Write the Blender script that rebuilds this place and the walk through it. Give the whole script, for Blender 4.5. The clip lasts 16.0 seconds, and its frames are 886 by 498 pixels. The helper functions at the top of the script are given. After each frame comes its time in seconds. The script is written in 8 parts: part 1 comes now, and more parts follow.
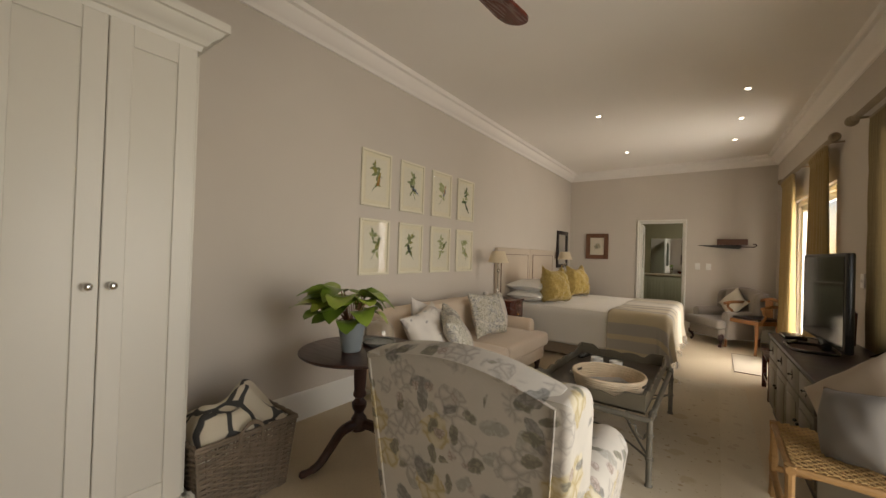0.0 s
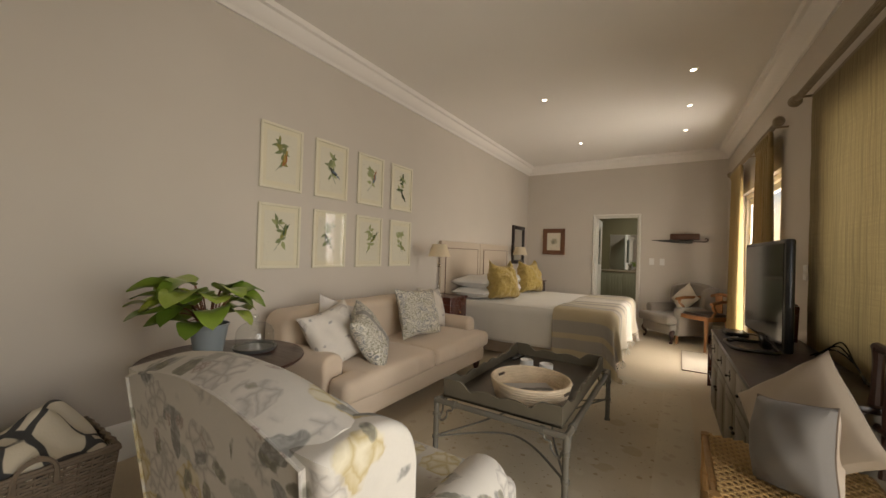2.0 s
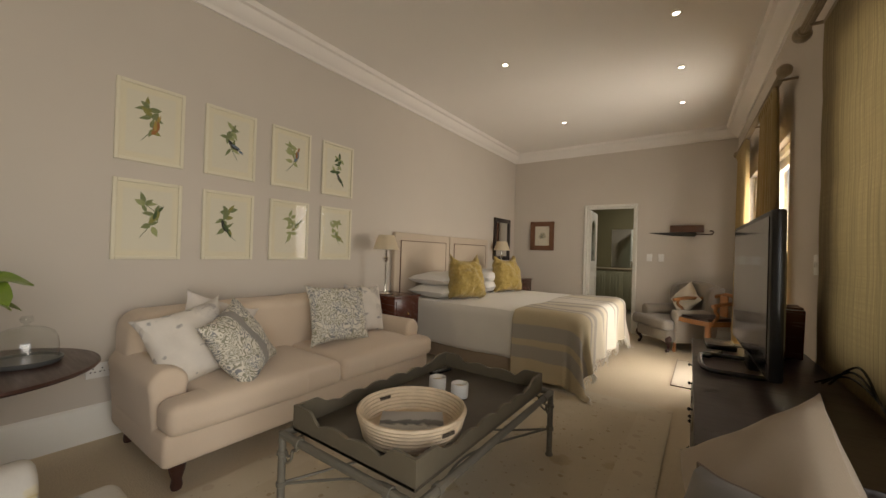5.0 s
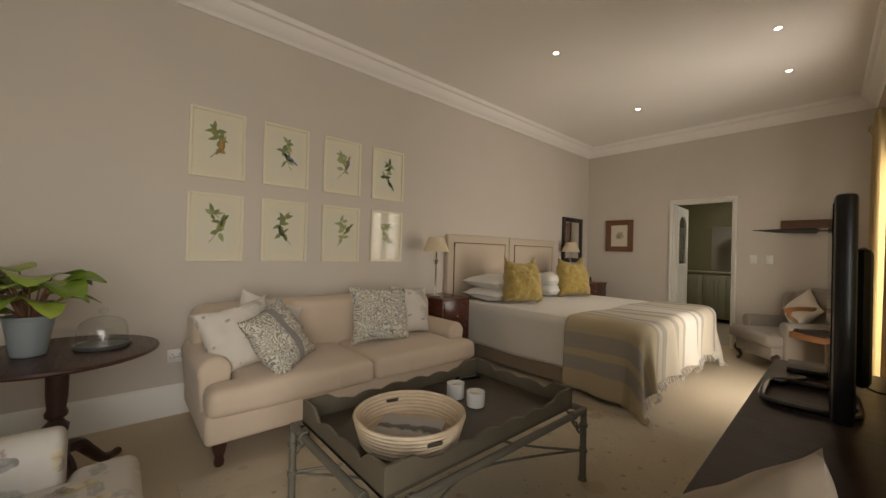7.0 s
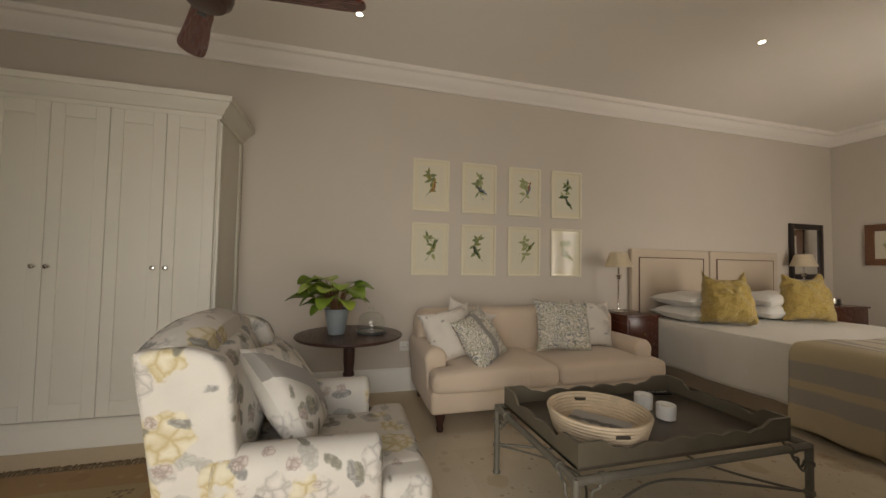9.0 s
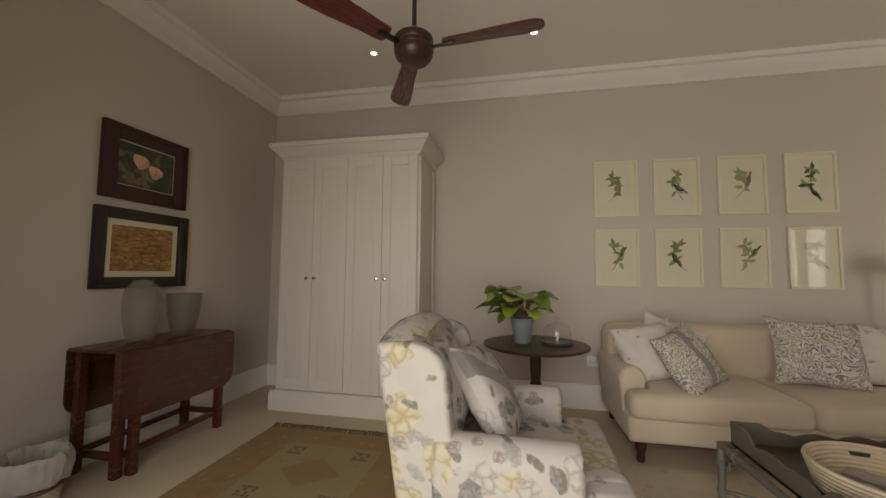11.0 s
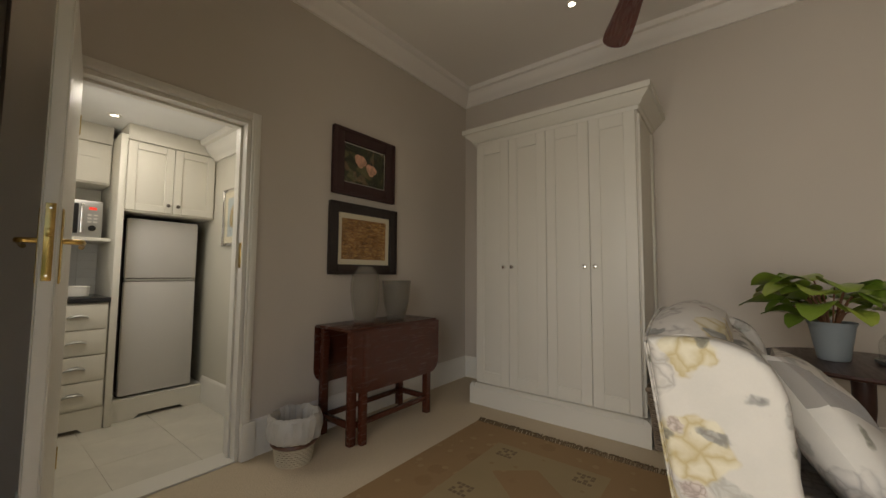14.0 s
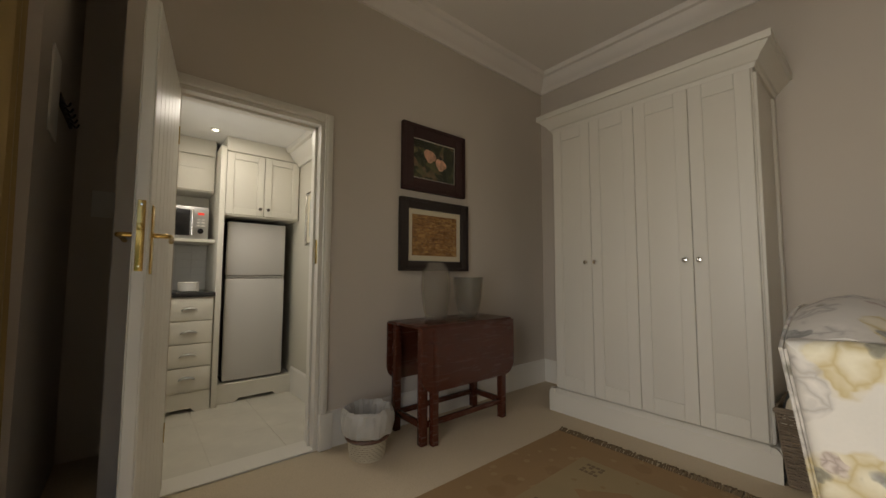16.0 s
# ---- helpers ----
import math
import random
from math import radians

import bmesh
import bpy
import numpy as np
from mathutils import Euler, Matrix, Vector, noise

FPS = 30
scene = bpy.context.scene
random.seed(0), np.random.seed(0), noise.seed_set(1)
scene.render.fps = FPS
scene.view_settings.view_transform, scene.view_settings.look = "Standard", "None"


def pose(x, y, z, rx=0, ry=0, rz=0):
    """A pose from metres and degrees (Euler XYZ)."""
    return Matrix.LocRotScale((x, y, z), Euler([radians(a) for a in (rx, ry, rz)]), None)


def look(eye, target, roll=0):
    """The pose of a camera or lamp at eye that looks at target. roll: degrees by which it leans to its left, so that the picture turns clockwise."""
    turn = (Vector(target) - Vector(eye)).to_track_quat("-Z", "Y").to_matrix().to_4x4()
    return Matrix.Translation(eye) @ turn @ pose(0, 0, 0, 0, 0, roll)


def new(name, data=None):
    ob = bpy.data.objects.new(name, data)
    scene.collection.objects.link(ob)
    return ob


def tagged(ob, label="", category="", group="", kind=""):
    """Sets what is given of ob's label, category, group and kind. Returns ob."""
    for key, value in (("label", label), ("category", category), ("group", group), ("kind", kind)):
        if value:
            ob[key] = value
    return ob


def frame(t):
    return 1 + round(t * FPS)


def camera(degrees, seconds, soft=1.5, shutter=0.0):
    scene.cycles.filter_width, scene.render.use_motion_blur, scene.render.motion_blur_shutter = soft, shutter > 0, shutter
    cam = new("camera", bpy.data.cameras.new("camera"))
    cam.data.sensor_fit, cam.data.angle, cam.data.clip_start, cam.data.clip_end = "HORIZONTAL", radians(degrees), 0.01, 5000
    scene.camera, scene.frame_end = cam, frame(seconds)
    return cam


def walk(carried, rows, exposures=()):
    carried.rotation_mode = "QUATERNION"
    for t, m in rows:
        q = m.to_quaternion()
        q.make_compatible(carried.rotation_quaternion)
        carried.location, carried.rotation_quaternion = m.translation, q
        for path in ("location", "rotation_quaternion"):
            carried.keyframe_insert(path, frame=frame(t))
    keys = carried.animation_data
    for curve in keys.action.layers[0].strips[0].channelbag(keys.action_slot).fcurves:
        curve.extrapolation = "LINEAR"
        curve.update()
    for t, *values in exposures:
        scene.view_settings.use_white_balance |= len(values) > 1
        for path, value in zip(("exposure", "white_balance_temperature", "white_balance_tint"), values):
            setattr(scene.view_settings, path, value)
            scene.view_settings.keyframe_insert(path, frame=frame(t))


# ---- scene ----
cam = camera(100.3, 16.0)
EXPOSE = 0.15
DOOR_W, PATIO_W, BLIND_W, KITCHEN_W, KITCHEN_FILL_W, BATH_W = 103.0, 90.0, 18.0, 4.8, 3.8, 15.0
PATH = [
    (0, (-0.112, 0.537, 1.322), (-1.299, 2.146, 1.342), 1.8),
    (0.5, (-0.099, 0.673, 1.316), (-1.246, 2.311, 1.336), 1.9),
    (1, (-0.067, 0.807, 1.304), (-1.186, 2.465, 1.32), 2.0),
    (1.5, (-0.027, 0.96, 1.283), (-1.124, 2.632, 1.301), 1.9),
    (2, (0.048, 1.131, 1.266), (-1.031, 2.815, 1.285), 1.8),
    (2.5, (0.102, 1.274, 1.245), (-0.964, 2.967, 1.263), 1.9),
    (3, (0.157, 1.483, 1.222), (-0.903, 3.178, 1.241), 1.9),
    (3.5, (0.214, 1.634, 1.214), (-0.844, 3.331, 1.231), 1.9),
    (6, (0.437, 2.283, 1.197), (-0.881, 3.787, 1.219), 1.6),
    (6.5, (0.506, 2.345, 1.191), (-0.908, 3.759, 1.215), 1.5),
    (7, (0.584, 2.365, 1.214), (-0.918, 3.686, 1.229), 1.5),
    (7.5, (0.657, 2.348, 1.195), (-0.947, 3.543, 1.217), 1.4),
    (8, (0.749, 2.256, 1.207), (-0.982, 3.257, 1.224), 1.4),
    (8.5, (0.837, 2.188, 1.213), (-1.011, 2.951, 1.238), 1.2),
    (9, (0.877, 2.107, 1.218), (-1.054, 2.624, 1.295), 1.1),
    (11.3, (0.925, 2.004, 1.2), (-1.006, 1.5, 1.322), 0.6),
    (11.5, (0.911, 1.968, 1.2), (-1.002, 1.395, 1.316), 0.7),
    (12, (0.885, 1.869, 1.153), (-0.976, 1.146, 1.274), 0.6),
    (12.5, (0.85, 1.778, 1.128), (-0.956, 0.927, 1.248), 0.6),
    (13, (0.795, 1.733, 1.117), (-0.942, 0.75, 1.241), 0.5),
    (13.5, (0.73, 1.714, 1.111), (-0.932, 0.607, 1.235), 0.4),
    (14, (0.672, 1.693, 1.097), (-0.902, 0.467, 1.227), 0.4),
    (14.5, (0.629, 1.675, 1.101), (-0.868, 0.354, 1.226), 0.4),
    (15, (0.6, 1.662, 1.092), (-0.814, 0.254, 1.217), 0.3),
    (15.5, (0.569, 1.65, 1.08), (-0.776, 0.174, 1.208), 0.2),
    (16, (0.542, 1.646, 1.061), (-0.738, 0.115, 1.195), 0.2),
]
walk(cam, [(t, look(eye, target, roll)) for t, eye, target, roll in PATH], [(0.0, EXPOSE + 0.15), (3.5, EXPOSE + 0.15), (6.0, EXPOSE), (7.0, EXPOSE - 0.06), (9.0, EXPOSE - 0.1), (12.5, EXPOSE - 0.28), (16.0, EXPOSE - 0.34)])

# ---- world and light ----
world = bpy.data.worlds.new("world")
scene.world = world
world.use_nodes = True
wn = world.node_tree.nodes
sky = wn.new("ShaderNodeTexSky")
sky.sky_type = 'NISHITA'
sky.sun_disc = False
sky.sun_elevation, sky.sun_rotation = radians(48), radians(60)
wn["Background"].inputs["Strength"].default_value = 0.12
world.node_tree.links.new(sky.outputs[0], wn["Background"].inputs["Color"])


def area_lamp(name, m, sx, sy, watts, colour):
    data = bpy.data.lights.new(name, 'AREA')
    data.shape, data.size, data.size_y, data.energy, data.color = 'RECTANGLE', sx, sy, watts, colour
    ob = new(name, data)
    ob.matrix_world = m
    return ob


# plan: prints wall at WX, bathroom wall at NY, kitchen wall at SY; the window wall leans a little
WX, NY, SY, TOP = -2.67, 8.64, -0.60, 3.09
LEAN_E = 0.046
EM = Matrix.Translation((0.69, NY, 0)) @ Matrix.Rotation(math.atan2(-1, LEAN_E), 4, 'Z')


def east(y, d, z=0.0):
    """A point d metres into the room from the window wall at the given y."""
    return Vector((0.69 + LEAN_E * (NY - y) - d, y, z))


# ---- materials ----
def shader(name, rough=0.6, metal=0.0):
    m = bpy.data.materials.new(name)
    m.use_nodes = True
    b = m.node_tree.nodes["Principled BSDF"]
    b.inputs["Roughness"].default_value = rough
    b.inputs["Metallic"].default_value = metal
    return m, m.node_tree.nodes, m.node_tree.links, b


def ramp(nodes, links, src, stops):
    r = nodes.new("ShaderNodeValToRGB")
    while len(r.color_ramp.elements) < len(stops):
        r.color_ramp.elements.new(0.5)
    for e, (p, c) in zip(r.color_ramp.elements, stops):
        e.position, e.color = p, (*c, 1)
    links.new(src, r.inputs[0])
    return r.outputs[0]


def mix(nodes, links, fac, a, b):
    n = nodes.new("ShaderNodeMix")
    n.data_type = 'RGBA'
    for sock, v in ((n.inputs[0], fac), (n.inputs[6], a), (n.inputs[7], b)):
        if isinstance(v, bpy.types.NodeSocket):
            links.new(v, sock)
        elif isinstance(v, (int, float)):
            sock.default_value = v
        else:
            sock.default_value = (*v, 1)
    return n.outputs[2]


def coords(nodes, links, scale=(1, 1, 1), rot=(0, 0, 0)):
    tc, mp = nodes.new("ShaderNodeTexCoord"), nodes.new("ShaderNodeMapping")
    mp.inputs["Scale"].default_value, mp.inputs["Rotation"].default_value = scale, rot
    links.new(tc.outputs["Object"], mp.inputs[0])
    return mp.outputs[0]


def noise_tex(nodes, links, vec, scale, detail=4.0, rough=0.6, distort=0.0):
    n = nodes.new("ShaderNodeTexNoise")
    n.inputs["Scale"].default_value, n.inputs["Detail"].default_value = scale, detail
    n.inputs["Roughness"].default_value, n.inputs["Distortion"].default_value = rough, distort
    links.new(vec, n.inputs["Vector"])
    return n.outputs["Fac"]


def bump(nodes, links, b, height, strength, dist=0.01):
    n = nodes.new("ShaderNodeBump")
    n.inputs["Strength"].default_value, n.inputs["Distance"].default_value = strength, dist
    links.new(height, n.inputs["Height"])
    links.new(n.outputs[0], b.inputs["Normal"])


def dark(c, k):
    return tuple(x * k for x in c)


def plain(name, c, rough=0.6, metal=0.0, grain=60.0, vary=0.08, bumps=0.15, dist=0.003, stain=1.2):
    """Painted, moulded or woven surface: a fine grain, and broad faint unevenness."""
    m, n, l, b = shader(name, rough, metal)
    v = coords(n, l)
    fine, broad = noise_tex(n, l, v, grain), noise_tex(n, l, v, stain, 3)
    c1 = ramp(n, l, broad, [(0.3, dark(c, 1 - vary)), (0.7, dark(c, 1 + vary * 0.6))])
    col = mix(n, l, fine, dark(c, 1 - vary * 0.7), c1)
    c2 = mix(n, l, 0.6, col, c1)
    l.new(c2, b.inputs["Base Color"])
    if bumps:
        bump(n, l, b, fine, bumps, dist)
    return m


def wood(name, c, rough=0.35, scale=(2, 18, 18), deep=0.45):
    m, n, l, b = shader(name, rough)
    v = coords(n, l, scale)
    g, g2 = noise_tex(n, l, v, 3.0, 8, 0.65, 0.6), noise_tex(n, l, coords(n, l), 1.5, 2)
    col = ramp(n, l, g, [(0.25, dark(c, deep)), (0.5, c), (0.8, dark(c, 1.25))])
    col = mix(n, l, g2, dark(c, 0.7), col)
    col = mix(n, l, 0.75, dark(c, 0.8), col)
    l.new(col, b.inputs["Base Color"])
    l.new(ramp(n, l, g, [(0.2, (rough + 0.15,) * 3), (0.8, (rough - 0.05,) * 3)]), b.inputs["Roughness"])
    bump(n, l, b, g, 0.12, 0.002)
    return m


def cloth(name, c, scale=420.0, vary=0.1, rough=0.95, fold=0.25):
    """Woven cloth: crossed threads and soft wrinkles."""
    m, n, l, b = shader(name, rough)
    v = coords(n, l)
    w1, w2 = n.new("ShaderNodeTexWave"), n.new("ShaderNodeTexWave")
    for w, d in ((w1, 'X'), (w2, 'Z')):
        w.bands_direction = d
        w.inputs["Scale"].default_value, w.inputs["Distortion"].default_value = scale / 2.0, 2.5
        l.new(v, w.inputs["Vector"])
    th = mix(n, l, 0.5, w1.outputs["Color"], w2.outputs["Color"])
    broad = noise_tex(n, l, v, 3.0, 4)
    fine = noise_tex(n, l, v, 160.0, 3)
    col = mix(n, l, fine, dark(c, 1 - vary), dark(c, 1 + vary * 0.4))
    col = mix(n, l, broad, dark(c, 1 - vary), col)
    l.new(col, b.inputs["Base Color"])
    b.inputs["Sheen Weight"].default_value = 0.2
    a = n.new("ShaderNodeMath")
    a.operation = 'MULTIPLY_ADD'
    a.inputs[1].default_value = fold * 3
    l.new(noise_tex(n, l, v, 9.0, 3), a.inputs[0])
    l.new(th, a.inputs[2])
    bump(n, l, b, a.outputs[0], 0.18, 0.002)
    return m


def scroll_cloth(name, ground, ink, size, thick):
    """Printed cloth: ringed medallions among curling bands."""
    m, n, l, b = shader(name, 0.92)
    v = coords(n, l)
    no = n.new("ShaderNodeTexNoise")
    no.inputs["Scale"].default_value, no.inputs["Detail"].default_value, no.inputs["Distortion"].default_value = size, 0.6, 2.6
    l.new(v, no.inputs["Vector"])
    wv = n.new("ShaderNodeMath")
    wv.operation = 'PINGPONG'
    wv.inputs[1].default_value = 0.06
    l.new(no.outputs["Fac"], wv.inputs[0])
    scroll = ramp(n, l, wv.outputs[0], [(thick, (0, 0, 0)), (thick + 0.008, (1, 1, 1))])
    vo = n.new("ShaderNodeTexVoronoi")
    vo.inputs["Scale"].default_value, vo.inputs["Randomness"].default_value = 3.6, 0.5
    l.new(v, vo.inputs["Vector"])
    wob = n.new("ShaderNodeMath")
    wob.operation = 'MULTIPLY_ADD'
    wob.inputs[1].default_value = 0.12
    l.new(noise_tex(n, l, v, 55, 1), wob.inputs[0])
    l.new(vo.outputs["Distance"], wob.inputs[2])
    rg = n.new("ShaderNodeMath")
    rg.operation = 'PINGPONG'
    rg.inputs[1].default_value = 0.05
    l.new(wob.outputs[0], rg.inputs[0])
    rings = ramp(n, l, rg.outputs[0], [(0.02, (0, 0, 0)), (0.026, (1, 1, 1))])
    near = ramp(n, l, vo.outputs["Distance"], [(0.26, (0, 0, 0)), (0.28, (1, 1, 1))])
    mask = mix(n, l, near, rings, scroll)
    tint = mix(n, l, ramp(n, l, noise_tex(n, l, v, 11, 1), [(0.45, (0, 0, 0)), (0.55, (1, 1, 1))]), ink, mixed(ink, (0.30, 0.27, 0.14), 0.6))
    col = mix(n, l, mask, tint, ground)
    l.new(mix(n, l, noise_tex(n, l, v, 180, 3), mix(n, l, 0.2, col, dark(ground, 0.6)), col), b.inputs["Base Color"])
    bump(n, l, b, noise_tex(n, l, v, 14.0, 3), 0.35, 0.006)
    return m


def ruched_cloth(name, c, deep):
    """Gathered velvet: small puckers, with the creases' shade put into the colour."""
    m, n, l, b = shader(name, 0.85)
    v = coords(n, l)
    g = noise_tex(n, l, v, 26.0, 3, 0.55, 2.2)
    col = ramp(n, l, g, [(0.36, deep), (0.5, c), (0.68, dark(c, 1.2))])
    l.new(mix(n, l, noise_tex(n, l, v, 150, 2), dark(c, 0.8), col), b.inputs["Base Color"])
    b.inputs["Sheen Weight"].default_value = 0.3
    bump(n, l, b, g, 0.9, 0.012)
    return m


def garden_cloth(name, ground, layers, seed=0.0):
    """Printed cloth of drawn roses and leaves; a layer is (kind, light, deep, spacing scale, radius, share, stretch)."""
    m, n, l, b = shader(name, 0.92)
    v = coords(n, l)
    wn_ = n.new("ShaderNodeTexNoise")
    wn_.inputs["Scale"].default_value, wn_.inputs["Detail"].default_value = 26.0, 2.0
    l.new(v, wn_.inputs["Vector"])
    wp = n.new("ShaderNodeVectorMath")
    wp.operation = 'MULTIPLY_ADD'
    wp.inputs[1].default_value = (0.028,) * 3
    l.new(wn_.outputs["Color"], wp.inputs[0])
    l.new(v, wp.inputs[2])
    wash = noise_tex(n, l, v, 8.0, 4)
    col = mix(n, l, ramp(n, l, wash, [(0.42, (0, 0, 0)), (0.7, (1, 1, 1))]), ground, mixed(ground, (0.45, 0.43, 0.38), 0.3))
    for k, (kind, light, deep, scale, radius, share, stretch) in enumerate(layers):
        mp = n.new("ShaderNodeMapping")
        mp.inputs["Location"].default_value = (seed + 0.37 * k, 0.71 * k + seed, 0.19 * k)
        l.new(wp.outputs[0], mp.inputs[0])
        vo = n.new("ShaderNodeTexVoronoi")
        vo.inputs["Scale"].default_value, vo.inputs["Randomness"].default_value = scale, 0.8
        l.new(mp.outputs[0], vo.inputs["Vector"])
        df = n.new("ShaderNodeVectorMath")
        df.operation = 'SUBTRACT'
        l.new(mp.outputs[0], df.inputs[0])
        l.new(vo.outputs["Position"], df.inputs[1])
        an = n.new("ShaderNodeVectorMath")
        an.operation = 'SCALE'
        an.inputs["Scale"].default_value = 6.283
        l.new(vo.outputs["Color"], an.inputs[0])
        ro = n.new("ShaderNodeVectorRotate")
        ro.rotation_type = 'EULER_XYZ'
        l.new(df.outputs[0], ro.inputs["Vector"])
        l.new(an.outputs[0], ro.inputs["Rotation"])
        sc = n.new("ShaderNodeVectorMath")
        sc.operation = 'MULTIPLY'
        sc.inputs[1].default_value = (1, stretch, 1)
        l.new(ro.outputs[0], sc.inputs[0])
        ln = n.new("ShaderNodeVectorMath")
        ln.operation = 'LENGTH'
        l.new(sc.outputs[0], ln.inputs[0])
        sp = n.new("ShaderNodeSeparateColor")
        l.new(vo.outputs["Color"], sp.inputs[0])
        pick = ramp(n, l, sp.outputs[k % 3], [(1 - share - 0.005, (0, 0, 0)), (1 - share, (1, 1, 1))])
        edge = n.new("ShaderNodeMath")
        edge.operation = 'MULTIPLY_ADD'
        edge.inputs[1].default_value = radius * (0.2 if kind == "leaf" else 0.5)
        l.new(noise_tex(n, l, mp.outputs[0], 1.6 / radius, 1), edge.inputs[0])
        l.new(ln.outputs["Value"], edge.inputs[2])
        rim = radius * (1.1 if kind == "leaf" else 1.22)
        blob = ramp(n, l, edge.outputs[0], [(rim - 0.003, (0.9, 0.9, 0.9)), (rim + 0.003, (0, 0, 0))])
        x1 = n.new("ShaderNodeMath")
        x1.operation = 'MULTIPLY'
        l.new(pick, x1.inputs[0])
        l.new(blob, x1.inputs[1])
        if kind == "leaf":
            xyz = n.new("ShaderNodeSeparateXYZ")
            l.new(ro.outputs[0], xyz.inputs[0])
            ab = n.new("ShaderNodeMath")
            ab.operation = 'ABSOLUTE'
            l.new(xyz.outputs[1], ab.inputs[0])
            vein = ramp(n, l, ab.outputs[0], [(0.0015, deep), (0.004, mixed(light, deep, 0.35)), (0.02, light)])
            tone = mix(n, l, ramp(n, l, noise_tex(n, l, v, 34, 2, 0.5, 1.5), [(0.42, (0, 0, 0)), (0.6, (1, 1, 1))]), deep, vein)
        else:
            pv = n.new("ShaderNodeTexVoronoi")
            pv.feature = 'DISTANCE_TO_EDGE'
            pv.inputs["Scale"].default_value = 1.7 / radius
            l.new(mp.outputs[0], pv.inputs["Vector"])
            petal = ramp(n, l, pv.outputs["Distance"], [(0.0, deep), (0.05, mixed(light, deep, 0.7)), (0.16, mixed(light, deep, 0.25)), (0.32, dark(light, 1.04))])
            heart = ramp(n, l, ln.outputs["Value"], [(radius * 0.1, (0.6, 0.6, 0.6)), (radius * 0.5, (0, 0, 0))])
            tone = mix(n, l, heart, petal, deep)
        col = mix(n, l, x1.outputs[0], col, tone)
    weave = noise_tex(n, l, v, 190.0, 3)
    l.new(mix(n, l, weave, mix(n, l, 0.12, col, dark(ground, 0.5)), col), b.inputs["Base Color"])
    bump(n, l, b, noise_tex(n, l, v, 10.0, 4), 0.35, 0.008)
    return m


def bloom_cloth(name, ground, size, layers, seed=0.0):
    """Printed cloth: full blooms, long leaves and sprigs; a layer is (light, dark, scale, stretch, radius, share)."""
    m, n, l, b = shader(name, 0.92)
    v = coords(n, l)
    wash = noise_tex(n, l, v, 7.0, 4)
    col = mix(n, l, ramp(n, l, wash, [(0.4, (0, 0, 0)), (0.7, (1, 1, 1))]), ground, dark(ground, 0.9))
    for k, (light, deep, f, stretch, radius, share) in enumerate(layers):
        mp = n.new("ShaderNodeMapping")
        mp.inputs["Location"].default_value = (seed + 3.1 * k, 1.7 * k + seed, 0.9 * k)
        mp.inputs["Rotation"].default_value = (0.5 * k, 0.9 * k, 0.7 * k)
        mp.inputs["Scale"].default_value = (1, 1, 1) if stretch == 1 else (1, stretch, stretch)
        l.new(v, mp.inputs[0])
        warp = n.new("ShaderNodeTexNoise")
        warp.inputs["Scale"].default_value, warp.inputs["Detail"].default_value = size * f * 1.6, 3
        l.new(v, warp.inputs["Vector"])
        ad = n.new("ShaderNodeVectorMath")
        ad.operation = 'MULTIPLY_ADD'
        ad.inputs[1].default_value = ((0.6 if stretch == 1 else 1.3) / (size * f),) * 3
        l.new(warp.outputs["Color"], ad.inputs[0])
        l.new(mp.outputs[0], ad.inputs[2])
        vo = n.new("ShaderNodeTexVoronoi")
        vo.inputs["Scale"].default_value = size * f
        l.new(ad.outputs[0], vo.inputs["Vector"])
        sp = n.new("ShaderNodeSeparateColor")
        l.new(vo.outputs["Color"], sp.inputs[0])
        pick = ramp(n, l, sp.outputs[k % 3], [(1 - share - 0.01, (0, 0, 0)), (1 - share, (1, 1, 1))])
        blob = ramp(n, l, vo.outputs["Distance"], [(radius - 0.07, (0.85, 0.85, 0.85)), (radius + 0.07, (0, 0, 0))])
        x1 = n.new("ShaderNodeMath")
        x1.operation = 'MULTIPLY'
        l.new(pick, x1.inputs[0])
        l.new(blob, x1.inputs[1])
        # petals: curved washes of the deep tone, strongest at the heart
        pet = noise_tex(n, l, ad.outputs[0], size * f * 2.6, 2, 0.5, 2.5)
        ring = n.new("ShaderNodeMath")
        ring.operation = 'MULTIPLY_ADD'
        ring.inputs[1].default_value = -0.45
        l.new(vo.outputs["Distance"], ring.inputs[0])
        l.new(pet, ring.inputs[2])
        tone = ramp(n, l, ring.outputs[0], [(0.22, light), (0.36, mixed(light, deep, 0.35)), (0.46, deep)])
        col = mix(n, l, x1.outputs[0], col, tone)
    weave = noise_tex(n, l, v, 190.0, 3)
    l.new(mix(n, l, weave, mix(n, l, 0.12, col, dark(ground, 0.5)), col), b.inputs["Base Color"])
    bump(n, l, b, noise_tex(n, l, v, 10.0, 4), 0.35, 0.008)
    return m


def mixed(a, b, k):
    return tuple(x + (y - x) * k for x, y in zip(a, b))


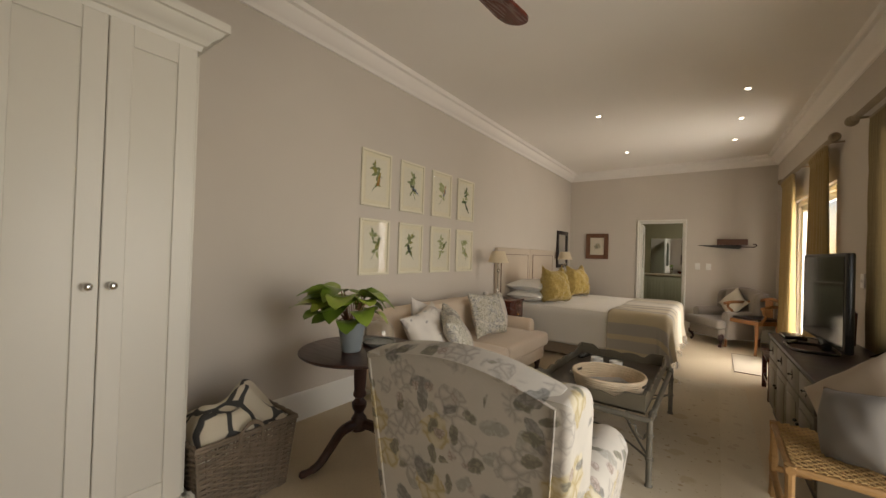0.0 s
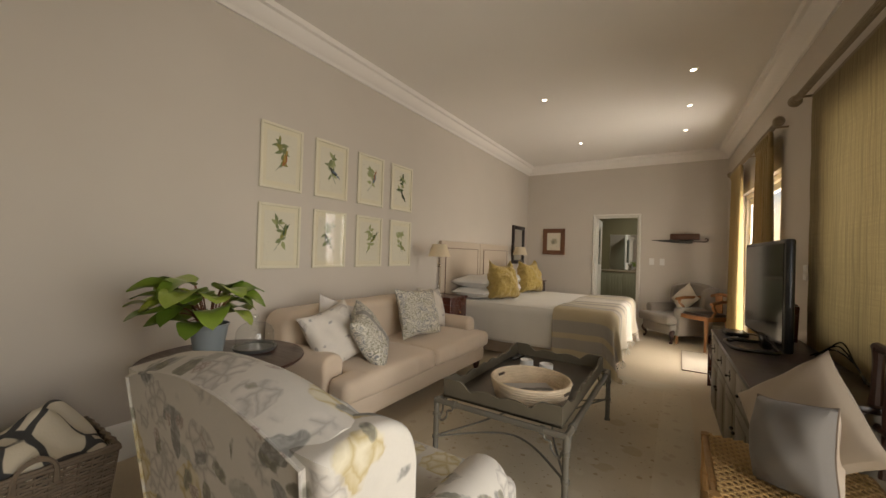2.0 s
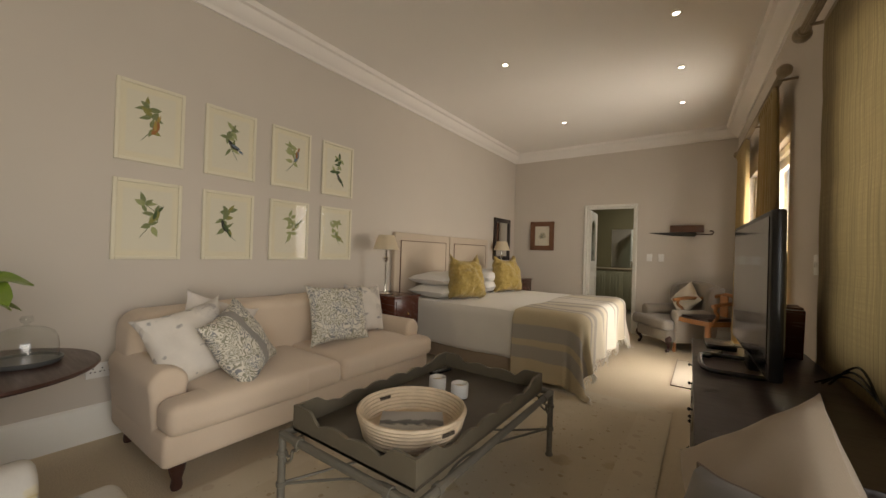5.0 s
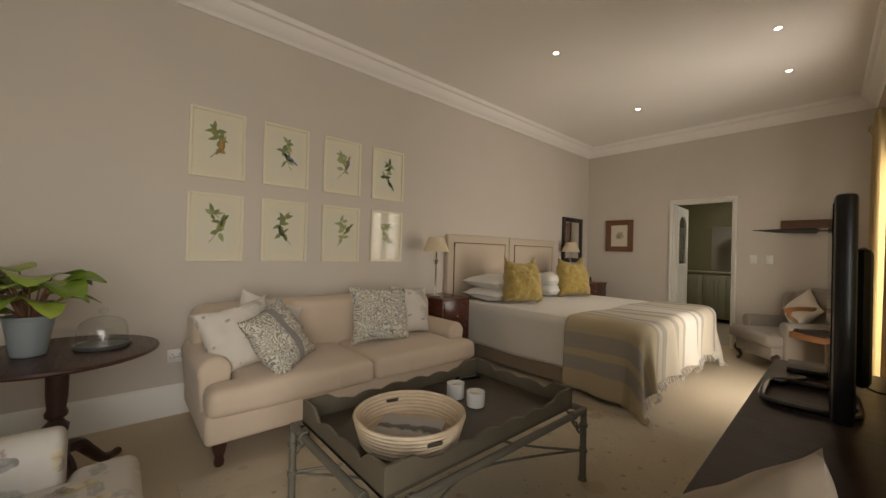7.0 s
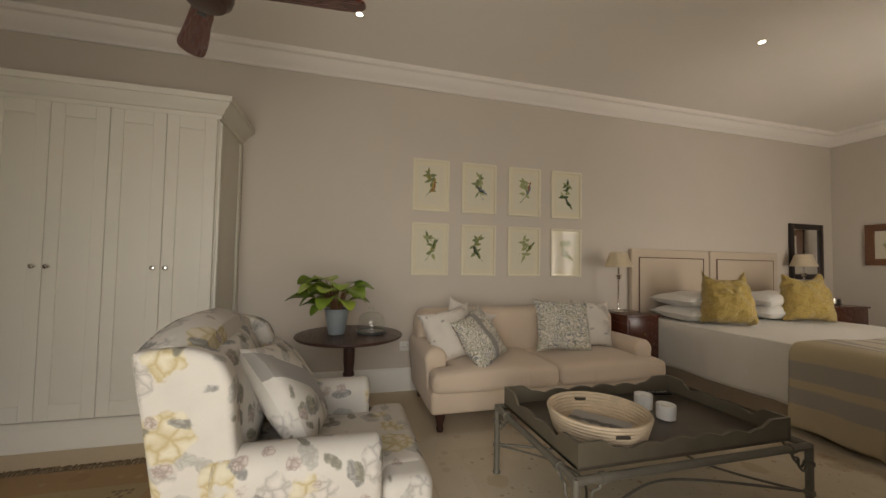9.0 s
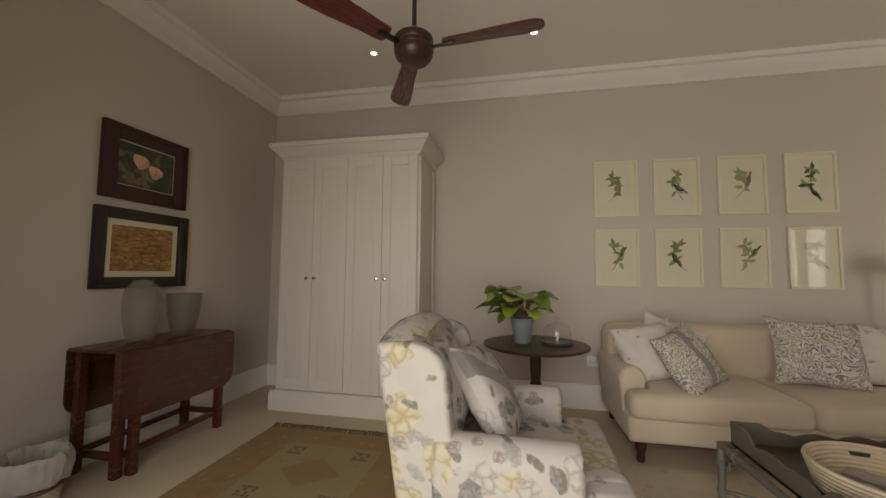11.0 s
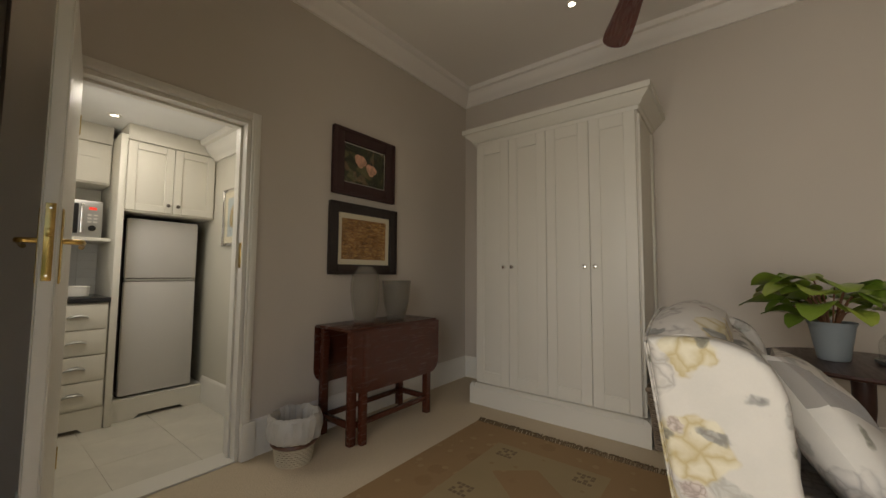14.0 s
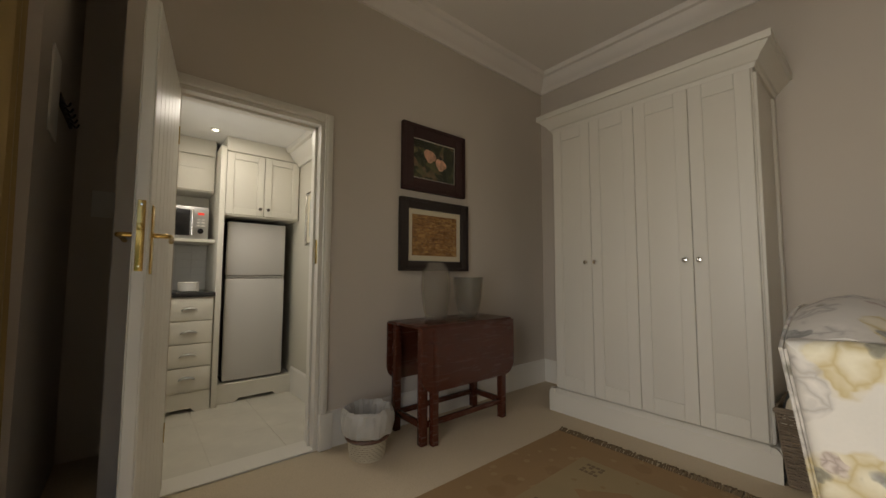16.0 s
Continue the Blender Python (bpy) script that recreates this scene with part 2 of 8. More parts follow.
def glassy(name, tint=(1, 1, 1), gloss=0.02, ior=1.45):
    m = bpy.data.materials.new(name)
    m.use_nodes = True
    n, l = m.node_tree.nodes, m.node_tree.links
    n.remove(n["Principled BSDF"])
    tr, gl, fr, mx = (n.new("ShaderNode" + k) for k in ("BsdfTransparent", "BsdfGlossy", "LayerWeight", "MixShader"))
    tr.inputs["Color"].default_value = (*tint, 1)
    gl.inputs["Roughness"].default_value = gloss
    pw, ma = n.new("ShaderNodeMath"), n.new("ShaderNodeMath")
    pw.operation, ma.operation = 'POWER', 'MULTIPLY_ADD'
    pw.inputs[1].default_value = 5.0
    fr.inputs["Blend"].default_value = 0.5
    l.new(fr.outputs["Facing"], pw.inputs[0])
    l.new(pw.outputs[0], ma.inputs[0])
    ma.inputs[1].default_value, ma.inputs[2].default_value = 0.9, ((ior - 1) / (ior + 1)) ** 2
    l.new(ma.outputs[0], mx.inputs[0])
    l.new(tr.outputs[0], mx.inputs[1])
    l.new(gl.outputs[0], mx.inputs[2])
    l.new(mx.outputs[0], n["Material Output"].inputs[0])
    return m


def glowing(name, c, strength):
    m, n, l, b = shader(name)
    b.inputs["Base Color"].default_value = (*c, 1)
    b.inputs["Emission Color"].default_value = (*c, 1)
    b.inputs["Emission Strength"].default_value = strength
    return m


WALL = plain("greige wall paint", (0.60, 0.542, 0.472), 0.75, 0, 220, 0.05, 0.12, 0.002, 0.7)
WALL.node_tree.nodes["Principled BSDF"].inputs["Specular IOR Level"].default_value = 0.0
CEIL = plain("ceiling paint", (0.84, 0.79, 0.735), 0.8, 0, 260, 0.03, 0.08, 0.002, 0.6)
TRIM = plain("cream gloss trim paint", (0.78, 0.75, 0.68), 0.4, 0, 120, 0.03, 0.05)
CUPB = plain("cream cupboard paint", (0.67, 0.635, 0.555), 0.45, 0, 90, 0.03, 0.06)
CARPET = None
M_DARKWOOD = wood("dark mahogany", (0.06, 0.024, 0.017), 0.3)
M_REDWOOD = wood("red mahogany", (0.10, 0.028, 0.015), 0.2)
M_BROWN = wood("brown frame wood", (0.13, 0.055, 0.03), 0.4)
M_ORANGE = wood("honey oak", (0.33, 0.145, 0.05), 0.3)
M_BLACK = plain("black plastic", (0.012, 0.012, 0.013), 0.25, 0, 300, 0.05, 0.03)
M_BLACKWOOD = wood("black-brown wood", (0.03, 0.02, 0.017), 0.35)
M_IRON = plain("grey-green painted iron", (0.165, 0.15, 0.118), 0.5, 0.2, 80, 0.2, 0.2, 0.002, 6)
M_TRAY = plain("grey-green painted tray", (0.135, 0.115, 0.08), 0.45, 0, 60, 0.2, 0.12, 0.002, 4)
M_SOFA = cloth("beige sofa cloth", (0.71, 0.575, 0.435), 420, 0.12, 0.95, 0.5)
M_LINEN = cloth("white linen", (0.85, 0.825, 0.78), 500)
M_SPREAD = cloth("cream bedspread", (0.83, 0.785, 0.70), 300)
M_VALANCE = cloth("taupe bed base cloth", (0.36, 0.28, 0.20))
M_HEAD = cloth("oatmeal headboard cloth", (0.58, 0.48, 0.37))
M_GREYCLOTH = cloth("grey chair cloth", (0.32, 0.28, 0.235))
M_CURTAIN = cloth("mustard curtain", (0.40, 0.285, 0.115), 300)
_n, _l = M_CURTAIN.node_tree.nodes, M_CURTAIN.node_tree.links
_t, _m = _n.new("ShaderNodeBsdfTranslucent"), _n.new("ShaderNodeMixShader")
_t.inputs["Color"].default_value = (0.46, 0.33, 0.14, 1)
_m.inputs[0].default_value = 0.12
_l.new(_n["Principled BSDF"].outputs[0], _m.inputs[1])
_l.new(_t.outputs[0], _m.inputs[2])
_l.new(_m.outputs[0], _n["Material Output"].inputs[0])
M_GREYBAND = cloth("grey linen", (0.28, 0.255, 0.225))
M_CREAMCL = cloth("cream cotton", (0.75, 0.68, 0.57))
M_PALE = cloth("pale blush linen", (0.72, 0.66, 0.60))
M_CHROME = plain("polished nickel", (0.75, 0.74, 0.72), 0.12, 1.0, 200, 0.03, 0.02)
M_BRASS = plain("aged brass", (0.60, 0.42, 0.14), 0.25, 1.0, 90, 0.15, 0.05)
M_GLASS = glassy("clear glass")
M_FLORAL = garden_cloth("floral linen", (0.57, 0.53, 0.465), [
    ("leaf", (0.46, 0.44, 0.39), (0.35, 0.33, 0.29), 9.0, 0.052, 0.5, 2.2),
    ("rose", (0.57, 0.53, 0.47), (0.35, 0.32, 0.285), 6.0, 0.068, 0.6, 1.0),
    ("rose", (0.60, 0.54, 0.39), (0.42, 0.325, 0.14), 5.0, 0.086, 0.55, 1.0),
    ("leaf", (0.33, 0.32, 0.295), (0.18, 0.175, 0.16), 7.5, 0.058, 0.42, 2.3),
    ("leaf", (0.33, 0.31, 0.23), (0.17, 0.16, 0.12), 11.0, 0.036, 0.35, 2.4),
    ("rose", (0.48, 0.40, 0.35), (0.27, 0.21, 0.18), 14.0, 0.024, 0.35, 1.0)])
M_SCROLL = scroll_cloth("grey-blue scroll cloth", (0.70, 0.65, 0.55), (0.20, 0.205, 0.215), 9.0, 0.024)
M_BEIGE = cloth("beige linen", (0.39, 0.315, 0.235))
M_SPRIG = bloom_cloth("sprig cloth", (0.72, 0.66, 0.58), 6.0, [((0.60, 0.55, 0.49), (0.36, 0.32, 0.29), 1.0, 1, 0.44, 0.35), ((0.50, 0.47, 0.43), (0.25, 0.235, 0.22), 2.2, 2.0, 0.34, 0.22)], 4.0)
M_MUSTARD = ruched_cloth("mustard velvet", (0.50, 0.36, 0.10), (0.30, 0.20, 0.045))

# ---- shapes ----
def box(bm, lo, hi, bevel=0.0, seg=2):
    r = bmesh.ops.create_cube(bm, size=1.0)["verts"]
    c, s = [(a + b) / 2 for a, b in zip(lo, hi)], [abs(b - a) for a, b in zip(lo, hi)]
    for v in r:
        v.co = Vector([c[i] + v.co[i] * s[i] for i in range(3)])
    if bevel:
        edges = list({e for v in r for e in v.link_edges})
        bmesh.ops.bevel(bm, geom=edges, offset=bevel, segments=seg, profile=0.5, affect='EDGES')
    return bm


def new_box(lo, hi, bevel=0.0, seg=2):
    return box(bmesh.new(), lo, hi, bevel, seg)


def lathe(bm, profile, centre=(0, 0, 0), seg=24, cap=True):
    rings = []
    for r, z in profile:
        rings.append([bm.verts.new((centre[0] + r * math.cos(2 * math.pi * k / seg), centre[1] + r * math.sin(2 * math.pi * k / seg), centre[2] + z)) for k in range(seg)])
    for a, b in zip(rings, rings[1:]):
        for k in range(seg):
            bm.faces.new((a[k], a[(k + 1) % seg], b[(k + 1) % seg], b[k]))
    if cap:
        bm.faces.new(rings[0][::-1])
        bm.faces.new(rings[-1])
    return bm


def tube(bm, pts, radius, seg=8, closed=False):
    """A round bar along a path; radius is a number or one per point."""
    pts = [Vector(p) for p in pts]
    rs = radius if isinstance(radius, (list, tuple)) else [radius] * len(pts)
    rings, last = [], None
    for i, p in enumerate(pts):
        a = pts[i - 1] if i or closed else p
        b = pts[(i + 1) % len(pts)] if i + 1 < len(pts) or closed else p
        d = (b - a).normalized()
        side = last - d * last.dot(d) if last else d.orthogonal()
        if side.length < 1e-5:
            side = d.orthogonal()
        side.normalize()
        last = side
        up = d.cross(side)
        rings.append([bm.verts.new(p + (side * math.cos(2 * math.pi * k / seg) + up * math.sin(2 * math.pi * k / seg)) * rs[i]) for k in range(seg)])
    n = len(rings)
    for i in range(n if closed else n - 1):
        a, b = rings[i], rings[(i + 1) % n]
        for k in range(seg):
            bm.faces.new((a[k], a[(k + 1) % seg], b[(k + 1) % seg], b[k]))
    if not closed:
        bm.faces.new(rings[0][::-1])
        bm.faces.new(rings[-1])
    return bm


def smooth_path(pts, n=6):
    """Points along a rounded line through pts."""
    pts = [Vector(p) for p in pts]
    out = []
    for i in range(len(pts) - 1):
        p0, p1, p2, p3 = pts[max(i - 1, 0)], pts[i], pts[i + 1], pts[min(i + 2, len(pts) - 1)]
        for k in range(n):
            t = k / n
            out.append(0.5 * ((2 * p1) + (p2 - p0) * t + (2 * p0 - 5 * p1 + 4 * p2 - p3) * t * t + (3 * p1 - p0 - 3 * p2 + p3) * t ** 3))
    out.append(pts[-1])
    return out


def prism(bm, outline, lo, hi, axis=2):
    """A slab with the given outline; axis is the thin direction."""
    def at(p, h):
        q = [p[0], p[1]]
        q.insert(axis, h)
        return bm.verts.new(q)
    a, b = [at(p, lo) for p in outline], [at(p, hi) for p in outline]
    n = len(a)
    bm.faces.new(a[::-1])
    bm.faces.new(b)
    for k in range(n):
        bm.faces.new((a[k], a[(k + 1) % n], b[(k + 1) % n], b[k]))
    bmesh.ops.recalc_face_normals(bm, faces=bm.faces[:])
    return bm


def grid_surface(bm, nu, nv, f):
    vs = [[bm.verts.new(f(i / nu, j / nv)) for j in range(nv + 1)] for i in range(nu + 1)]
    for i in range(nu):
        for j in range(nv):
            bm.faces.new((vs[i][j], vs[i + 1][j], vs[i + 1][j + 1], vs[i][j + 1]))
    return bm


def pillow(w, h, t, seed=0, ears=0.13, n=20):
    """A stuffed cushion standing on its lower edge, in the xz plane, w wide, h high, t thick."""
    rnd = random.Random(seed)
    ph = [rnd.uniform(0, 6.28) for _ in range(6)]
    bm = bmesh.new()
    for s in (1, -1):
        def f(u, v):
            a, b = 2 * u - 1, 2 * v - 1
            pinch = 1 - ears * (1 - abs(a) ** 3) * abs(b) ** 2.0
            pinch2 = 1 - ears * (1 - abs(b) ** 3) * abs(a) ** 2.0
            d = max(0.0, (1 - a * a) * (1 - b * b)) ** 0.42
            wob = 0.05 * math.sin(3 * a + ph[0]) * math.sin(4 * b + ph[1]) + 0.04 * math.sin(7 * a + 5 * b + ph[2])
            return (a * w / 2 * pinch2, s * t / 2 * d * (1 + wob) , h / 2 + b * h / 2 * pinch)
        grid_surface(bm, n, n, f)
    bmesh.ops.remove_doubles(bm, verts=bm.verts[:], dist=1e-4)
    bmesh.ops.recalc_face_normals(bm, faces=bm.faces[:])
    return bm


def on_pillow(a, b, w, h, t, proud, ears=0.13):
    """A point of a cushion's front face, a little proud of it; a and b run from -1 to 1."""
    d = max(0.0, (1 - a * a) * (1 - b * b)) ** 0.42
    px, pz = 1 - ears * (1 - abs(b) ** 3) * a * a, 1 - ears * (1 - abs(a) ** 3) * b * b
    return (a * w / 2 * px, -(t / 2 * d * 1.1 + proud), h / 2 + b * h / 2 * pz)


def rounded_slab(bm, outline, lo, hi, r, axis, n=4):
    """A padded slab with the given outline, lo to hi along the axis, its rims rounded by r."""
    k = len(outline)
    area = sum(outline[i][0] * outline[(i + 1) % k][1] - outline[(i + 1) % k][0] * outline[i][1] for i in range(k))
    turn = 1 if area > 0 else -1
    inward = []
    for i in range(k):
        p = Vector(outline[i])
        d, e = (p - Vector(outline[i - 1])).normalized(), (Vector(outline[(i + 1) % k]) - p).normalized()
        inward.append(Vector((-d.y - e.y, d.x + e.x)) * turn / max(0.6, 1 + d.dot(e)))
    steps = [(lo + r - r * math.sin(math.pi / 2 * j / n), r * (1 - math.cos(math.pi / 2 * j / n))) for j in range(n, -1, -1)]
    steps += [(hi - r + r * math.sin(math.pi / 2 * j / n), r * (1 - math.cos(math.pi / 2 * j / n))) for j in range(n + 1)]
    rings = []
    for h, o in steps:
        ring = []
        for p, w in zip(outline, inward):
            q = [p[0] + w.x * o, p[1] + w.y * o]
            q.insert(axis, h)
            ring.append(bm.verts.new(q))
        rings.append(ring)
    for a, b in zip(rings, rings[1:]):
        for i in range(k):
            bm.faces.new((a[i], a[(i + 1) % k], b[(i + 1) % k], b[i]))
    bm.faces.new(rings[0][::-1])
    bm.faces.new(rings[-1])
    return bm


def soften(bm, amount, scale, seed=0.0):
    for v in bm.verts:
        v.co += v.normal * amount * noise.noise(v.co * scale + Vector((seed, seed * 2, 0)))
    return bm


def finish(name, bm, material, smooth=True):
    bmesh.ops.recalc_face_normals(bm, faces=bm.faces[:])
    me = bpy.data.meshes.new(name)
    bm.to_mesh(me)
    bm.free()
    for mt in material if isinstance(material, (list, tuple)) else [material]:
        me.materials.append(mt)
    if smooth:
        for p in me.polygons:
            p.use_smooth = True
        me.set_sharp_from_angle(angle=radians(35))
    return me


def part(name, bm, material, parent, label="", smooth=True, m=None):
    ob = new(name, finish(name, bm, material, smooth))
    ob.parent = parent
    if m is not None:
        ob.matrix_basis = m
    return tagged(ob, label) if label else ob


def thing(name, label, category, m=None, group=""):
    ob = new(name)
    ob.empty_display_size = 0.1
    ob.matrix_world = m or Matrix()
    return tagged(ob, label, category, group)


def solo(name, bm, material, label, category, m=None, group="", kind="", smooth=True):
    ob = new(name, finish(name, bm, material, smooth))
    if m is not None:
        ob.matrix_world = m
    return tagged(ob, label, category, group, kind)


def structure(name, bm, material, label, m=None, smooth=False):
    ob = new(name, finish(name, bm, material, smooth))
    if m is not None:
        ob.matrix_world = m
    return tagged(ob, label, name.split("_")[0], "", "structure")


def wall_with_holes(along, lo, hi, thick0, thick1, holes, top):
    """A wall along x or y from lo to hi, between thick0 and thick1, with openings (a, b, z0, z1)."""
    bm = bmesh.new()
    cuts = sorted({lo, hi, *[h[0] for h in holes], *[h[1] for h in holes]})
    for a, b in zip(cuts, cuts[1:]):
        zs = [(0.0, top)]
        for h in holes:
            if h[0] <= a + 1e-6 and h[1] >= b - 1e-6:
                zs = [(0.0, h[2]), (h[3], top)]
        for z0, z1 in zs:
            if z1 - z0 > 1e-4:
                if along == 'x':
                    box(bm, (a, thick0, z0), (b, thick1, z1))
                else:
                    box(bm, (thick0, a, z0), (thick1, b, z1))
    bmesh.ops.remove_doubles(bm, verts=bm.verts[:], dist=1e-5)
    return bm


def moulding(bm, a, b, inward, profile, ext=0.0):
    """A strip from a to b whose cross-section is (distance into the room, z)."""
    a, b, w = Vector(a), Vector(b), Vector(inward).normalized()
    d = (b - a).normalized()
    a, b = a - d * ext, b + d * ext
    ra = [bm.verts.new(a + w * p + Vector((0, 0, z))) for p, z in profile]
    rb = [bm.verts.new(b + w * p + Vector((0, 0, z))) for p, z in profile]
    n = len(ra)
    for k in range(n):
        bm.faces.new((ra[k], ra[(k + 1) % n], rb[(k + 1) % n], rb[k]))
    bm.faces.new(ra[::-1])
    bm.faces.new(rb)
    return bm


# ---- large structure ----
def carpet_material():
    m, n, l, b = shader("beige loop carpet", 0.97)
    v = coords(n, l)
    vo = n.new("ShaderNodeTexVoronoi")
    vo.inputs["Scale"].default_value = 170
    l.new(v, vo.inputs["Vector"])
    br = noise_tex(n, l, v, 1.3, 4)
    c = (0.58, 0.485, 0.345)
    col = mix(n, l, br, dark(c, 0.86), dark(c, 1.06))
    col = mix(n, l, vo.outputs["Distance"], dark(c, 1.1), col)
    l.new(col, b.inputs["Base Color"])
    bump(n, l, b, vo.outputs["Distance"], 0.5, 0.004)
    return m


CARPET = carpet_material()
EE = 1.5
structure("floor", new_box((WX - 0.3, SY - 0.15, -0.12), (EE, NY + 0.15, 0)), CARPET, "beige wall-to-wall loop carpet floor")
structure("ceiling", new_box((WX - 0.3, -2.2, TOP), (EE, NY + 0.3, TOP + 0.15)), CEIL, "off-white painted plaster ceiling")
structure("wall_west", new_box((WX - 0.25, SY - 0.15, 0), (WX, NY + 0.2, TOP)), WALL, "greige painted plaster wall hung with prints")
BD = (-1.33, -0.578, 0.0, 2.045)
structure("wall_north", wall_with_holes('x', WX, 1.2, NY, NY + 0.18, [BD], TOP), WALL, "greige painted plaster wall with bathroom doorway")
KD = (-0.352, 0.425, 0.0, 2.02)
structure("wall_south", wall_with_holes('x', WX, 0.62, SY - 0.15, SY, [KD], TOP), WALL, "greige painted plaster wall with kitchen doorway")
# window wall, in its own frame: x runs south from the far corner, y outwards
FD = (1.10, 2.95, 0.0, 2.16)
BW = (4.15, 5.45, 0.80, 2.25)
PD = (5.72, 7.90, 0.0, 2.20)
structure("wall_east", wall_with_holes('x', -0.2, 8.88, 0.0, 0.25, [FD, BW, PD], TOP), WALL, "greige painted plaster window wall", EM)
for nm, lo, hi in (("wall_entry", (0.83, -1.35, 0), (1.5, -0.24, TOP)), ("wall_entry_end", (0.62, -1.5, 0), (1.5, -1.35, TOP)), ("wall_entry_side", (0.55, -1.35, 0), (0.62, SY - 0.15, TOP))):
    structure(nm, new_box(lo, hi), WALL, "shadowed greige wall of the entry recess")
structure("floor_entry", new_box((0.55, -1.5, -0.12), (1.5, SY - 0.15, 0)), CARPET, "carpet floor of the entry recess")

CORN = [(0, 2.935), (0.022, 2.935), (0.03, 2.955), (0.045, 2.965), (0.075, 2.985), (0.10, 3.02), (0.11, 3.045), (0.14, 3.05), (0.15, 3.07), (0.15, TOP), (0, TOP)]
bm = bmesh.new()
moulding(bm, (WX, SY, 0), (WX, NY, 0), (1, 0, 0), CORN)
moulding(bm, (WX, NY, 0), (0.72, NY, 0), (0, -1, 0), CORN)
moulding(bm, (WX, SY, 0), (1.1, SY, 0), (0, 1, 0), CORN)
moulding(bm, east(NY, 0), east(SY, 0), (-1, -LEAN_E, 0), CORN)
structure("cornice", bm, CEIL, "stepped white plaster cornice", smooth=True)
SKIRT = [(0, 0), (0.02, 0), (0.02, 0.165), (0.014, 0.18), (0.014, 0.195), (0.006, 0.21), (0, 0.215)]
bm = bmesh.new()
moulding(bm, (WX, SY, 0), (WX, NY, 0), (1, 0, 0), SKIRT)
moulding(bm, (WX, NY, 0), (-1.362, NY, 0), (0, -1, 0), SKIRT)
moulding(bm, (-0.548, NY, 0), (0.70, NY, 0), (0, -1, 0), SKIRT)
moulding(bm, (WX, SY, 0), (-0.404, SY, 0), (0, 1, 0), SKIRT)
moulding(bm, east(NY, 0), east(NY - FD[0] + 0.05, 0), (-1, -LEAN_E, 0), SKIRT)
moulding(bm, east(NY - FD[1] - 0.05, 0), east(NY - PD[0] + 0.02, 0), (-1, -LEAN_E, 0), SKIRT)
structure("baseboard", bm, TRIM, "tall cream painted skirting board", smooth=True)


def door_frame(name, x0, x1, top, y, face, depth, label, w=0.05):
    """Architrave on the face at y (face +1 looks to +y), and lining through the wall."""
    bm = bmesh.new()
    for a, b, z0, z1 in ((x0 - w, x0, 0, top + w), (x1, x1 + w, 0, top + w), (x0, x1, top, top + w)):
        box(bm, (a, y, z0), (b, y + face * 0.022, z1), 0.004)
        box(bm, (a + w * 0.24, y + face * 0.02, z0), (b - w * 0.24, y + face * 0.03, z1 - (0.018 if z0 == 0 else 0.018)), 0.004)
    for a, b, z0, z1 in ((x0, x0 + 0.022, 0, top), (x1 - 0.022, x1, 0, top), (x0 + 0.022, x1 - 0.022, top - 0.022, top)):
        box(bm, (a, y - face * 0.001, z0), (b, y - face * depth, z1))
    for a, b, z0, z1 in ((x0 + 0.022, x0 + 0.036, 0, top - 0.022), (x1 - 0.036, x1 - 0.022, 0, top - 0.022), (x0 + 0.022, x1 - 0.022, top - 0.036, top - 0.022)):
        box(bm, (a, y - face * 0.06, z0), (b, y - face * 0.085, z1))
    return structure(name, bm, TRIM, label, smooth=True)


door_frame("trim_kitchen_door", KD[0], KD[1], KD[3], SY, 1, 0.15, "cream moulded door frame of the kitchen")
bm = bmesh.new()
for a in (KD[0] - 0.08, KD[1] - 0.002):
    box(bm, (a, SY + 0.001, 0), (a + 0.082, SY + 0.036, 0.215), 0.006)
structure("trim_plinth_blocks", bm, TRIM, "cream plinth blocks at the foot of the door frame", smooth=True)
door_frame("trim_bathroom_door", BD[0], BD[1], BD[3], NY, -1, 0.18, "cream moulded door frame of the bathroom", 0.032)
structure("trim_threshold", new_box((KD[0], SY - 0.16, 0.0), (KD[1], SY + 0.005, 0.012), 0.004), TRIM, "pale threshold strip under the kitchen door")

# ---- french door in the window wall ----
win = tagged(new("window_1"), "cream framed glass door with daylight behind it", "window", "", "structure")
win.matrix_world = EM
bm = bmesh.new()
a, b, z1 = FD[0], FD[1], FD[3]
for p, q in (((a, 0.05, 0), (a + 0.06, 0.15, z1)), ((b - 0.06, 0.05, 0), (b, 0.15, z1)), ((a + 0.06, 0.05, z1 - 0.06), (b - 0.06, 0.15, z1)), ((a + 0.06, 0.05, 0), (b - 0.06, 0.15, 0.05))):
    box(bm, p, q, 0.004)
part("window_frame", bm, TRIM, win)
mid = (a + b) / 2
for p, q in ((a + 0.06, mid), (mid, b - 0.06)):
    bm = bmesh.new()
    for lo, hi in (((p, 0.08, 0.05), (p + 0.07, 0.12, z1 - 0.06)), ((q - 0.07, 0.08, 0.05), (q, 0.12, z1 - 0.06)), ((p + 0.07, 0.08, 0.05), (q - 0.07, 0.12, 0.25)), ((p + 0.07, 0.08, z1 - 0.14), (q - 0.07, 0.12, z1 - 0.06))):
        box(bm, lo, hi, 0.004)
    part("door_leaf", bm, TRIM, win)
    pane = part("pane", new_box((p + 0.07, 0.097, 0.25), (q - 0.07, 0.103, z1 - 0.14)), M_GLASS, win)
    pane.visible_shadow = False
win2 = tagged(new("window_2"), "cream framed window behind the drawn blind", "window", "", "structure")
win2.matrix_world = EM
bm = bmesh.new()
a, b, z0, z1 = BW
n_l = 2
for k in range(n_l + 1):
    x = a + (b - a - 0.06) * k / n_l
    box(bm, (x, 0.08, z0), (x + 0.06, 0.14, z1), 0.004)
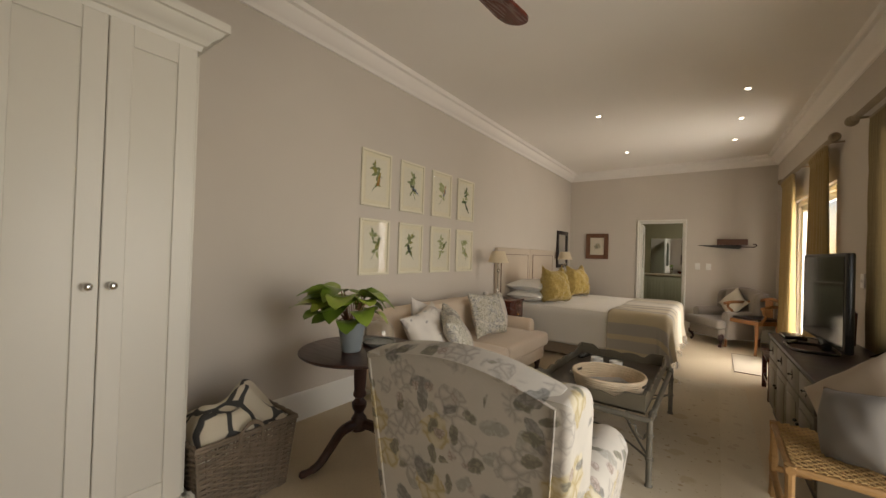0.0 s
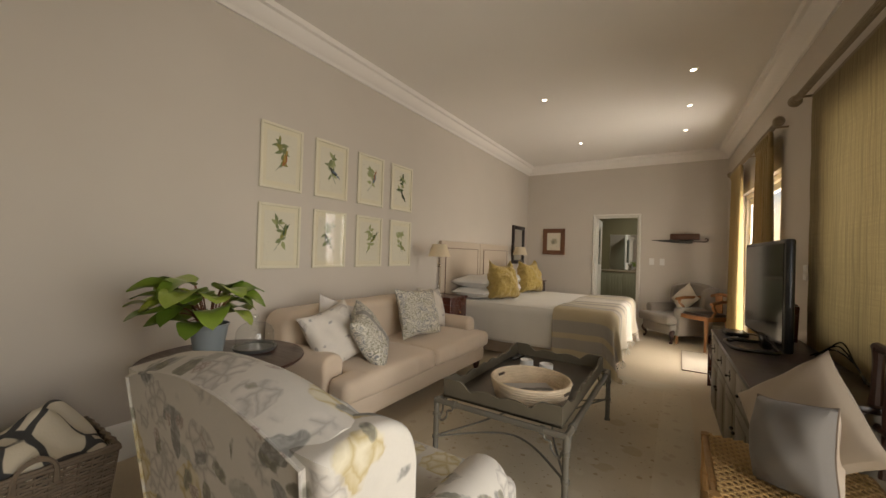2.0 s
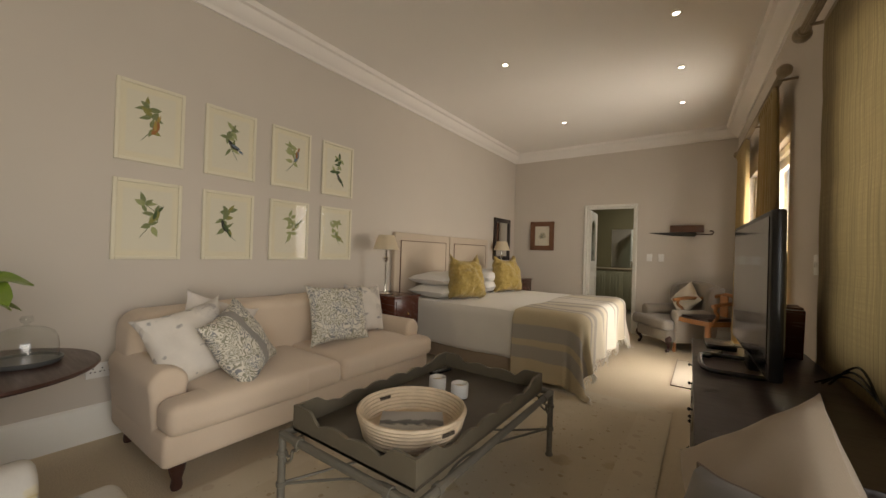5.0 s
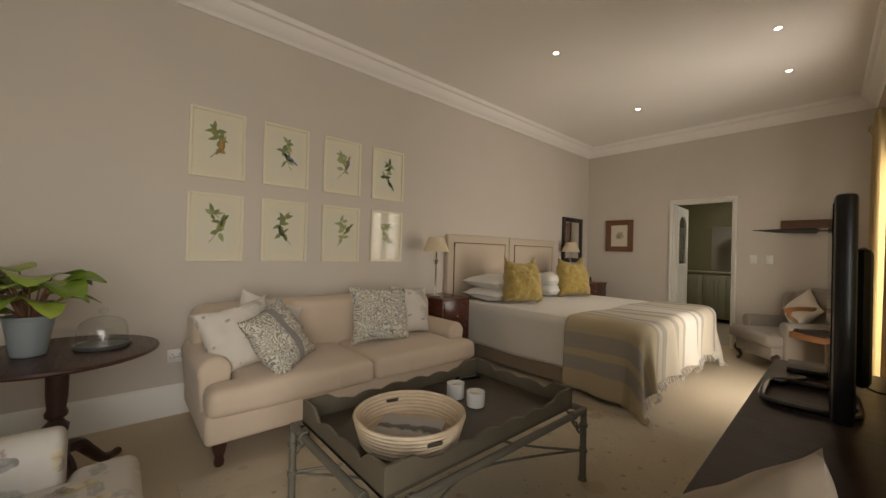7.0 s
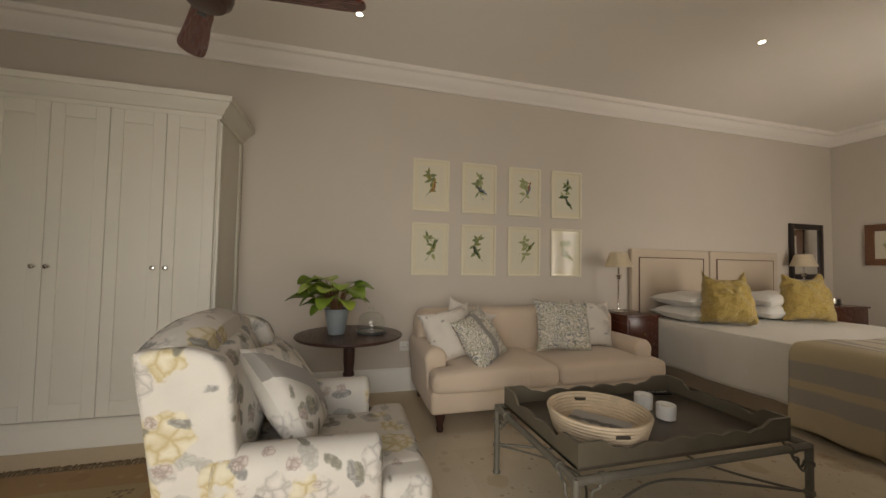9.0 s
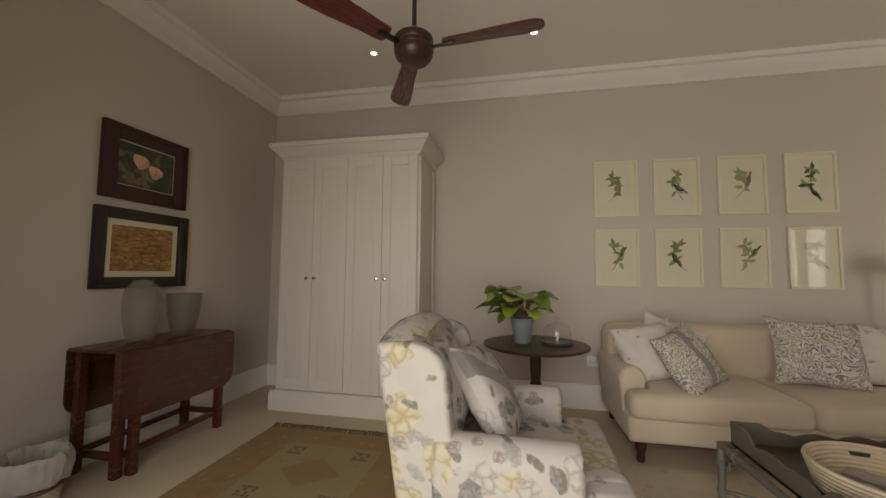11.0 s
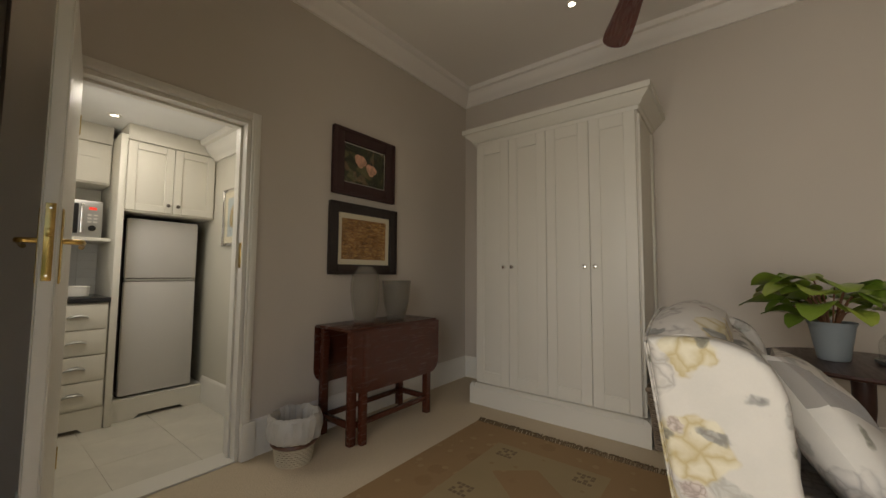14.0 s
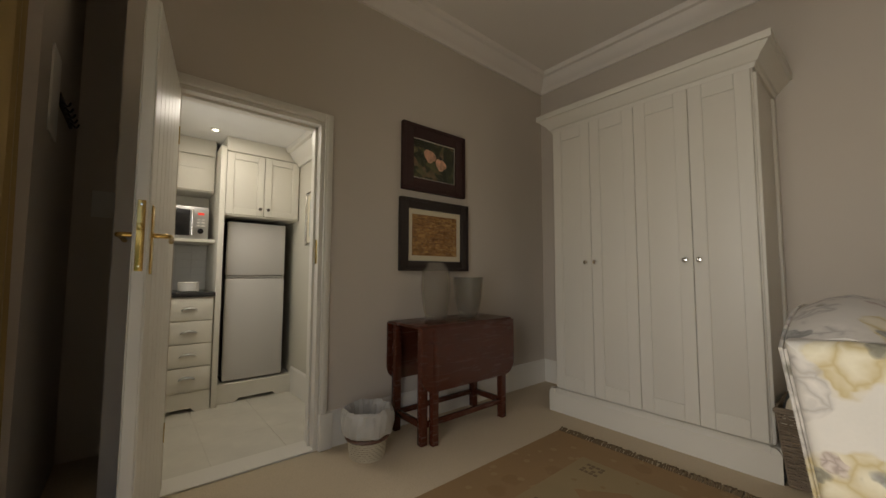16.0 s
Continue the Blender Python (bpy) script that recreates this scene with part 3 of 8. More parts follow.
box(bm, (a, 0.081, z0), (b, 0.139, z0 + 0.06), 0.004)
box(bm, (a, 0.081, z1 - 0.06), (b, 0.139, z1), 0.004)
part("window_frame", bm, TRIM, win2)
part("window_sill", new_box((a - 0.05, -0.02, z0 - 0.04), (b + 0.05, 0.08, z0), 0.006), TRIM, win2)
for k in range(n_l):
    x = a + (b - a - 0.06) * k / n_l
    pane = part("pane", new_box((x + 0.06, 0.107, z0 + 0.06), (x + (b - a - 0.06) / n_l, 0.112, z1 - 0.06)), M_GLASS, win2)
    pane.visible_shadow = False

pat = tagged(new("window_3"), "cream frame of the open patio doorway", "window", "", "structure")
pat.matrix_world = EM
a, b, z1 = PD[0], PD[1], PD[3]
bm = bmesh.new()
for p, q in (((a, 0.12, 0), (a + 0.05, 0.22, z1)), ((b - 0.05, 0.12, 0), (b, 0.22, z1)), ((a + 0.05, 0.12, z1 - 0.05), (b - 0.05, 0.22, z1))):
    box(bm, p, q, 0.004)
part("window_frame", bm, TRIM, pat)


# ---- garden outside ----
GRASS = plain("lawn", (0.10, 0.15, 0.05), 0.95, 0, 30, 0.3, 0.6, 0.02, 0.5)
structure("ground", new_box((EE - 0.2, -30, -0.3), (60, 40, -0.05)), GRASS, "lawn outside the window")

# ---- bathroom beyond the far doorway ----
BATHW = plain("olive bathroom wall", (0.20, 0.175, 0.095), 0.6, 0, 150, 0.08, 0.08, 0.002, 1.5)
BATHF = plain("stone bathroom floor", (0.33, 0.27, 0.19), 0.35, 0, 40, 0.12, 0.05)
bm = bmesh.new()
for lo, hi in (((-2.3, NY + 0.18, 0), (-2.15, 11.5, 2.6)), ((0.5, NY + 0.18, 0), (0.65, 11.5, 2.6)), ((-2.3, 11.5, 0), (0.65, 11.65, 2.6))):
    box(bm, lo, hi)
structure("wall_bathroom", bm, BATHW, "dark olive bathroom walls")
structure("floor_bathroom", new_box((-2.3, NY + 0.15, -0.12), (0.65, 11.65, 0.0)), BATHF, "brown stone bathroom floor")
structure("ceiling_bathroom", new_box((-2.3, NY + 0.18, 2.6), (0.65, 11.65, 2.7)), CEIL, "white bathroom ceiling")

# ---- kitchen ----
KX0, KX1, KY0, KTOP = -0.61, 0.55, -2.75, 2.20
KWALL = plain("pale grey kitchen paint", (0.62, 0.59, 0.50), 0.6, 0, 200, 0.04, 0.08)
for nm, lo, hi in (("wall_kitchen_west", (KX0 - 0.12, KY0, 0), (KX0, SY - 0.15, KTOP)), ("wall_kitchen_south", (KX0 - 0.12, KY0 - 0.1, 0), (KX1 - 0.001, KY0, KTOP)), ("wall_kitchen_east", (KX1 - 0.05, KY0, 0), (KX1 - 0.001, SY - 0.15, KTOP))):
    structure(nm, new_box(lo, hi), KWALL, "pale greige kitchen wall")
structure("ceiling_kitchen", new_box((KX0 - 0.12, KY0 - 0.1, KTOP), (KX1 - 0.001, SY - 0.15, KTOP + 0.1)), plain("kitchen ceiling white", (0.82, 0.81, 0.79), 0.7), "white kitchen ceiling")
KC = [(p * 0.9, z - TOP + KTOP) for p, z in CORN]
bm = bmesh.new()
moulding(bm, (KX0, -1.80, 0), (KX0, SY - 0.15, 0), (1, 0, 0), KC)
structure("cornice_kitchen", bm, TRIM, "white kitchen cornice", smooth=True)
bm = bmesh.new()
moulding(bm, (KX0, -1.9, 0), (KX0, SY - 0.15, 0), (1, 0, 0), SKIRT)
structure("baseboard_kitchen", bm, TRIM, "white kitchen skirting board", smooth=True)

# ---- wardrobe ----
def wardrobe():
    y0, y1, xb, xf = -0.06, 1.22, WX + 0.003, -2.05
    w = thing("wardrobe", "tall cream painted four-door wardrobe with moulded cornice", "wardrobe", pose(WX, 0.58, 0))
    inv = Matrix.Translation((-WX, -0.58, 0))

    def p(name, bm, mat, parent=w, label=""):
        bm.transform(inv)
        return part(name, bm, mat, parent, label)
    bm = new_box((xb, y0, 0.17), (xf - 0.022, y1, 2.23), 0.003)
    for x0, x1 in ((xf - 0.10, xf - 0.03), (xb + 0.02, xb + 0.09)):
        p("side_stile", new_box((x0, y1 - 0.001, 0.17), (x1, y1 + 0.016, 2.2), 0.004), CUPB)
    p("body", bm, CUPB)
    bm = bmesh.new()
    prof = [(0, 0), (0.05, 0), (0.05, 0.14), (0.042, 0.15), (0.03, 0.165), (0.02, 0.172), (0, 0.172)]
    moulding(bm, (xf - 0.022, y0 - 0.045, 0), (xf - 0.022, y1 + 0.045, 0), (1, 0, 0), [(a + 0.0, z) for a, z in prof])
    moulding(bm, (xb, y1, 0), (xf + 0.027, y1, 0), (0, 1, 0), [(min(a, 0.045), z) for a, z in prof])
    moulding(bm, (xb, y0, 0), (xf + 0.027, y0, 0), (0, -1, 0), [(min(a, 0.045), z) for a, z in prof])
    box(bm, (xb, y0, 0), (xf - 0.02, y1, 0.171))
    p("plinth", bm, CUPB)
    cprof = [(0, 2.22), (0.012, 2.22), (0.018, 2.245), (0.03, 2.25), (0.045, 2.275), (0.075, 2.30), (0.085, 2.318), (0.10, 2.32), (0.10, 2.36), (0, 2.36)]
    bm = bmesh.new()
    # mitred front and return
    x = xf - 0.022
    def mitre(a, b, wv, e0, e1):
        a, b, wv = Vector(a), Vector(b), Vector(wv)
        d = (b - a).normalized()
        ra = [bm.verts.new(a - d * q * e0 + wv * q + Vector((0, 0, z))) for q, z in cprof]
        rb = [bm.verts.new(b + d * q * e1 + wv * q + Vector((0, 0, z))) for q, z in cprof]
        for k in range(len(ra)):
            bm.faces.new((ra[k], ra[(k + 1) % len(ra)], rb[(k + 1) % len(ra)], rb[k]))
        bm.faces.new(ra[::-1])
        bm.faces.new(rb)
    mitre((x, y0, 0), (x, y1, 0), (1, 0, 0), 1, 1)
    mitre((xb, y1, 0), (x, y1, 0), (0, 1, 0), 0, 1)
    mitre((xb, y0, 0), (x, y0, 0), (0, -1, 0), 0, 1)
    p("cornice", bm, CUPB)
    cuts = [y0 + 0.005, 0.26, 0.58, 0.905, y1 - 0.005]
    for k in range(4):
        a, b = cuts[k] + 0.0016, cuts[k + 1] - 0.0016
        bm = new_box((xf - 0.02, a, 0.178), (xf - 0.004, b, 2.215), 0.0015)
        s = 0.075
        for lo, hi in (((a, 0.178), (a + s, 2.215)), ((b - s, 0.178), (b, 2.215)), ((a + s, 0.178), (b - s, 0.178 + 0.10)), ((a + s, 2.215 - 0.09), (b - s, 2.215))):
            box(bm, (xf - 0.005, lo[0], lo[1]), (xf + 0.004, hi[0], hi[1]), 0.003, 1)
        d = p("door", bm, CUPB)
        ky = b - 0.035 if k % 2 == 0 else a + 0.035
        kb = lathe(bmesh.new(), [(0.008, 0), (0.007, 0.012), (0.015, 0.018), (0.017, 0.026), (0.013, 0.033), (0.004, 0.036)], seg=14)
        kb.transform(Matrix.Translation((xf + 0.004, ky, 1.15)) @ Matrix.Rotation(radians(90), 4, 'Y'))
        p("knob", kb, M_CHROME, d, "polished metal knob")


wardrobe()

# ---- prints on the wall ----
INKS = {n: plain(n + " ink", c, 0.8, 0, 80, 0.25, 0.0) for n, c in (("leaf green", (0.20, 0.235, 0.11)), ("dark leaf", (0.07, 0.11, 0.04)), ("olive", (0.28, 0.27, 0.08)), ("plumage black", (0.03, 0.03, 0.03)), ("plumage blue", (0.15, 0.20, 0.26)), ("rust", (0.35, 0.15, 0.05)), ("ochre", (0.42, 0.30, 0.08)), ("pale leaf", (0.35, 0.38, 0.18)))}
PAPER = plain("print paper", (0.69, 0.66, 0.555), 0.8, 0, 60, 0.03, 0.0)
MOUNT = plain("print mount", (0.71, 0.665, 0.52), 0.8, 0, 60, 0.02, 0.0)
PFRAME = plain("pale cream frame", (0.72, 0.67, 0.52), 0.5, 0, 60, 0.03, 0.05)
PICGLASS = glassy("picture glass", (1.0, 0.99, 0.97), 0.015, 1.22)


def leaf_outline(bm, base, ang, length, width, h, z=0.0):
    """A flat leaf in the yz plane at depth h."""
    pts = []
    for k in range(9):
        t = k / 8
        wd = width * math.sin(math.pi * min(1, t ** 0.8)) * (1 - 0.25 * t)
        pts.append((t * length, wd))
    ring = pts + [(a, -b) for a, b in pts[-2:0:-1]]
    c, s = math.cos(ang), math.sin(ang)
    vs = [bm.verts.new((h, base[0] + a * c - b * s, base[1] + a * s + b * c)) for a, b in ring]
    bm.faces.new(vs)


def botanical(parent, k, w, h):
    """Leaf sprays, a twig and a bird, printed at the middle of the sheet."""
    rnd = random.Random(140 + k)
    twig, leaves, pale, body, wing = (bmesh.new() for _ in range(5))
    d = 0.0055
    side = -1 if k % 2 else 1
    spine = [(-side * rnd.uniform(0.03, 0.06), -0.115), (side * rnd.uniform(0.0, 0.03), -0.03), (side * rnd.uniform(-0.01, 0.04), 0.05), (-side * rnd.uniform(0.0, 0.05), 0.115)]
    pts = smooth_path([(d, a, b) for a, b in spine], 5)
    tube(twig, pts, 0.0022, 4)
    step = 0
    for node, count in ((14, 5), (10, 4), (5, 3)):
        p = pts[node]
        a0 = rnd.uniform(0, 6.28)
        for j in range(count):
            step += 1
            bm_ = pale if (j + node) % 3 == 0 else leaves
            leaf_outline(bm_, (p.y + rnd.uniform(-0.012, 0.012), p.z + rnd.uniform(-0.012, 0.012)), a0 + j * 6.28 / count * 0.8 + rnd.uniform(-0.3, 0.3), rnd.uniform(0.055, 0.082), rnd.uniform(0.012, 0.021), d + 0.0002 * step)
    bx, bz, ba = side * rnd.uniform(-0.01, 0.05), rnd.uniform(-0.06, 0.02), rnd.uniform(-1.1, -0.5) + (math.pi * 0.6 if side > 0 else 0)
    e = d + 0.0029
    c, s_ = math.cos(ba), math.sin(ba)
    leaf_outline(body, (bx, bz), ba, 0.095, 0.02, e)
    leaf_outline(body, (bx + 0.015 * c, bz + 0.015 * s_), ba + math.pi - 0.4, 0.04, 0.014, e + 0.0003)
    leaf_outline(wing, (bx + 0.012 * c, bz + 0.012 * s_), ba + 0.22, 0.078, 0.011, e + 0.0006)
    leaf_outline(wing, (bx + 0.07 * c, bz + 0.07 * s_), ba - 0.1, 0.06, 0.007, e + 0.0006)
    leaf_outline(wing, (bx + 0.07 * c, bz + 0.07 * s_), ba + 0.12, 0.052, 0.006, e + 0.0009)
    tone = [("leaf green", "rust", "ochre"), ("leaf green", "plumage black", "plumage blue"), ("pale leaf", "plumage blue", "rust"), ("dark leaf", "plumage black", "dark leaf"), ("leaf green", "olive", "dark leaf"), ("leaf green", "plumage black", "dark leaf"), ("pale leaf", "olive", "dark leaf"), ("pale leaf", "leaf green", "olive")][k]
    part("twig", twig, INKS["dark leaf"], parent)
    part("leaves", leaves, INKS[tone[0]], parent, smooth=False)
    part("pale_leaves", pale, INKS["olive" if k in (0, 5) else "pale leaf"], parent, smooth=False)
    part("bird_body", body, INKS[tone[1]], parent, smooth=False)
    part("bird_wing", wing, INKS[tone[2]], parent, smooth=False)


def print_frame(k, y, z, w, h):
    t = thing("framed_print", "pale cream framed botanical bird print on the wall", "picture", pose(WX + 0.004, y, z), "eight botanical prints")
    bm = bmesh.new()
    f = 0.022
    for lo, hi in (((-w / 2, -h / 2), (-w / 2 + f, h / 2)), ((w / 2 - f, -h / 2), (w / 2, h / 2)), ((-w / 2 + f, -h / 2), (w / 2 - f, -h / 2 + f)), ((-w / 2 + f, h / 2 - f), (w / 2 - f, h / 2))):
        box(bm, (0, lo[0], lo[1]), (0.0165, hi[0], hi[1]), 0.003, 1)
    part("frame", bm, PFRAME, t)
    part("mount", new_box((0.001, -w / 2 + f, -h / 2 + f), (0.004, w / 2 - f, h / 2 - f)), MOUNT, t)
    part("sheet", new_box((0.0041, -w / 2 + 0.055, -h / 2 + 0.06), (0.0052, w / 2 - 0.055, h / 2 - 0.06)), PAPER, t, "off-white printed sheet")
    botanical(t, k, w, h)
    g = part("glass_pane", new_box((0.012, -w / 2 + f, -h / 2 + f), (0.014, w / 2 - f, h / 2 - f)), PICGLASS, t, "glossy picture glass")
    g.visible_shadow = False


for k in range(8):
    c, r = k % 4, k // 4
    print_frame(k, [2.92, 3.425, 3.935, 4.44][c], [1.985, 1.355][r], 0.375, 0.515)


# ---- sofa ----
def arm_profile(x0, x1, z0, ztop, roll):
    pts = [(x0 + 0.02, z0), (x1 - 0.02, z0)]
    n = 10
    cx, rr = (x0 + x1) / 2, (x1 - x0) / 2 + roll
    for k in range(n + 1):
        a = -0.35 + (math.pi + 0.7) * k / n
        pts.append((cx + rr * math.cos(a), ztop - rr + rr * math.sin(a)))
    return pts


def sofa():
    # local: x along the seat, y towards the front, origin at the middle of the back on the floor
    m = Matrix.Translation((-2.58, 3.745, 0)) @ Matrix.Rotation(radians(-90), 4, 'Z')
    s = thing("sofa", "beige upholstered two-seat sofa against the wall", "sofa", m)
    W = 1.02
    part("seat_base", soften(new_box((-W + 0.01, 0.05, 0.13), (W - 0.01, 0.875, 0.30), 0.03, 3), 0.003, 6), M_SOFA, s)
    half = [(W - 0.02, 0.2)]
    half += [(W - 0.13 + 0.11 * math.cos(radians(15 * k)), 0.69 + 0.11 * math.sin(radians(15 * k))) for k in range(7)]
    half += [(0.55, 0.806), (0.25, 0.812)]
    out = half + [(0.0, 0.808)] + [(-a, z) for a, z in half[::-1]]
    bm = rounded_slab(bmesh.new(), out, 0.0, 0.30, 0.07, 1, 6)
    part("backrest", bm, M_SOFA, s)
    for sx in (-1, 1):
        bm = bmesh.new()
        rounded_slab(bm, arm_profile(sx * W - 0.075, sx * W + 0.075, 0.13, 0.58, 0.014), 0.04, 0.745, 0.03, 1)
        bm.transform(Matrix.Translation((-sx * 0.075, 0, 0)))
        part("armrest", bm, M_SOFA, s)
        # seat cushion, wrapped in front of the arm
        inner = W - 0.17
        bm = bmesh.new()
        for p, q in (((0.004, 0.22), (inner, 0.93)), ((0.25, 0.745), (W - 0.01, 0.932))):
            lo, hi = sorted((sx * p[0], sx * q[0]))
            box(bm, (lo, p[1], 0.29), (hi, q[1], 0.445 if p[1] < 0.5 else 0.442), 0.05, 5)
        bmesh.ops.subdivide_edges(bm, edges=[e for e in bm.edges if e.calc_length() > 0.1], cuts=4, use_grid_fill=True)
        for v in bm.verts:
            if v.co.z > 0.4:
                v.co.z += 0.035 * max(0, math.cos((abs(v.co.x) - 0.48) * 2.9)) * max(0, math.cos((v.co.y - 0.58) * 3.2))
            if v.co.y > 0.9:
                v.co.y += 0.015 * math.cos((abs(v.co.x) - 0.5) * 3)
        part("seat_cushion", soften(bm, 0.004, 6, sx), M_SOFA, s)
        for y in (0.09, 0.82):
            part("leg", lathe(bmesh.new(), [(0.022, 0), (0.027, 0.02), (0.022, 0.05), (0.034, 0.09), (0.04, 0.135)], (sx * (W - 0.09), y, 0)), M_DARKWOOD, s, "dark turned wooden leg")
    return s


sofa()


def cushion(label, w, h, t, mat, at, lean, turn, seed, roll=0, group="scatter cushions", inset=None, name="scatter_cushion", ears=0.13):
    """at: the middle of the lower edge; lean: backward tilt; turn: facing, 0 looks to -y.
    inset: (part name, material, label, cuts, test) sews a panel of other cloth into the front; cuts are (a, b, na, nb)."""
    m = Matrix.Translation(at) @ Matrix.Rotation(radians(turn), 4, 'Z') @ Matrix.Rotation(radians(-lean), 4, 'X') @ Matrix.Rotation(radians(roll), 4, 'Y')
    bm = pillow(w, h, t, seed, ears, 24)
    ob = thing(name, label, "cushion", m, group)
    if inset:
        pname, pmat, plabel, cuts, test = inset
        for a, b, na, nb in cuts:
            bmesh.ops.bisect_plane(bm, geom=bm.verts[:] + bm.edges[:] + bm.faces[:], plane_co=(a * w / 2, 0, h / 2 + b * h / 2), plane_no=(na / w, 0, nb / h))
    soften(bm, 0.008, 9, seed)
    if inset:
        panel = bm.copy()
        def inside(f):
            c = f.calc_center_median()
            return c.y < -0.0002 and test(2 * c.x / w, 2 * c.z / h - 1)
        bmesh.ops.delete(panel, geom=[f for f in panel.faces if not inside(f)], context='FACES')
        edge = [e for e in panel.edges if e.is_boundary and not cuts]
        cord = bmesh.new()
        for e in edge:
            p, q = (v.co.copy() for v in e.verts)
            if p != q:
                tube(cord, [p, q], 0.0028, 5)
        bmesh.ops.delete(bm, geom=[f for f in bm.faces if inside(f)], context='FACES')
        part(pname, panel, pmat, ob, plabel)
        if edge:
            part("seam", cord, M_CORD, ob, "brown stitched seam")
    part("cover", bm, mat, ob)
    return ob


M_CORD = cloth("brown cord", (0.20, 0.15, 0.11))
# sofa cushions: facing +x is turn 90
cushion("pale blush sprigged scatter cushion on the sofa", 0.46, 0.44, 0.17, M_PALE, (-2.10, 3.07, 0.47), 22, 90, 1, 22)
cushion("cream scatter cushion with faint grey sprigs on the sofa", 0.47, 0.45, 0.21, M_SPRIG, (-1.93, 3.02, 0.45), 26, 88, 2, -14)
CENTRE = ("centre_band", M_GREYBAND, "grey linen stripe down the middle", [(-0.13, 0, 1, 0), (0.13, 0, 1, 0)], lambda a, b: abs(a) < 0.13)
cushion("grey-blue scroll patterned cushion with a grey centre band on the sofa", 0.43, 0.46, 0.19, M_SCROLL, (-1.81, 3.27, 0.45), 30, 122, 3, -17, inset=CENTRE)
cushion("grey-blue scroll patterned square cushion on the sofa", 0.54, 0.48, 0.19, M_SCROLL, (-1.97, 3.99, 0.46), 20, 84, 4, 3)
cushion("cream scatter cushion with grey flower sprigs on the sofa", 0.44, 0.45, 0.18, M_SPRIG, (-2.10, 4.37, 0.46), 16, 94, 5, 6)


# ---- wing armchair ----
def wing_chair(name, label, mat, m, piping, W=0.40, legs=M_DARKWOOD, cabriole=False):
    """Local: faces +y, origin on the floor under the middle of the back's rear face."""
    c = thing(name, label, "armchair", m)
    # back: wider and curved at the top
    bm = bmesh.new()
    def back(y, off):
        def f(u, v):
            a = 2 * u - 1
            top = 0.915 + 0.065 * (1 - a * a)
            z = 0.16 + v * (top - 0.16)
            wide = W - 0.10 + 0.065 * min(1, (z / 0.9)) ** 1.2
            rake = 0.12 * max(0.0, 1 - z / 0.95) - 0.005
            return (a * wide, y + rake + off(a, v), z)
        return f
    grid_surface(bm, 14, 14, back(0.0, lambda a, v: 0.0))
    grid_surface(bm, 14, 14, back(0.17, lambda a, v: 0.05 * math.sin(math.pi * min(1, v * 1.0)) * (1 - a ** 4)))
    rim = []
    for (u0, v0), (u1, v1) in (((0, 0), (0, 1)), ((0, 1), (1, 1)), ((1, 1), (1, 0)), ((1, 0), (0, 0))):
        for k in range(14):
            rim.append((u0 + (u1 - u0) * k / 14, v0 + (v1 - v0) * k / 14))
    fa, fb = back(0.0, lambda a, v: 0.0), back(0.17, lambda a, v: 0.05 * math.sin(math.pi * min(1, v)) * (1 - a ** 4))
    n = len(rim)
    va = [[bm.verts.new(Vector(fa(u, v)).lerp(Vector(fb(u, v)), s) + Vector((0, 0, 0.034 * math.sin(math.pi * s) if v > 0.99 else 0))) for s in (0, 0.25, 0.5, 0.75, 1)] for u, v in rim]
    for k in range(n):
        for j in range(4):
            bm.faces.new((va[k][j], va[(k + 1) % n][j], va[(k + 1) % n][j + 1], va[k][j + 1]))
    bmesh.ops.remove_doubles(bm, verts=bm.verts[:], dist=5e-4)
    part("backrest", bm, mat, c)
    if piping:
        line = [fa(0, 0.05 + 0.95 * k / 10) for k in range(11)] + [fa(k / 14, 1) for k in range(1, 14)] + [fa(1, 1 - 0.95 * k / 10) for k in range(11)]
        part("piping", tube(bmesh.new(), [Vector(p) + Vector((0, -0.004, 0.002)) for p in line], 0.0035, 6), piping, c)
    for sx in (-1, 1):
        # wing: a padded panel that swoops down to the arm
        bm = bmesh.new()
        def rear(z):
            return 0.12 * max(0.0, 1 - z / 0.95) + 0.002
        oc = [(0.30, 0.56), (0.285, 0.66), (0.278, 0.77), (0.27, 0.84), (0.235, 0.905), (0.17, 0.938), (0.09, 0.945), (rear(0.935), 0.935)]
        oc = [(p.x, p.y) for p in smooth_path([Vector((a, b, 0)) for a, b in oc], 4)]
        oc = [(rear(z), z) for z in (0.8, 0.6, 0.4, 0.16)] + [(0.32, 0.16), (0.32, 0.3), (0.318, 0.45)] + oc
        rounded_slab(bm, oc, -0.048, 0.048, 0.023, 0, 5)
        for v in bm.verts:
            v.co.x += sx * (W - 0.085 + 0.04 * min(1, v.co.z / 0.9)) - sx * 0.03 * max(0, 0.5 - v.co.z)
        part("wing", bm, mat, c)
        # rolled arm
        bm = bmesh.new()
        rounded_slab(bm, arm_profile(-0.055, 0.055, 0.14, 0.615, 0.03), 0.22, 0.745, 0.028, 1)
        bm.transform(Matrix.Translation((sx * (W - 0.06), 0, 0)))
        part("armrest", bm, mat, c)
    bm = soften(new_box((-W + 0.05, 0.1, 0.14), (W - 0.05, 0.86, 0.32), 0.03, 3), 0.003, 7)
    part("seat_base", bm, mat, c)
    bm = new_box((-W + 0.11, 0.14, 0.315), (W - 0.11, 0.93, 0.465), 0.045, 5)
    box(bm, (-W + 0.015, 0.745, 0.31), (W - 0.015, 0.935, 0.462), 0.045, 5)
    part("seat_cushion", soften(bm, 0.006, 5), mat, c)
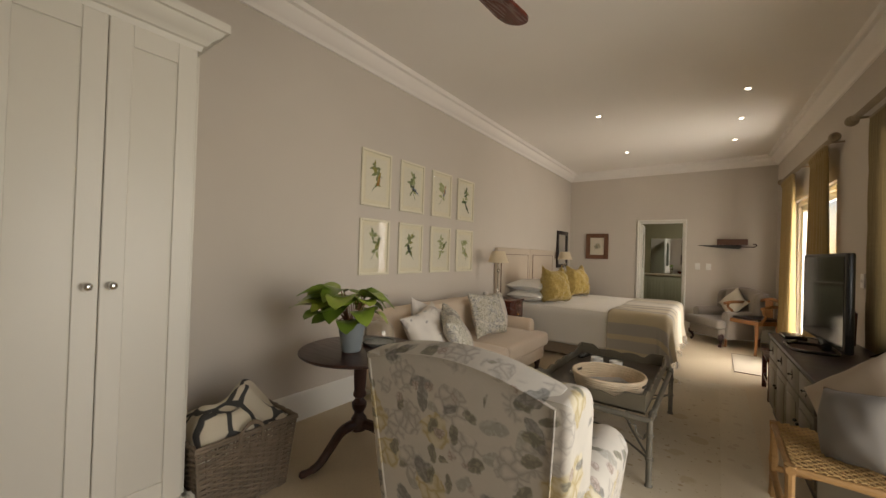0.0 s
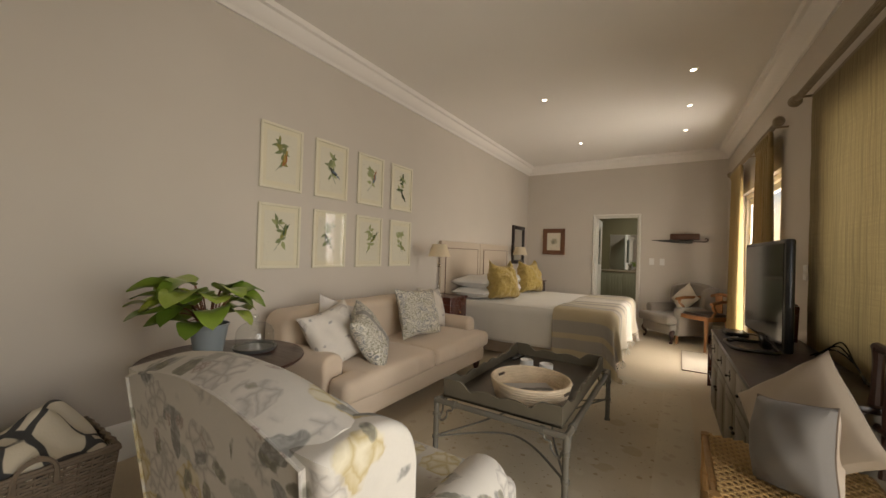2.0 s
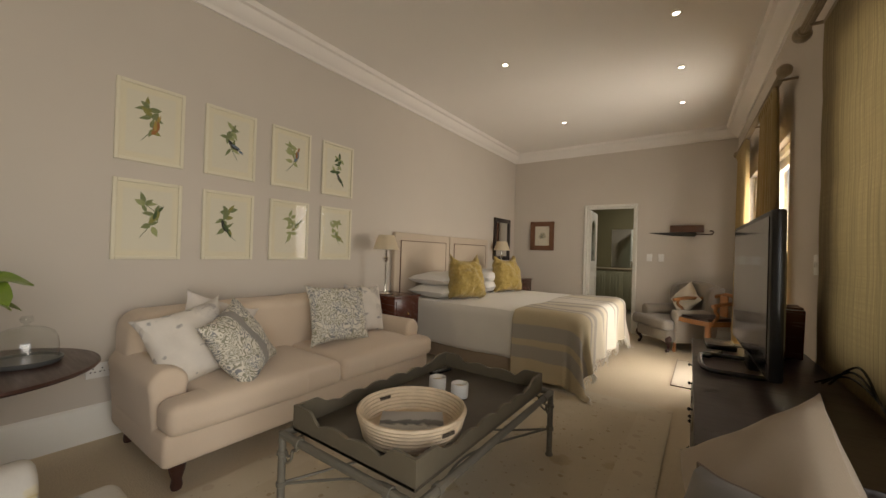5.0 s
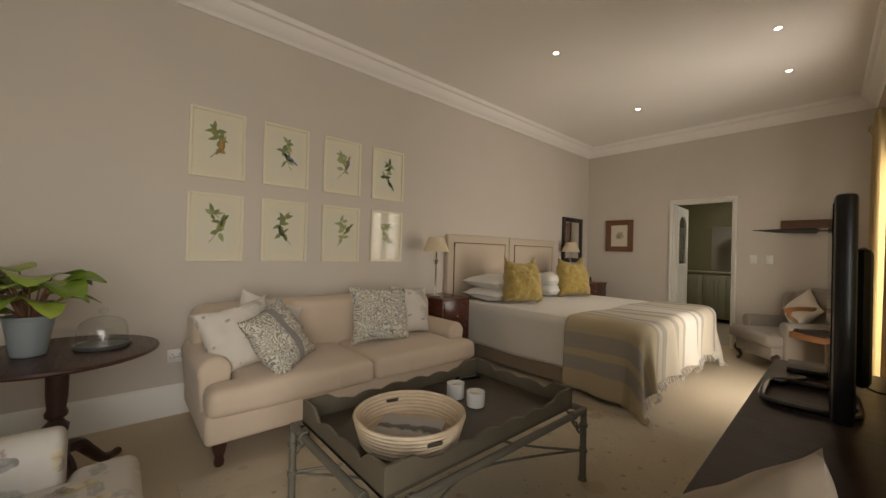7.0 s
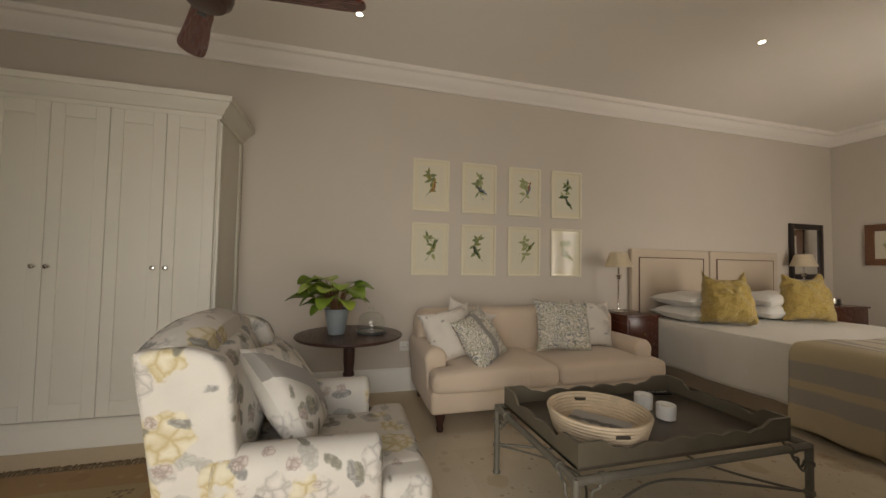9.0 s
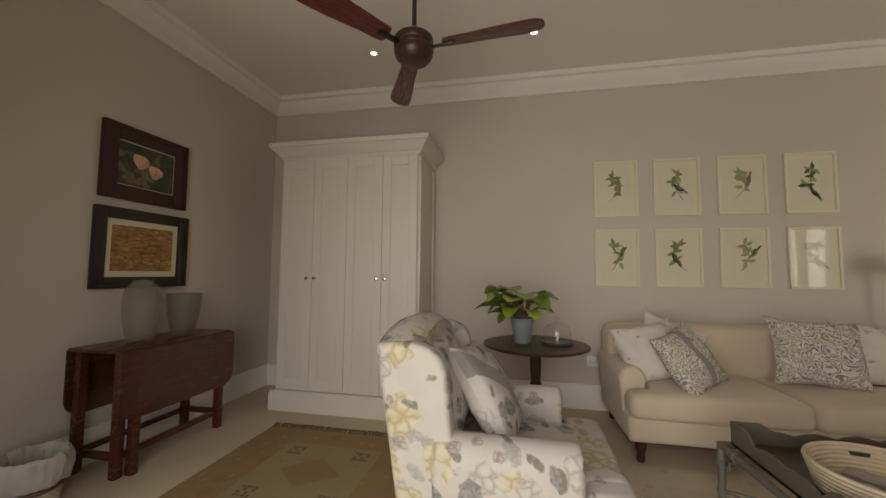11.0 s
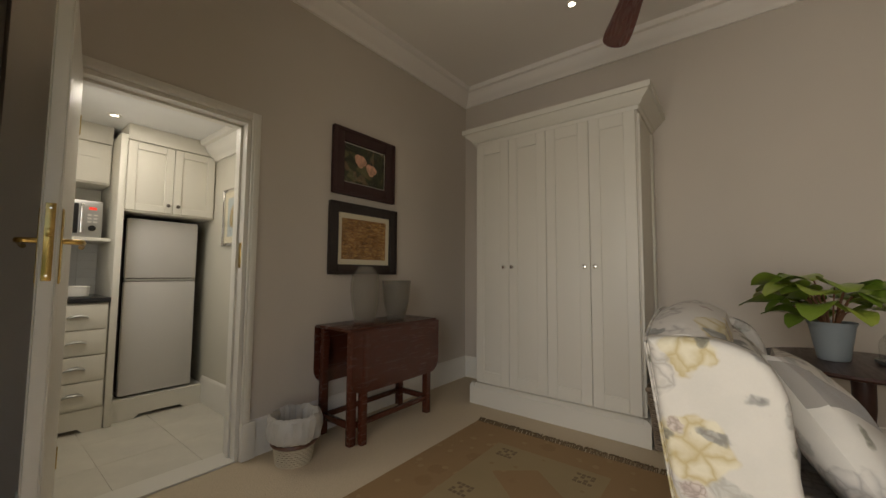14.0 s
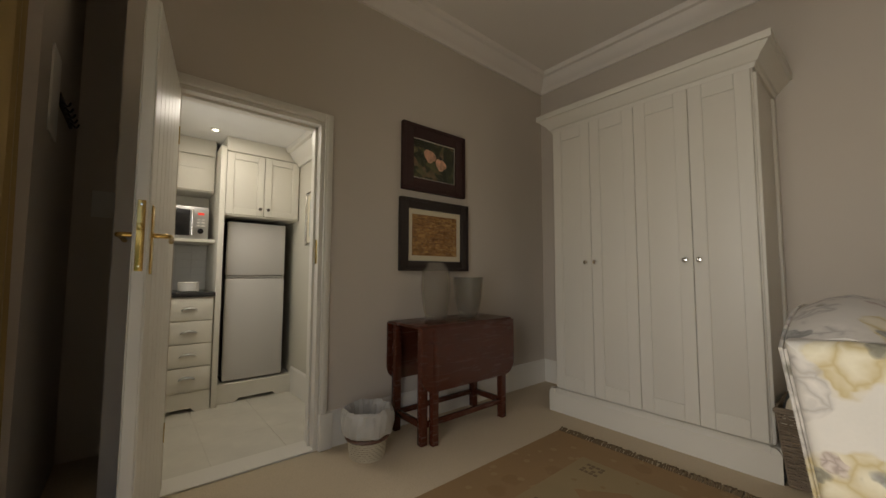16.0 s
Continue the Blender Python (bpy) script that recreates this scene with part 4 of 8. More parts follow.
    for sx in (-1, 1):
        for y in (0.1, 0.82):
            if cabriole and y > 0.5:
                bm = tube(bmesh.new(), smooth_path([(sx * (W - 0.08), y - 0.02, 0.2), (sx * (W - 0.05), y + 0.01, 0.15), (sx * (W - 0.08), y - 0.02, 0.07), (sx * (W - 0.07), y, 0.02), (sx * (W - 0.06), y + 0.02, 0.012)], 5), [0.045] * 3 + [0.045, 0.042, 0.038, 0.034, 0.03, 0.026, 0.022, 0.02, 0.018, 0.017, 0.018, 0.02, 0.024, 0.026, 0.028, 0.026, 0.024, 0.02, 0.012], 10)
            else:
                bm = lathe(bmesh.new(), [(0.017, 0), (0.02, 0.02), (0.03, 0.16)], (sx * (W - 0.09), y, 0))
            part("leg", bm, legs, c, "dark wooden leg")
    return c


wing_chair("wing_armchair", "cream wing armchair with yellow and grey floral print", M_FLORAL, pose(-0.80, 1.51, 0, 0, 0, 0), M_FLORAL, 0.39)


DIAGONAL = ("band", M_GREYBAND, "grey linen diagonal band", [(0, 0.16, 0.75, 1), (0, -0.30, 0.75, 1)], lambda a, b: -0.30 < b + 0.75 * a < 0.16)
cushion("floral cushion with a grey linen band on the wing armchair", 0.50, 0.49, 0.18, M_FLORAL, (-0.79, 2.03, 0.465), 33, 178, 11, 8, inset=DIAGONAL)
cushion("floral feather cushion slumped against the armchair back", 0.54, 0.44, 0.20, M_FLORAL, (-0.80, 1.76, 0.50), 14, 180, 12, -3, ears=0.03)

# ---- coffee table ----
def scallop_edge(length, z0, z1, n=72, waves=4):
    """Outline of a tray side: full height at the corners, then a dip of shallow scallops."""
    out = [(0, z0), (length, z0)]
    for k in range(n + 1):
        t = 1 - k / n
        e = min(t, 1 - t) * length
        q = min(1.0, max(0.0, (e - 0.10) / 0.07))
        q = q * q * (3 - 2 * q)
        low = 0.50 + 0.16 * abs(math.sin((t - 0.5) * math.pi * waves)) + 0.12 * (1 - abs(2 * t - 1))
        out.append((t * length, z0 + (z1 - z0) * (1 + (low - 1) * q)))
    return out


def coffee_table():
    x0, x1, y0, y1, zt = -1.16, -0.40, 3.00, 4.27, 0.395
    t = thing("coffee_table", "grey-green iron coffee table with scalloped tray top", "table", pose(x0, y0, 0))
    L, D = x1 - x0, y1 - y0
    for x, y in ((0, 0), (L, 0), (0, D), (L, D)):
        bm = lathe(bmesh.new(), [(0.021, 0), (0.023, 0.015), (0.019, 0.02), (0.0165, 0.03), (0.0165, 0.155), (0.022, 0.16), (0.022, 0.175), (0.0165, 0.18), (0.0165, 0.29), (0.022, 0.295), (0.022, 0.31), (0.0165, 0.315), (0.0165, zt)], (x, y, 0), 14)
        leg = part("leg", bm, M_IRON, t)
        sx, sy = (1 if x == 0 else -1), (1 if y == 0 else -1)
        for dx, dy in ((sx, 0), (0, sy)):
            pts = smooth_path([(x + dx * 0.02, y + dy * 0.02, 0.30), (x + dx * 0.035, y + dy * 0.035, 0.27), (x + dx * 0.07, y + dy * 0.07, 0.30), (x + dx * 0.075, y + dy * 0.075, 0.335), (x + dx * 0.105, y + dy * 0.105, 0.345), (x + dx * 0.115, y + dy * 0.115, 0.372)], 5)
            part("scroll_bracket", tube(bmesh.new(), pts, 0.006, 6), M_IRON, t)
    for a, b in (((0, 0), (L, 0)), ((0, D), (L, D)), ((0, 0), (0, D)), ((L, 0), (L, D))):
        part("rail", tube(bmesh.new(), [(a[0], a[1], zt - 0.012), (b[0], b[1], zt - 0.012)], 0.017, 10), M_IRON, t)
        d = (Vector(b) - Vector(a)).normalized()
        for q in (0.12, -0.12):
            c = Vector(a) + d * q if q > 0 else Vector(b) + d * q
            part("collar", tube(bmesh.new(), [(*(c - d * 0.012), zt - 0.012), (*(c + d * 0.012), zt - 0.012)], 0.023, 10), M_IRON, t)
    for pts in ([(0, 0, 0.165), (L * 0.28, D * 0.16, 0.17), (L / 2, D * 0.22, 0.17), (L * 0.72, D * 0.16, 0.17), (L, 0, 0.165)], [(0, D, 0.165), (L * 0.28, D * 0.84, 0.17), (L / 2, D * 0.78, 0.17), (L * 0.72, D * 0.84, 0.17), (L, D, 0.165)], [(0, 0, 0.17), (L * 0.22, D * 0.3, 0.176), (L * 0.3, D / 2, 0.176), (L * 0.22, D * 0.7, 0.176), (0, D, 0.17)], [(L, 0, 0.17), (L * 0.78, D * 0.3, 0.176), (L * 0.7, D / 2, 0.176), (L * 0.78, D * 0.7, 0.176), (L, D, 0.17)]):
        part("stretcher", tube(bmesh.new(), smooth_path(pts, 6), 0.0065, 6), M_IRON, t)
    a0, a1, b0, b1 = 0.03, L - 0.03, 0.03, D - 0.07
    part("tray_floor", new_box((a0, b0, zt + 0.006), (a1, b1, zt + 0.02), 0.002), plain("dark worn tray floor", (0.075, 0.06, 0.043), 0.38, 0, 60, 0.3, 0.12, 0.002, 5), t, "darker worn tray floor")
    for y in (b0, b1 - 0.014):
        bm = prism(bmesh.new(), scallop_edge(a1 - a0, zt + 0.006, zt + 0.115, 72, 4), y, y + 0.014, 1)
        bm.transform(Matrix.Translation((a0, 0, 0)))
        part("tray_side", bm, M_TRAY, t)
    for x in (a0 + 0.0005, a1 - 0.0145):
        bm = prism(bmesh.new(), scallop_edge(b1 - b0 - 0.03, zt + 0.006, zt + 0.114, 96, 7), x, x + 0.014, 0)
        bm.transform(Matrix.Translation((0, b0 + 0.015, 0)))
        part("tray_side", bm, M_TRAY, t)
    return t


coffee_table()
TRAYZ = 0.416
M_ROPE = plain("coiled palm rope", (0.66, 0.53, 0.37), 0.85, 0, 90, 0.2, 0.5, 0.003, 9)
bask = thing("rope_basket_tray", "round coiled palm-rope tray with slot handles", "basket", pose(-0.70, 3.33, TRAYZ))
for k in range(7):
    r = 0.205 + 0.0045 * k
    z = 0.009 + 0.0155 * k
    ring = [(r * math.cos(a), r * math.sin(a), z) for a in [2 * math.pi * j / 48 for j in range(48)]]
    part("coil", tube(bmesh.new(), ring, 0.0095, 6, True), M_ROPE, bask)
part("bottom", lathe(bmesh.new(), [(0.2, 0.002), (0.205, 0.008), (0.19, 0.012), (0.001, 0.012)], seg=40), M_ROPE, bask)
# near-black blocks stand in for the shade inside the open handle slots
M_SLOT = plain("painted slot shade", (0.06, 0.045, 0.03), 0.9)
for a in (257, 77):
    for s, rr in ((0, 0.243), (1, 0.219)):
        b2 = new_box((-0.032, -0.003, -0.008), (0.032, 0.003, 0.008), 0.003)
        part("handle_slot", b2, M_SLOT, bask, "dark block standing in for a handle slot's shade", m=Matrix.Rotation(radians(a), 4, 'Z') @ Matrix.Translation((0, rr - 0.004, 0.075)))


def photo_material():
    m, n, l, b = shader("landscape photo cover", 0.3)
    v = coords(n, l)
    g = noise_tex(n, l, v, 11, 5, 0.6, 0.6)
    sp = n.new("ShaderNodeSeparateXYZ")
    l.new(v, sp.inputs[0])
    mr = n.new("ShaderNodeMapRange")
    mr.inputs[1].default_value, mr.inputs[2].default_value = -0.1, 0.1
    l.new(sp.outputs[1], mr.inputs[0])
    ad = n.new("ShaderNodeMath")
    ad.operation = 'MULTIPLY_ADD'
    ad.inputs[1].default_value = 0.5
    l.new(g, ad.inputs[0])
    l.new(mr.outputs[0], ad.inputs[2])
    l.new(ramp(n, l, ad.outputs[0], [(0.3, (0.30, 0.28, 0.24)), (0.55, (0.45, 0.42, 0.36)), (0.66, (0.06, 0.06, 0.06)), (0.80, (0.10, 0.10, 0.10)), (0.86, (0.40, 0.40, 0.40))]), b.inputs["Base Color"])
    return m


PAGES = plain("book pages", (0.72, 0.68, 0.58), 0.8)
book = thing("coffee_table_book", "large book with a landscape photograph cover in the basket", "book", pose(-0.70, 3.33, TRAYZ + 0.013, 0, 0, 38))
part("pages", new_box((-0.135, -0.10, 0.002), (0.135, 0.10, 0.022)), PAGES, book)
part("cover", box(new_box((-0.14, -0.105, 0.022), (0.14, 0.105, 0.025), 0.001), (-0.14, -0.105, 0), (0.14, 0.105, 0.002)), photo_material(), book)

M_CER = plain("white stoneware", (0.76, 0.74, 0.70), 0.3, 0, 120, 0.04, 0.05)
M_WAX = plain("pale wax", (0.75, 0.62, 0.42), 0.5)
for x, y, h in ((-0.885, 3.775, 0.082), (-0.742, 3.785, 0.076)):
    c = thing("candle_cup", "white stoneware candle cup on the tray", "candle", pose(x, y, TRAYZ), "candle cups")
    part("cup", lathe(bmesh.new(), [(0.038, 0), (0.046, 0.004), (0.048, 0.03), (0.048, h), (0.042, h), (0.041, 0.03), (0.001, 0.02)], seg=28, cap=False), M_CER, c)
    part("wax", lathe(bmesh.new(), [(0.041, h - 0.03), (0.041, h - 0.022), (0.002, h - 0.023)], seg=24), M_WAX, c, "pale candle wax")
rm = thing("remote_control", "slim dark remote control on the tray", "remote", pose(-1.06, 4.05, TRAYZ, 0, 0, 80))
part("body", new_box((-0.085, -0.02, 0), (0.085, 0.02, 0.016), 0.006), M_BLACK, rm)
for k in range(5):
    part("button", new_box((-0.06 + 0.025 * k, -0.008, 0.015), (-0.048 + 0.025 * k, 0.008, 0.018), 0.001), M_GREYBAND, rm)
M_SHELL = plain("white ceramic shell", (0.75, 0.72, 0.66), 0.3)
sh = bmesh.new()
tube(sh, smooth_path([(-0.04, 0, 0.02), (-0.02, 0.004, 0.006), (0.01, 0.004, 0.006), (0.04, 0, 0.026)], 5), [0.004, 0.006, 0.008, 0.009, 0.01, 0.01, 0.01, 0.01, 0.01, 0.01, 0.01, 0.009, 0.008, 0.007, 0.005, 0.003], 8)
solo("white_dish", sh, M_SHELL, "small curved white dish on the tray", "dish", pose(-0.98, 3.48, TRAYZ + 0.004, 0, 0, 60))

# ---- round tripod table, plant and glass dome ----
rt = thing("tripod_table", "dark mahogany round tripod table beside the sofa", "table", pose(-1.945, 2.165, 0))
part("tabletop", lathe(bmesh.new(), [(0.001, 0.664), (0.36, 0.664), (0.378, 0.67), (0.384, 0.678), (0.38, 0.687), (0.36, 0.69), (0.001, 0.69)], seg=56), M_DARKWOOD, rt)
part("column", lathe(bmesh.new(), [(0.05, 0.17), (0.05, 0.24), (0.036, 0.26), (0.028, 0.28), (0.045, 0.31), (0.048, 0.34), (0.03, 0.36), (0.026, 0.37), (0.04, 0.385), (0.042, 0.40), (0.034, 0.42), (0.04, 0.48), (0.042, 0.60), (0.036, 0.64), (0.055, 0.65), (0.07, 0.664)], seg=24), M_DARKWOOD, rt)
for a in (262, 22, 142):
    ca, sa = math.cos(radians(a)), math.sin(radians(a))
    pts = smooth_path([(0.03 * ca, 0.03 * sa, 0.21), (0.12 * ca, 0.12 * sa, 0.19), (0.19 * ca, 0.19 * sa, 0.12), (0.27 * ca, 0.27 * sa, 0.04), (0.35 * ca, 0.35 * sa, 0.022), (0.385 * ca, 0.385 * sa, 0.028)], 5)
    part("leg", tube(bmesh.new(), pts, [0.034 - 0.0006 * k for k in range(18)] + [0.02, 0.02, 0.021, 0.022, 0.022, 0.02, 0.017, 0.01], 10), M_DARKWOOD, rt)

M_POT = plain("pale blue-grey glazed pot", (0.24, 0.265, 0.27), 0.35, 0, 60, 0.08, 0.05)
M_LEAF = None


def leaf_material():
    m, n, l, b = shader("glossy leaf", 0.3)
    v = coords(n, l)
    info = n.new("ShaderNodeObjectInfo")
    col = ramp(n, l, info.outputs["Random"], [(0.0, (0.17, 0.26, 0.03)), (0.5, (0.29, 0.39, 0.05)), (1.0, (0.44, 0.51, 0.08))])
    g = noise_tex(n, l, v, 30, 3)
    l.new(mix(n, l, g, col, mix(n, l, 0.35, col, (0.02, 0.06, 0.01))), b.inputs["Base Color"])
    b.inputs["Subsurface Weight"].default_value = 0.0
    bump(n, l, b, noise_tex(n, l, v, 55, 2), 0.2, 0.002)
    return m


M_LEAF = leaf_material()
pl = thing("potted_plant", "leafy green philodendron in a ribbed blue-grey pot", "plant", pose(-1.93, 2.07, 0.69))
prof = [(0.05, 0), (0.056, 0.004)]
for k in range(14):
    z = 0.012 + 0.0115 * k
    r = 0.058 + 0.028 * (z / 0.175)
    prof += [(r - 0.0015, z), (r + 0.0012, z + 0.006)]
prof += [(0.090, 0.178), (0.090, 0.185), (0.081, 0.185), (0.078, 0.16)]
part("pot", lathe(bmesh.new(), prof, seg=32, cap=False), M_POT, pl)
part("soil", lathe(bmesh.new(), [(0.079, 0.158), (0.079, 0.165), (0.001, 0.17)], seg=20), plain("potting soil", (0.035, 0.024, 0.016), 0.95), pl)
rnd = random.Random(7)
M_STEM = plain("reddish stem", (0.16, 0.07, 0.03), 0.5)
specs = [(200, 0.30, 0.17, 0.25), (225, 0.33, 0.10, 0.27), (250, 0.27, 0.20, 0.24), (275, 0.31, 0.08, 0.25), (300, 0.24, 0.19, 0.22), (330, 0.22, 0.09, 0.2), (10, 0.16, 0.20, 0.2), (50, 0.22, 0.15, 0.2), (80, 0.24, 0.17, 0.2), (100, 0.21, 0.06, 0.19), (120, 0.17, 0.20, 0.19), (150, 0.25, 0.13, 0.21), (180, 0.22, 0.05, 0.2), (215, 0.15, 0.23, 0.22), (285, 0.15, 0.23, 0.2), (65, 0.13, 0.11, 0.18), (20, 0.2, 0.07, 0.18), (260, 0.18, 0.02, 0.2), (310, 0.17, 0.02, 0.17), (240, 0.24, 0.15, 0.24), (345, 0.24, 0.16, 0.2), (210, 0.2, 0.08, 0.22), (235, 0.14, 0.13, 0.22), (265, 0.2, 0.13, 0.23), (295, 0.2, 0.12, 0.21), (315, 0.13, 0.17, 0.2), (190, 0.13, 0.14, 0.2), (40, 0.12, 0.17, 0.18), (135, 0.12, 0.13, 0.18)]
for a, reach, rise, ln in specs:
    a = radians(a + rnd.uniform(-8, 8))
    reach *= 0.9 - 0.22 * max(0.0, math.sin(a))
    out = Vector((math.cos(a), math.sin(a), 0))
    base = Vector((0, 0, 0.165)) + out * 0.025
    knee = base + out * reach * 0.40 + Vector((0, 0, rise * 0.85 + 0.02))
    part("stem", tube(bmesh.new(), smooth_path([base, base.lerp(knee, 0.5) + Vector((0, 0, 0.025)), knee], 4), 0.0035, 5), M_STEM, pl)
    leaves = bmesh.new()
    side = out.cross(Vector((0, 0, 1)))
    ln *= 0.92
    wd = ln * rnd.uniform(0.42, 0.50)
    ln *= 0.94
    droop = rnd.uniform(0.0, 0.42)
    tilt = rnd.uniform(-0.35, 0.35)
    rows = []
    for k in range(9):
        t = k / 8
        w = wd * (math.sin(math.pi * t ** 0.8) ** 0.6) * (1 - 0.1 * t) + 0.0005
        c = knee + out * ln * (t * (1 - 0.12 * droop * t)) + Vector((0, 0, 0.02 * math.sin(t * 3) - droop * ln * t * t))
        rows.append([leaves.verts.new(c + side * w * s + Vector((0, 0, (abs(s) * 0.22 * w) + tilt * w * s + 0.004 * math.sin(9 * t + 3 * s)))) for s in (-1, -0.5, 0, 0.5, 1)])
    for r0, r1 in zip(rows, rows[1:]):
        for j in range(4):
            leaves.faces.new((r0[j], r0[j + 1], r1[j + 1], r1[j]))
    part("leaf", leaves, M_LEAF, pl)

dm = thing("glass_dome", "clear glass dome on a grey tray", "dome", pose(-1.945, 2.32, 0.69))
part("tray", lathe(bmesh.new(), [(0.001, 0), (0.10, 0), (0.112, 0.012), (0.114, 0.022), (0.108, 0.022), (0.10, 0.012), (0.001, 0.010)], seg=36), plain("grey metal tray", (0.20, 0.20, 0.19), 0.35, 0.6), dm)
dome_out = [(0.098, 0.012), (0.099, 0.075), (0.095, 0.105), (0.082, 0.13), (0.056, 0.147), (0.02, 0.155), (0.008, 0.158), (0.008, 0.168), (0.019, 0.174), (0.021, 0.186), (0.015, 0.196), (0.001, 0.199)]
part("dome", lathe(bmesh.new(), dome_out, seg=36, cap=False), glassy("bell glass", (0.97, 0.98, 0.97), 0.02, 1.75), dm, "clear glass bell with a knob")


# ---- wicker log basket with a throw ----
M_WICK = plain("grey wicker", (0.24, 0.185, 0.13), 0.7, 0, 40, 0.3, 0.3, 0.003, 12)


def wicker_basket():
    b = thing("wicker_basket", "grey-brown woven wicker basket beside the wardrobe", "basket", pose(-2.22, 1.50, 0))
    w, d, h = 0.22, 0.25, 0.37
    def rect(s, zz, n=12, wave=0.0, ph=0):
        ww, dd = w * s, d * s
        pts = []
        cs = [(-ww, -dd), (ww, -dd), (ww, dd), (-ww, dd)]
        for i in range(4):
            a, c = Vector(cs[i]), Vector(cs[(i + 1) % 4])
            nn = (c - a).normalized()
            out = Vector((nn.y, -nn.x))
            for k in range(n):
                p = a.lerp(c, k / n)
                o = wave * (1 if (k + ph) % 2 else -1) if k else 0
                pts.append((p.x + out.x * o, p.y + out.y * o, zz))
        return pts
    for p0, p1 in zip(rect(0.86, 0.01), rect(1.0, h)):
        part("stake", tube(bmesh.new(), [p0, p1], 0.005, 5), M_WICK, b)
    wv = bmesh.new()
    rows = 26
    for r in range(rows):
        z = 0.012 + (h - 0.02) * r / rows
        tube(wv, rect(0.86 + 0.14 * z / h, z, 12, 0.0065, r), 0.0062, 5, True)
    ob = part("weave", wv, M_WICK, b)
    ob["kind"] = "stuff"
    for k, o in ((0, 0.0), (1, 0.012)):
        part("rim", tube(bmesh.new(), rect(1.015 - 0.01 * k, h + o, 12, 0.004, k), 0.009, 6, True), M_WICK, b)
    part("base", new_box((-w * 0.84, -d * 0.84, 0.004), (w * 0.84, d * 0.84, 0.014)), M_WICK, b)
    for sy in (1,):
        for k in range(2):
            pts = smooth_path([(0.222, -0.055 - 0.008 * k, h - 0.05), (0.235, -0.05, h + 0.03), (0.237, 0.0, h + 0.06 + 0.008 * k), (0.235, 0.05, h + 0.03), (0.222, 0.055 + 0.008 * k, h - 0.05)], 6)
            part("handle", tube(bmesh.new(), pts, 0.008, 6), M_WICK, b)
    return b


wicker_basket()


def stripe_throw_material():
    m, n, l, b = shader("cream throw with charcoal bands", 0.95)
    v = coords(n, l, (1, 1, 1), (0.4, 0.3, 0.6))
    warp = n.new("ShaderNodeTexNoise")
    warp.inputs["Scale"].default_value, warp.inputs["Detail"].default_value = 5.0, 1.0
    l.new(v, warp.inputs["Vector"])
    ad = n.new("ShaderNodeVectorMath")
    ad.operation = 'MULTIPLY_ADD'
    ad.inputs[1].default_value = (0.16, 0.16, 0.16)
    l.new(warp.outputs["Color"], ad.inputs[0])
    l.new(v, ad.inputs[2])
    w = n.new("ShaderNodeTexVoronoi")
    w.feature = 'DISTANCE_TO_EDGE'
    w.inputs["Scale"].default_value = 5.0
    l.new(ad.outputs[0], w.inputs["Vector"])
    msk = ramp(n, l, w.outputs["Distance"], [(0.055, (1, 1, 1)), (0.075, (0, 0, 0))])
    l.new(mix(n, l, msk, (0.66, 0.59, 0.46), (0.06, 0.058, 0.056)), b.inputs["Base Color"])
    bump(n, l, b, noise_tex(n, l, coords(n, l), 120, 3), 0.5, 0.004)
    return m


bm = bmesh.new()
def heap(u, v):
    a, b = 2 * u - 1, 2 * v - 1
    e = max(0.0, (1 - a ** 4) * (1 - b ** 4))
    f = 0.06 * math.sin(2.6 * a + 1.2 + 1.5 * b) + 0.035 * math.sin(6 * b + 2 * a) + 0.02 * math.sin(9 * a - 4 * b)
    return (a * 0.215, b * 0.245, 0.31 + 0.15 * e ** 0.5 + f * e)
grid_surface(bm, 34, 34, heap)
bl = solo("folded_blanket", bm, stripe_throw_material(), "cream blanket with charcoal bands bundled in the basket", "blanket", pose(-2.22, 1.50, 0))
bl.modifiers.new("thick", 'SOLIDIFY').thickness = 0.02


# ---- bed ----
def throw_material():
    m, n, l, b = shader("wool throw with grey stripes", 0.97)
    v = coords(n, l)
    sp = n.new("ShaderNodeSeparateXYZ")
    l.new(v, sp.inputs[0])
    uvn = n.new("ShaderNodeUVMap")
    sp2 = n.new("ShaderNodeSeparateXYZ")
    l.new(uvn.outputs[0], sp2.inputs[0])
    cream, grey, must, white = (0.62, 0.55, 0.42), (0.40, 0.365, 0.31), (0.56, 0.47, 0.30), (0.70, 0.65, 0.56)
    r = n.new("ShaderNodeValToRGB")
    r.color_ramp.interpolation = 'CONSTANT'
    stops = [(0.0, must), (0.066, grey), (0.104, must), (0.122, grey), (0.165, must), (0.255, grey), (0.275, cream), (0.30, grey), (0.335, cream), (0.40, grey), (0.43, cream), (0.47, grey), (0.495, white), (0.60, grey), (0.625, white), (0.66, grey), (0.69, cream), (0.80, grey), (0.83, white)]
    while len(r.color_ramp.elements) < len(stops):
        r.color_ramp.elements.new(0.5)
    for e, (p, c) in zip(r.color_ramp.elements, stops):
        e.position, e.color = p, (*c, 1)
    fz = noise_tex(n, l, v, 200, 3)
    jit = n.new("ShaderNodeMath")
    jit.operation = 'MULTIPLY_ADD'
    jit.inputs[1].default_value = 0.014
    l.new(fz, jit.inputs[0])
    l.new(sp2.outputs[0], jit.inputs[2])
    l.new(jit.outputs[0], r.inputs[0])
    l.new(mix(n, l, fz, r.outputs[0], mix(n, l, 0.3, r.outputs[0], (0.3, 0.25, 0.2))), b.inputs["Base Color"])
    bump(n, l, b, fz, 0.5, 0.004)
    return m


BX0, BX1, BY0, BY1, BZ = -2.57, -0.56, 5.42, 7.48, 0.655


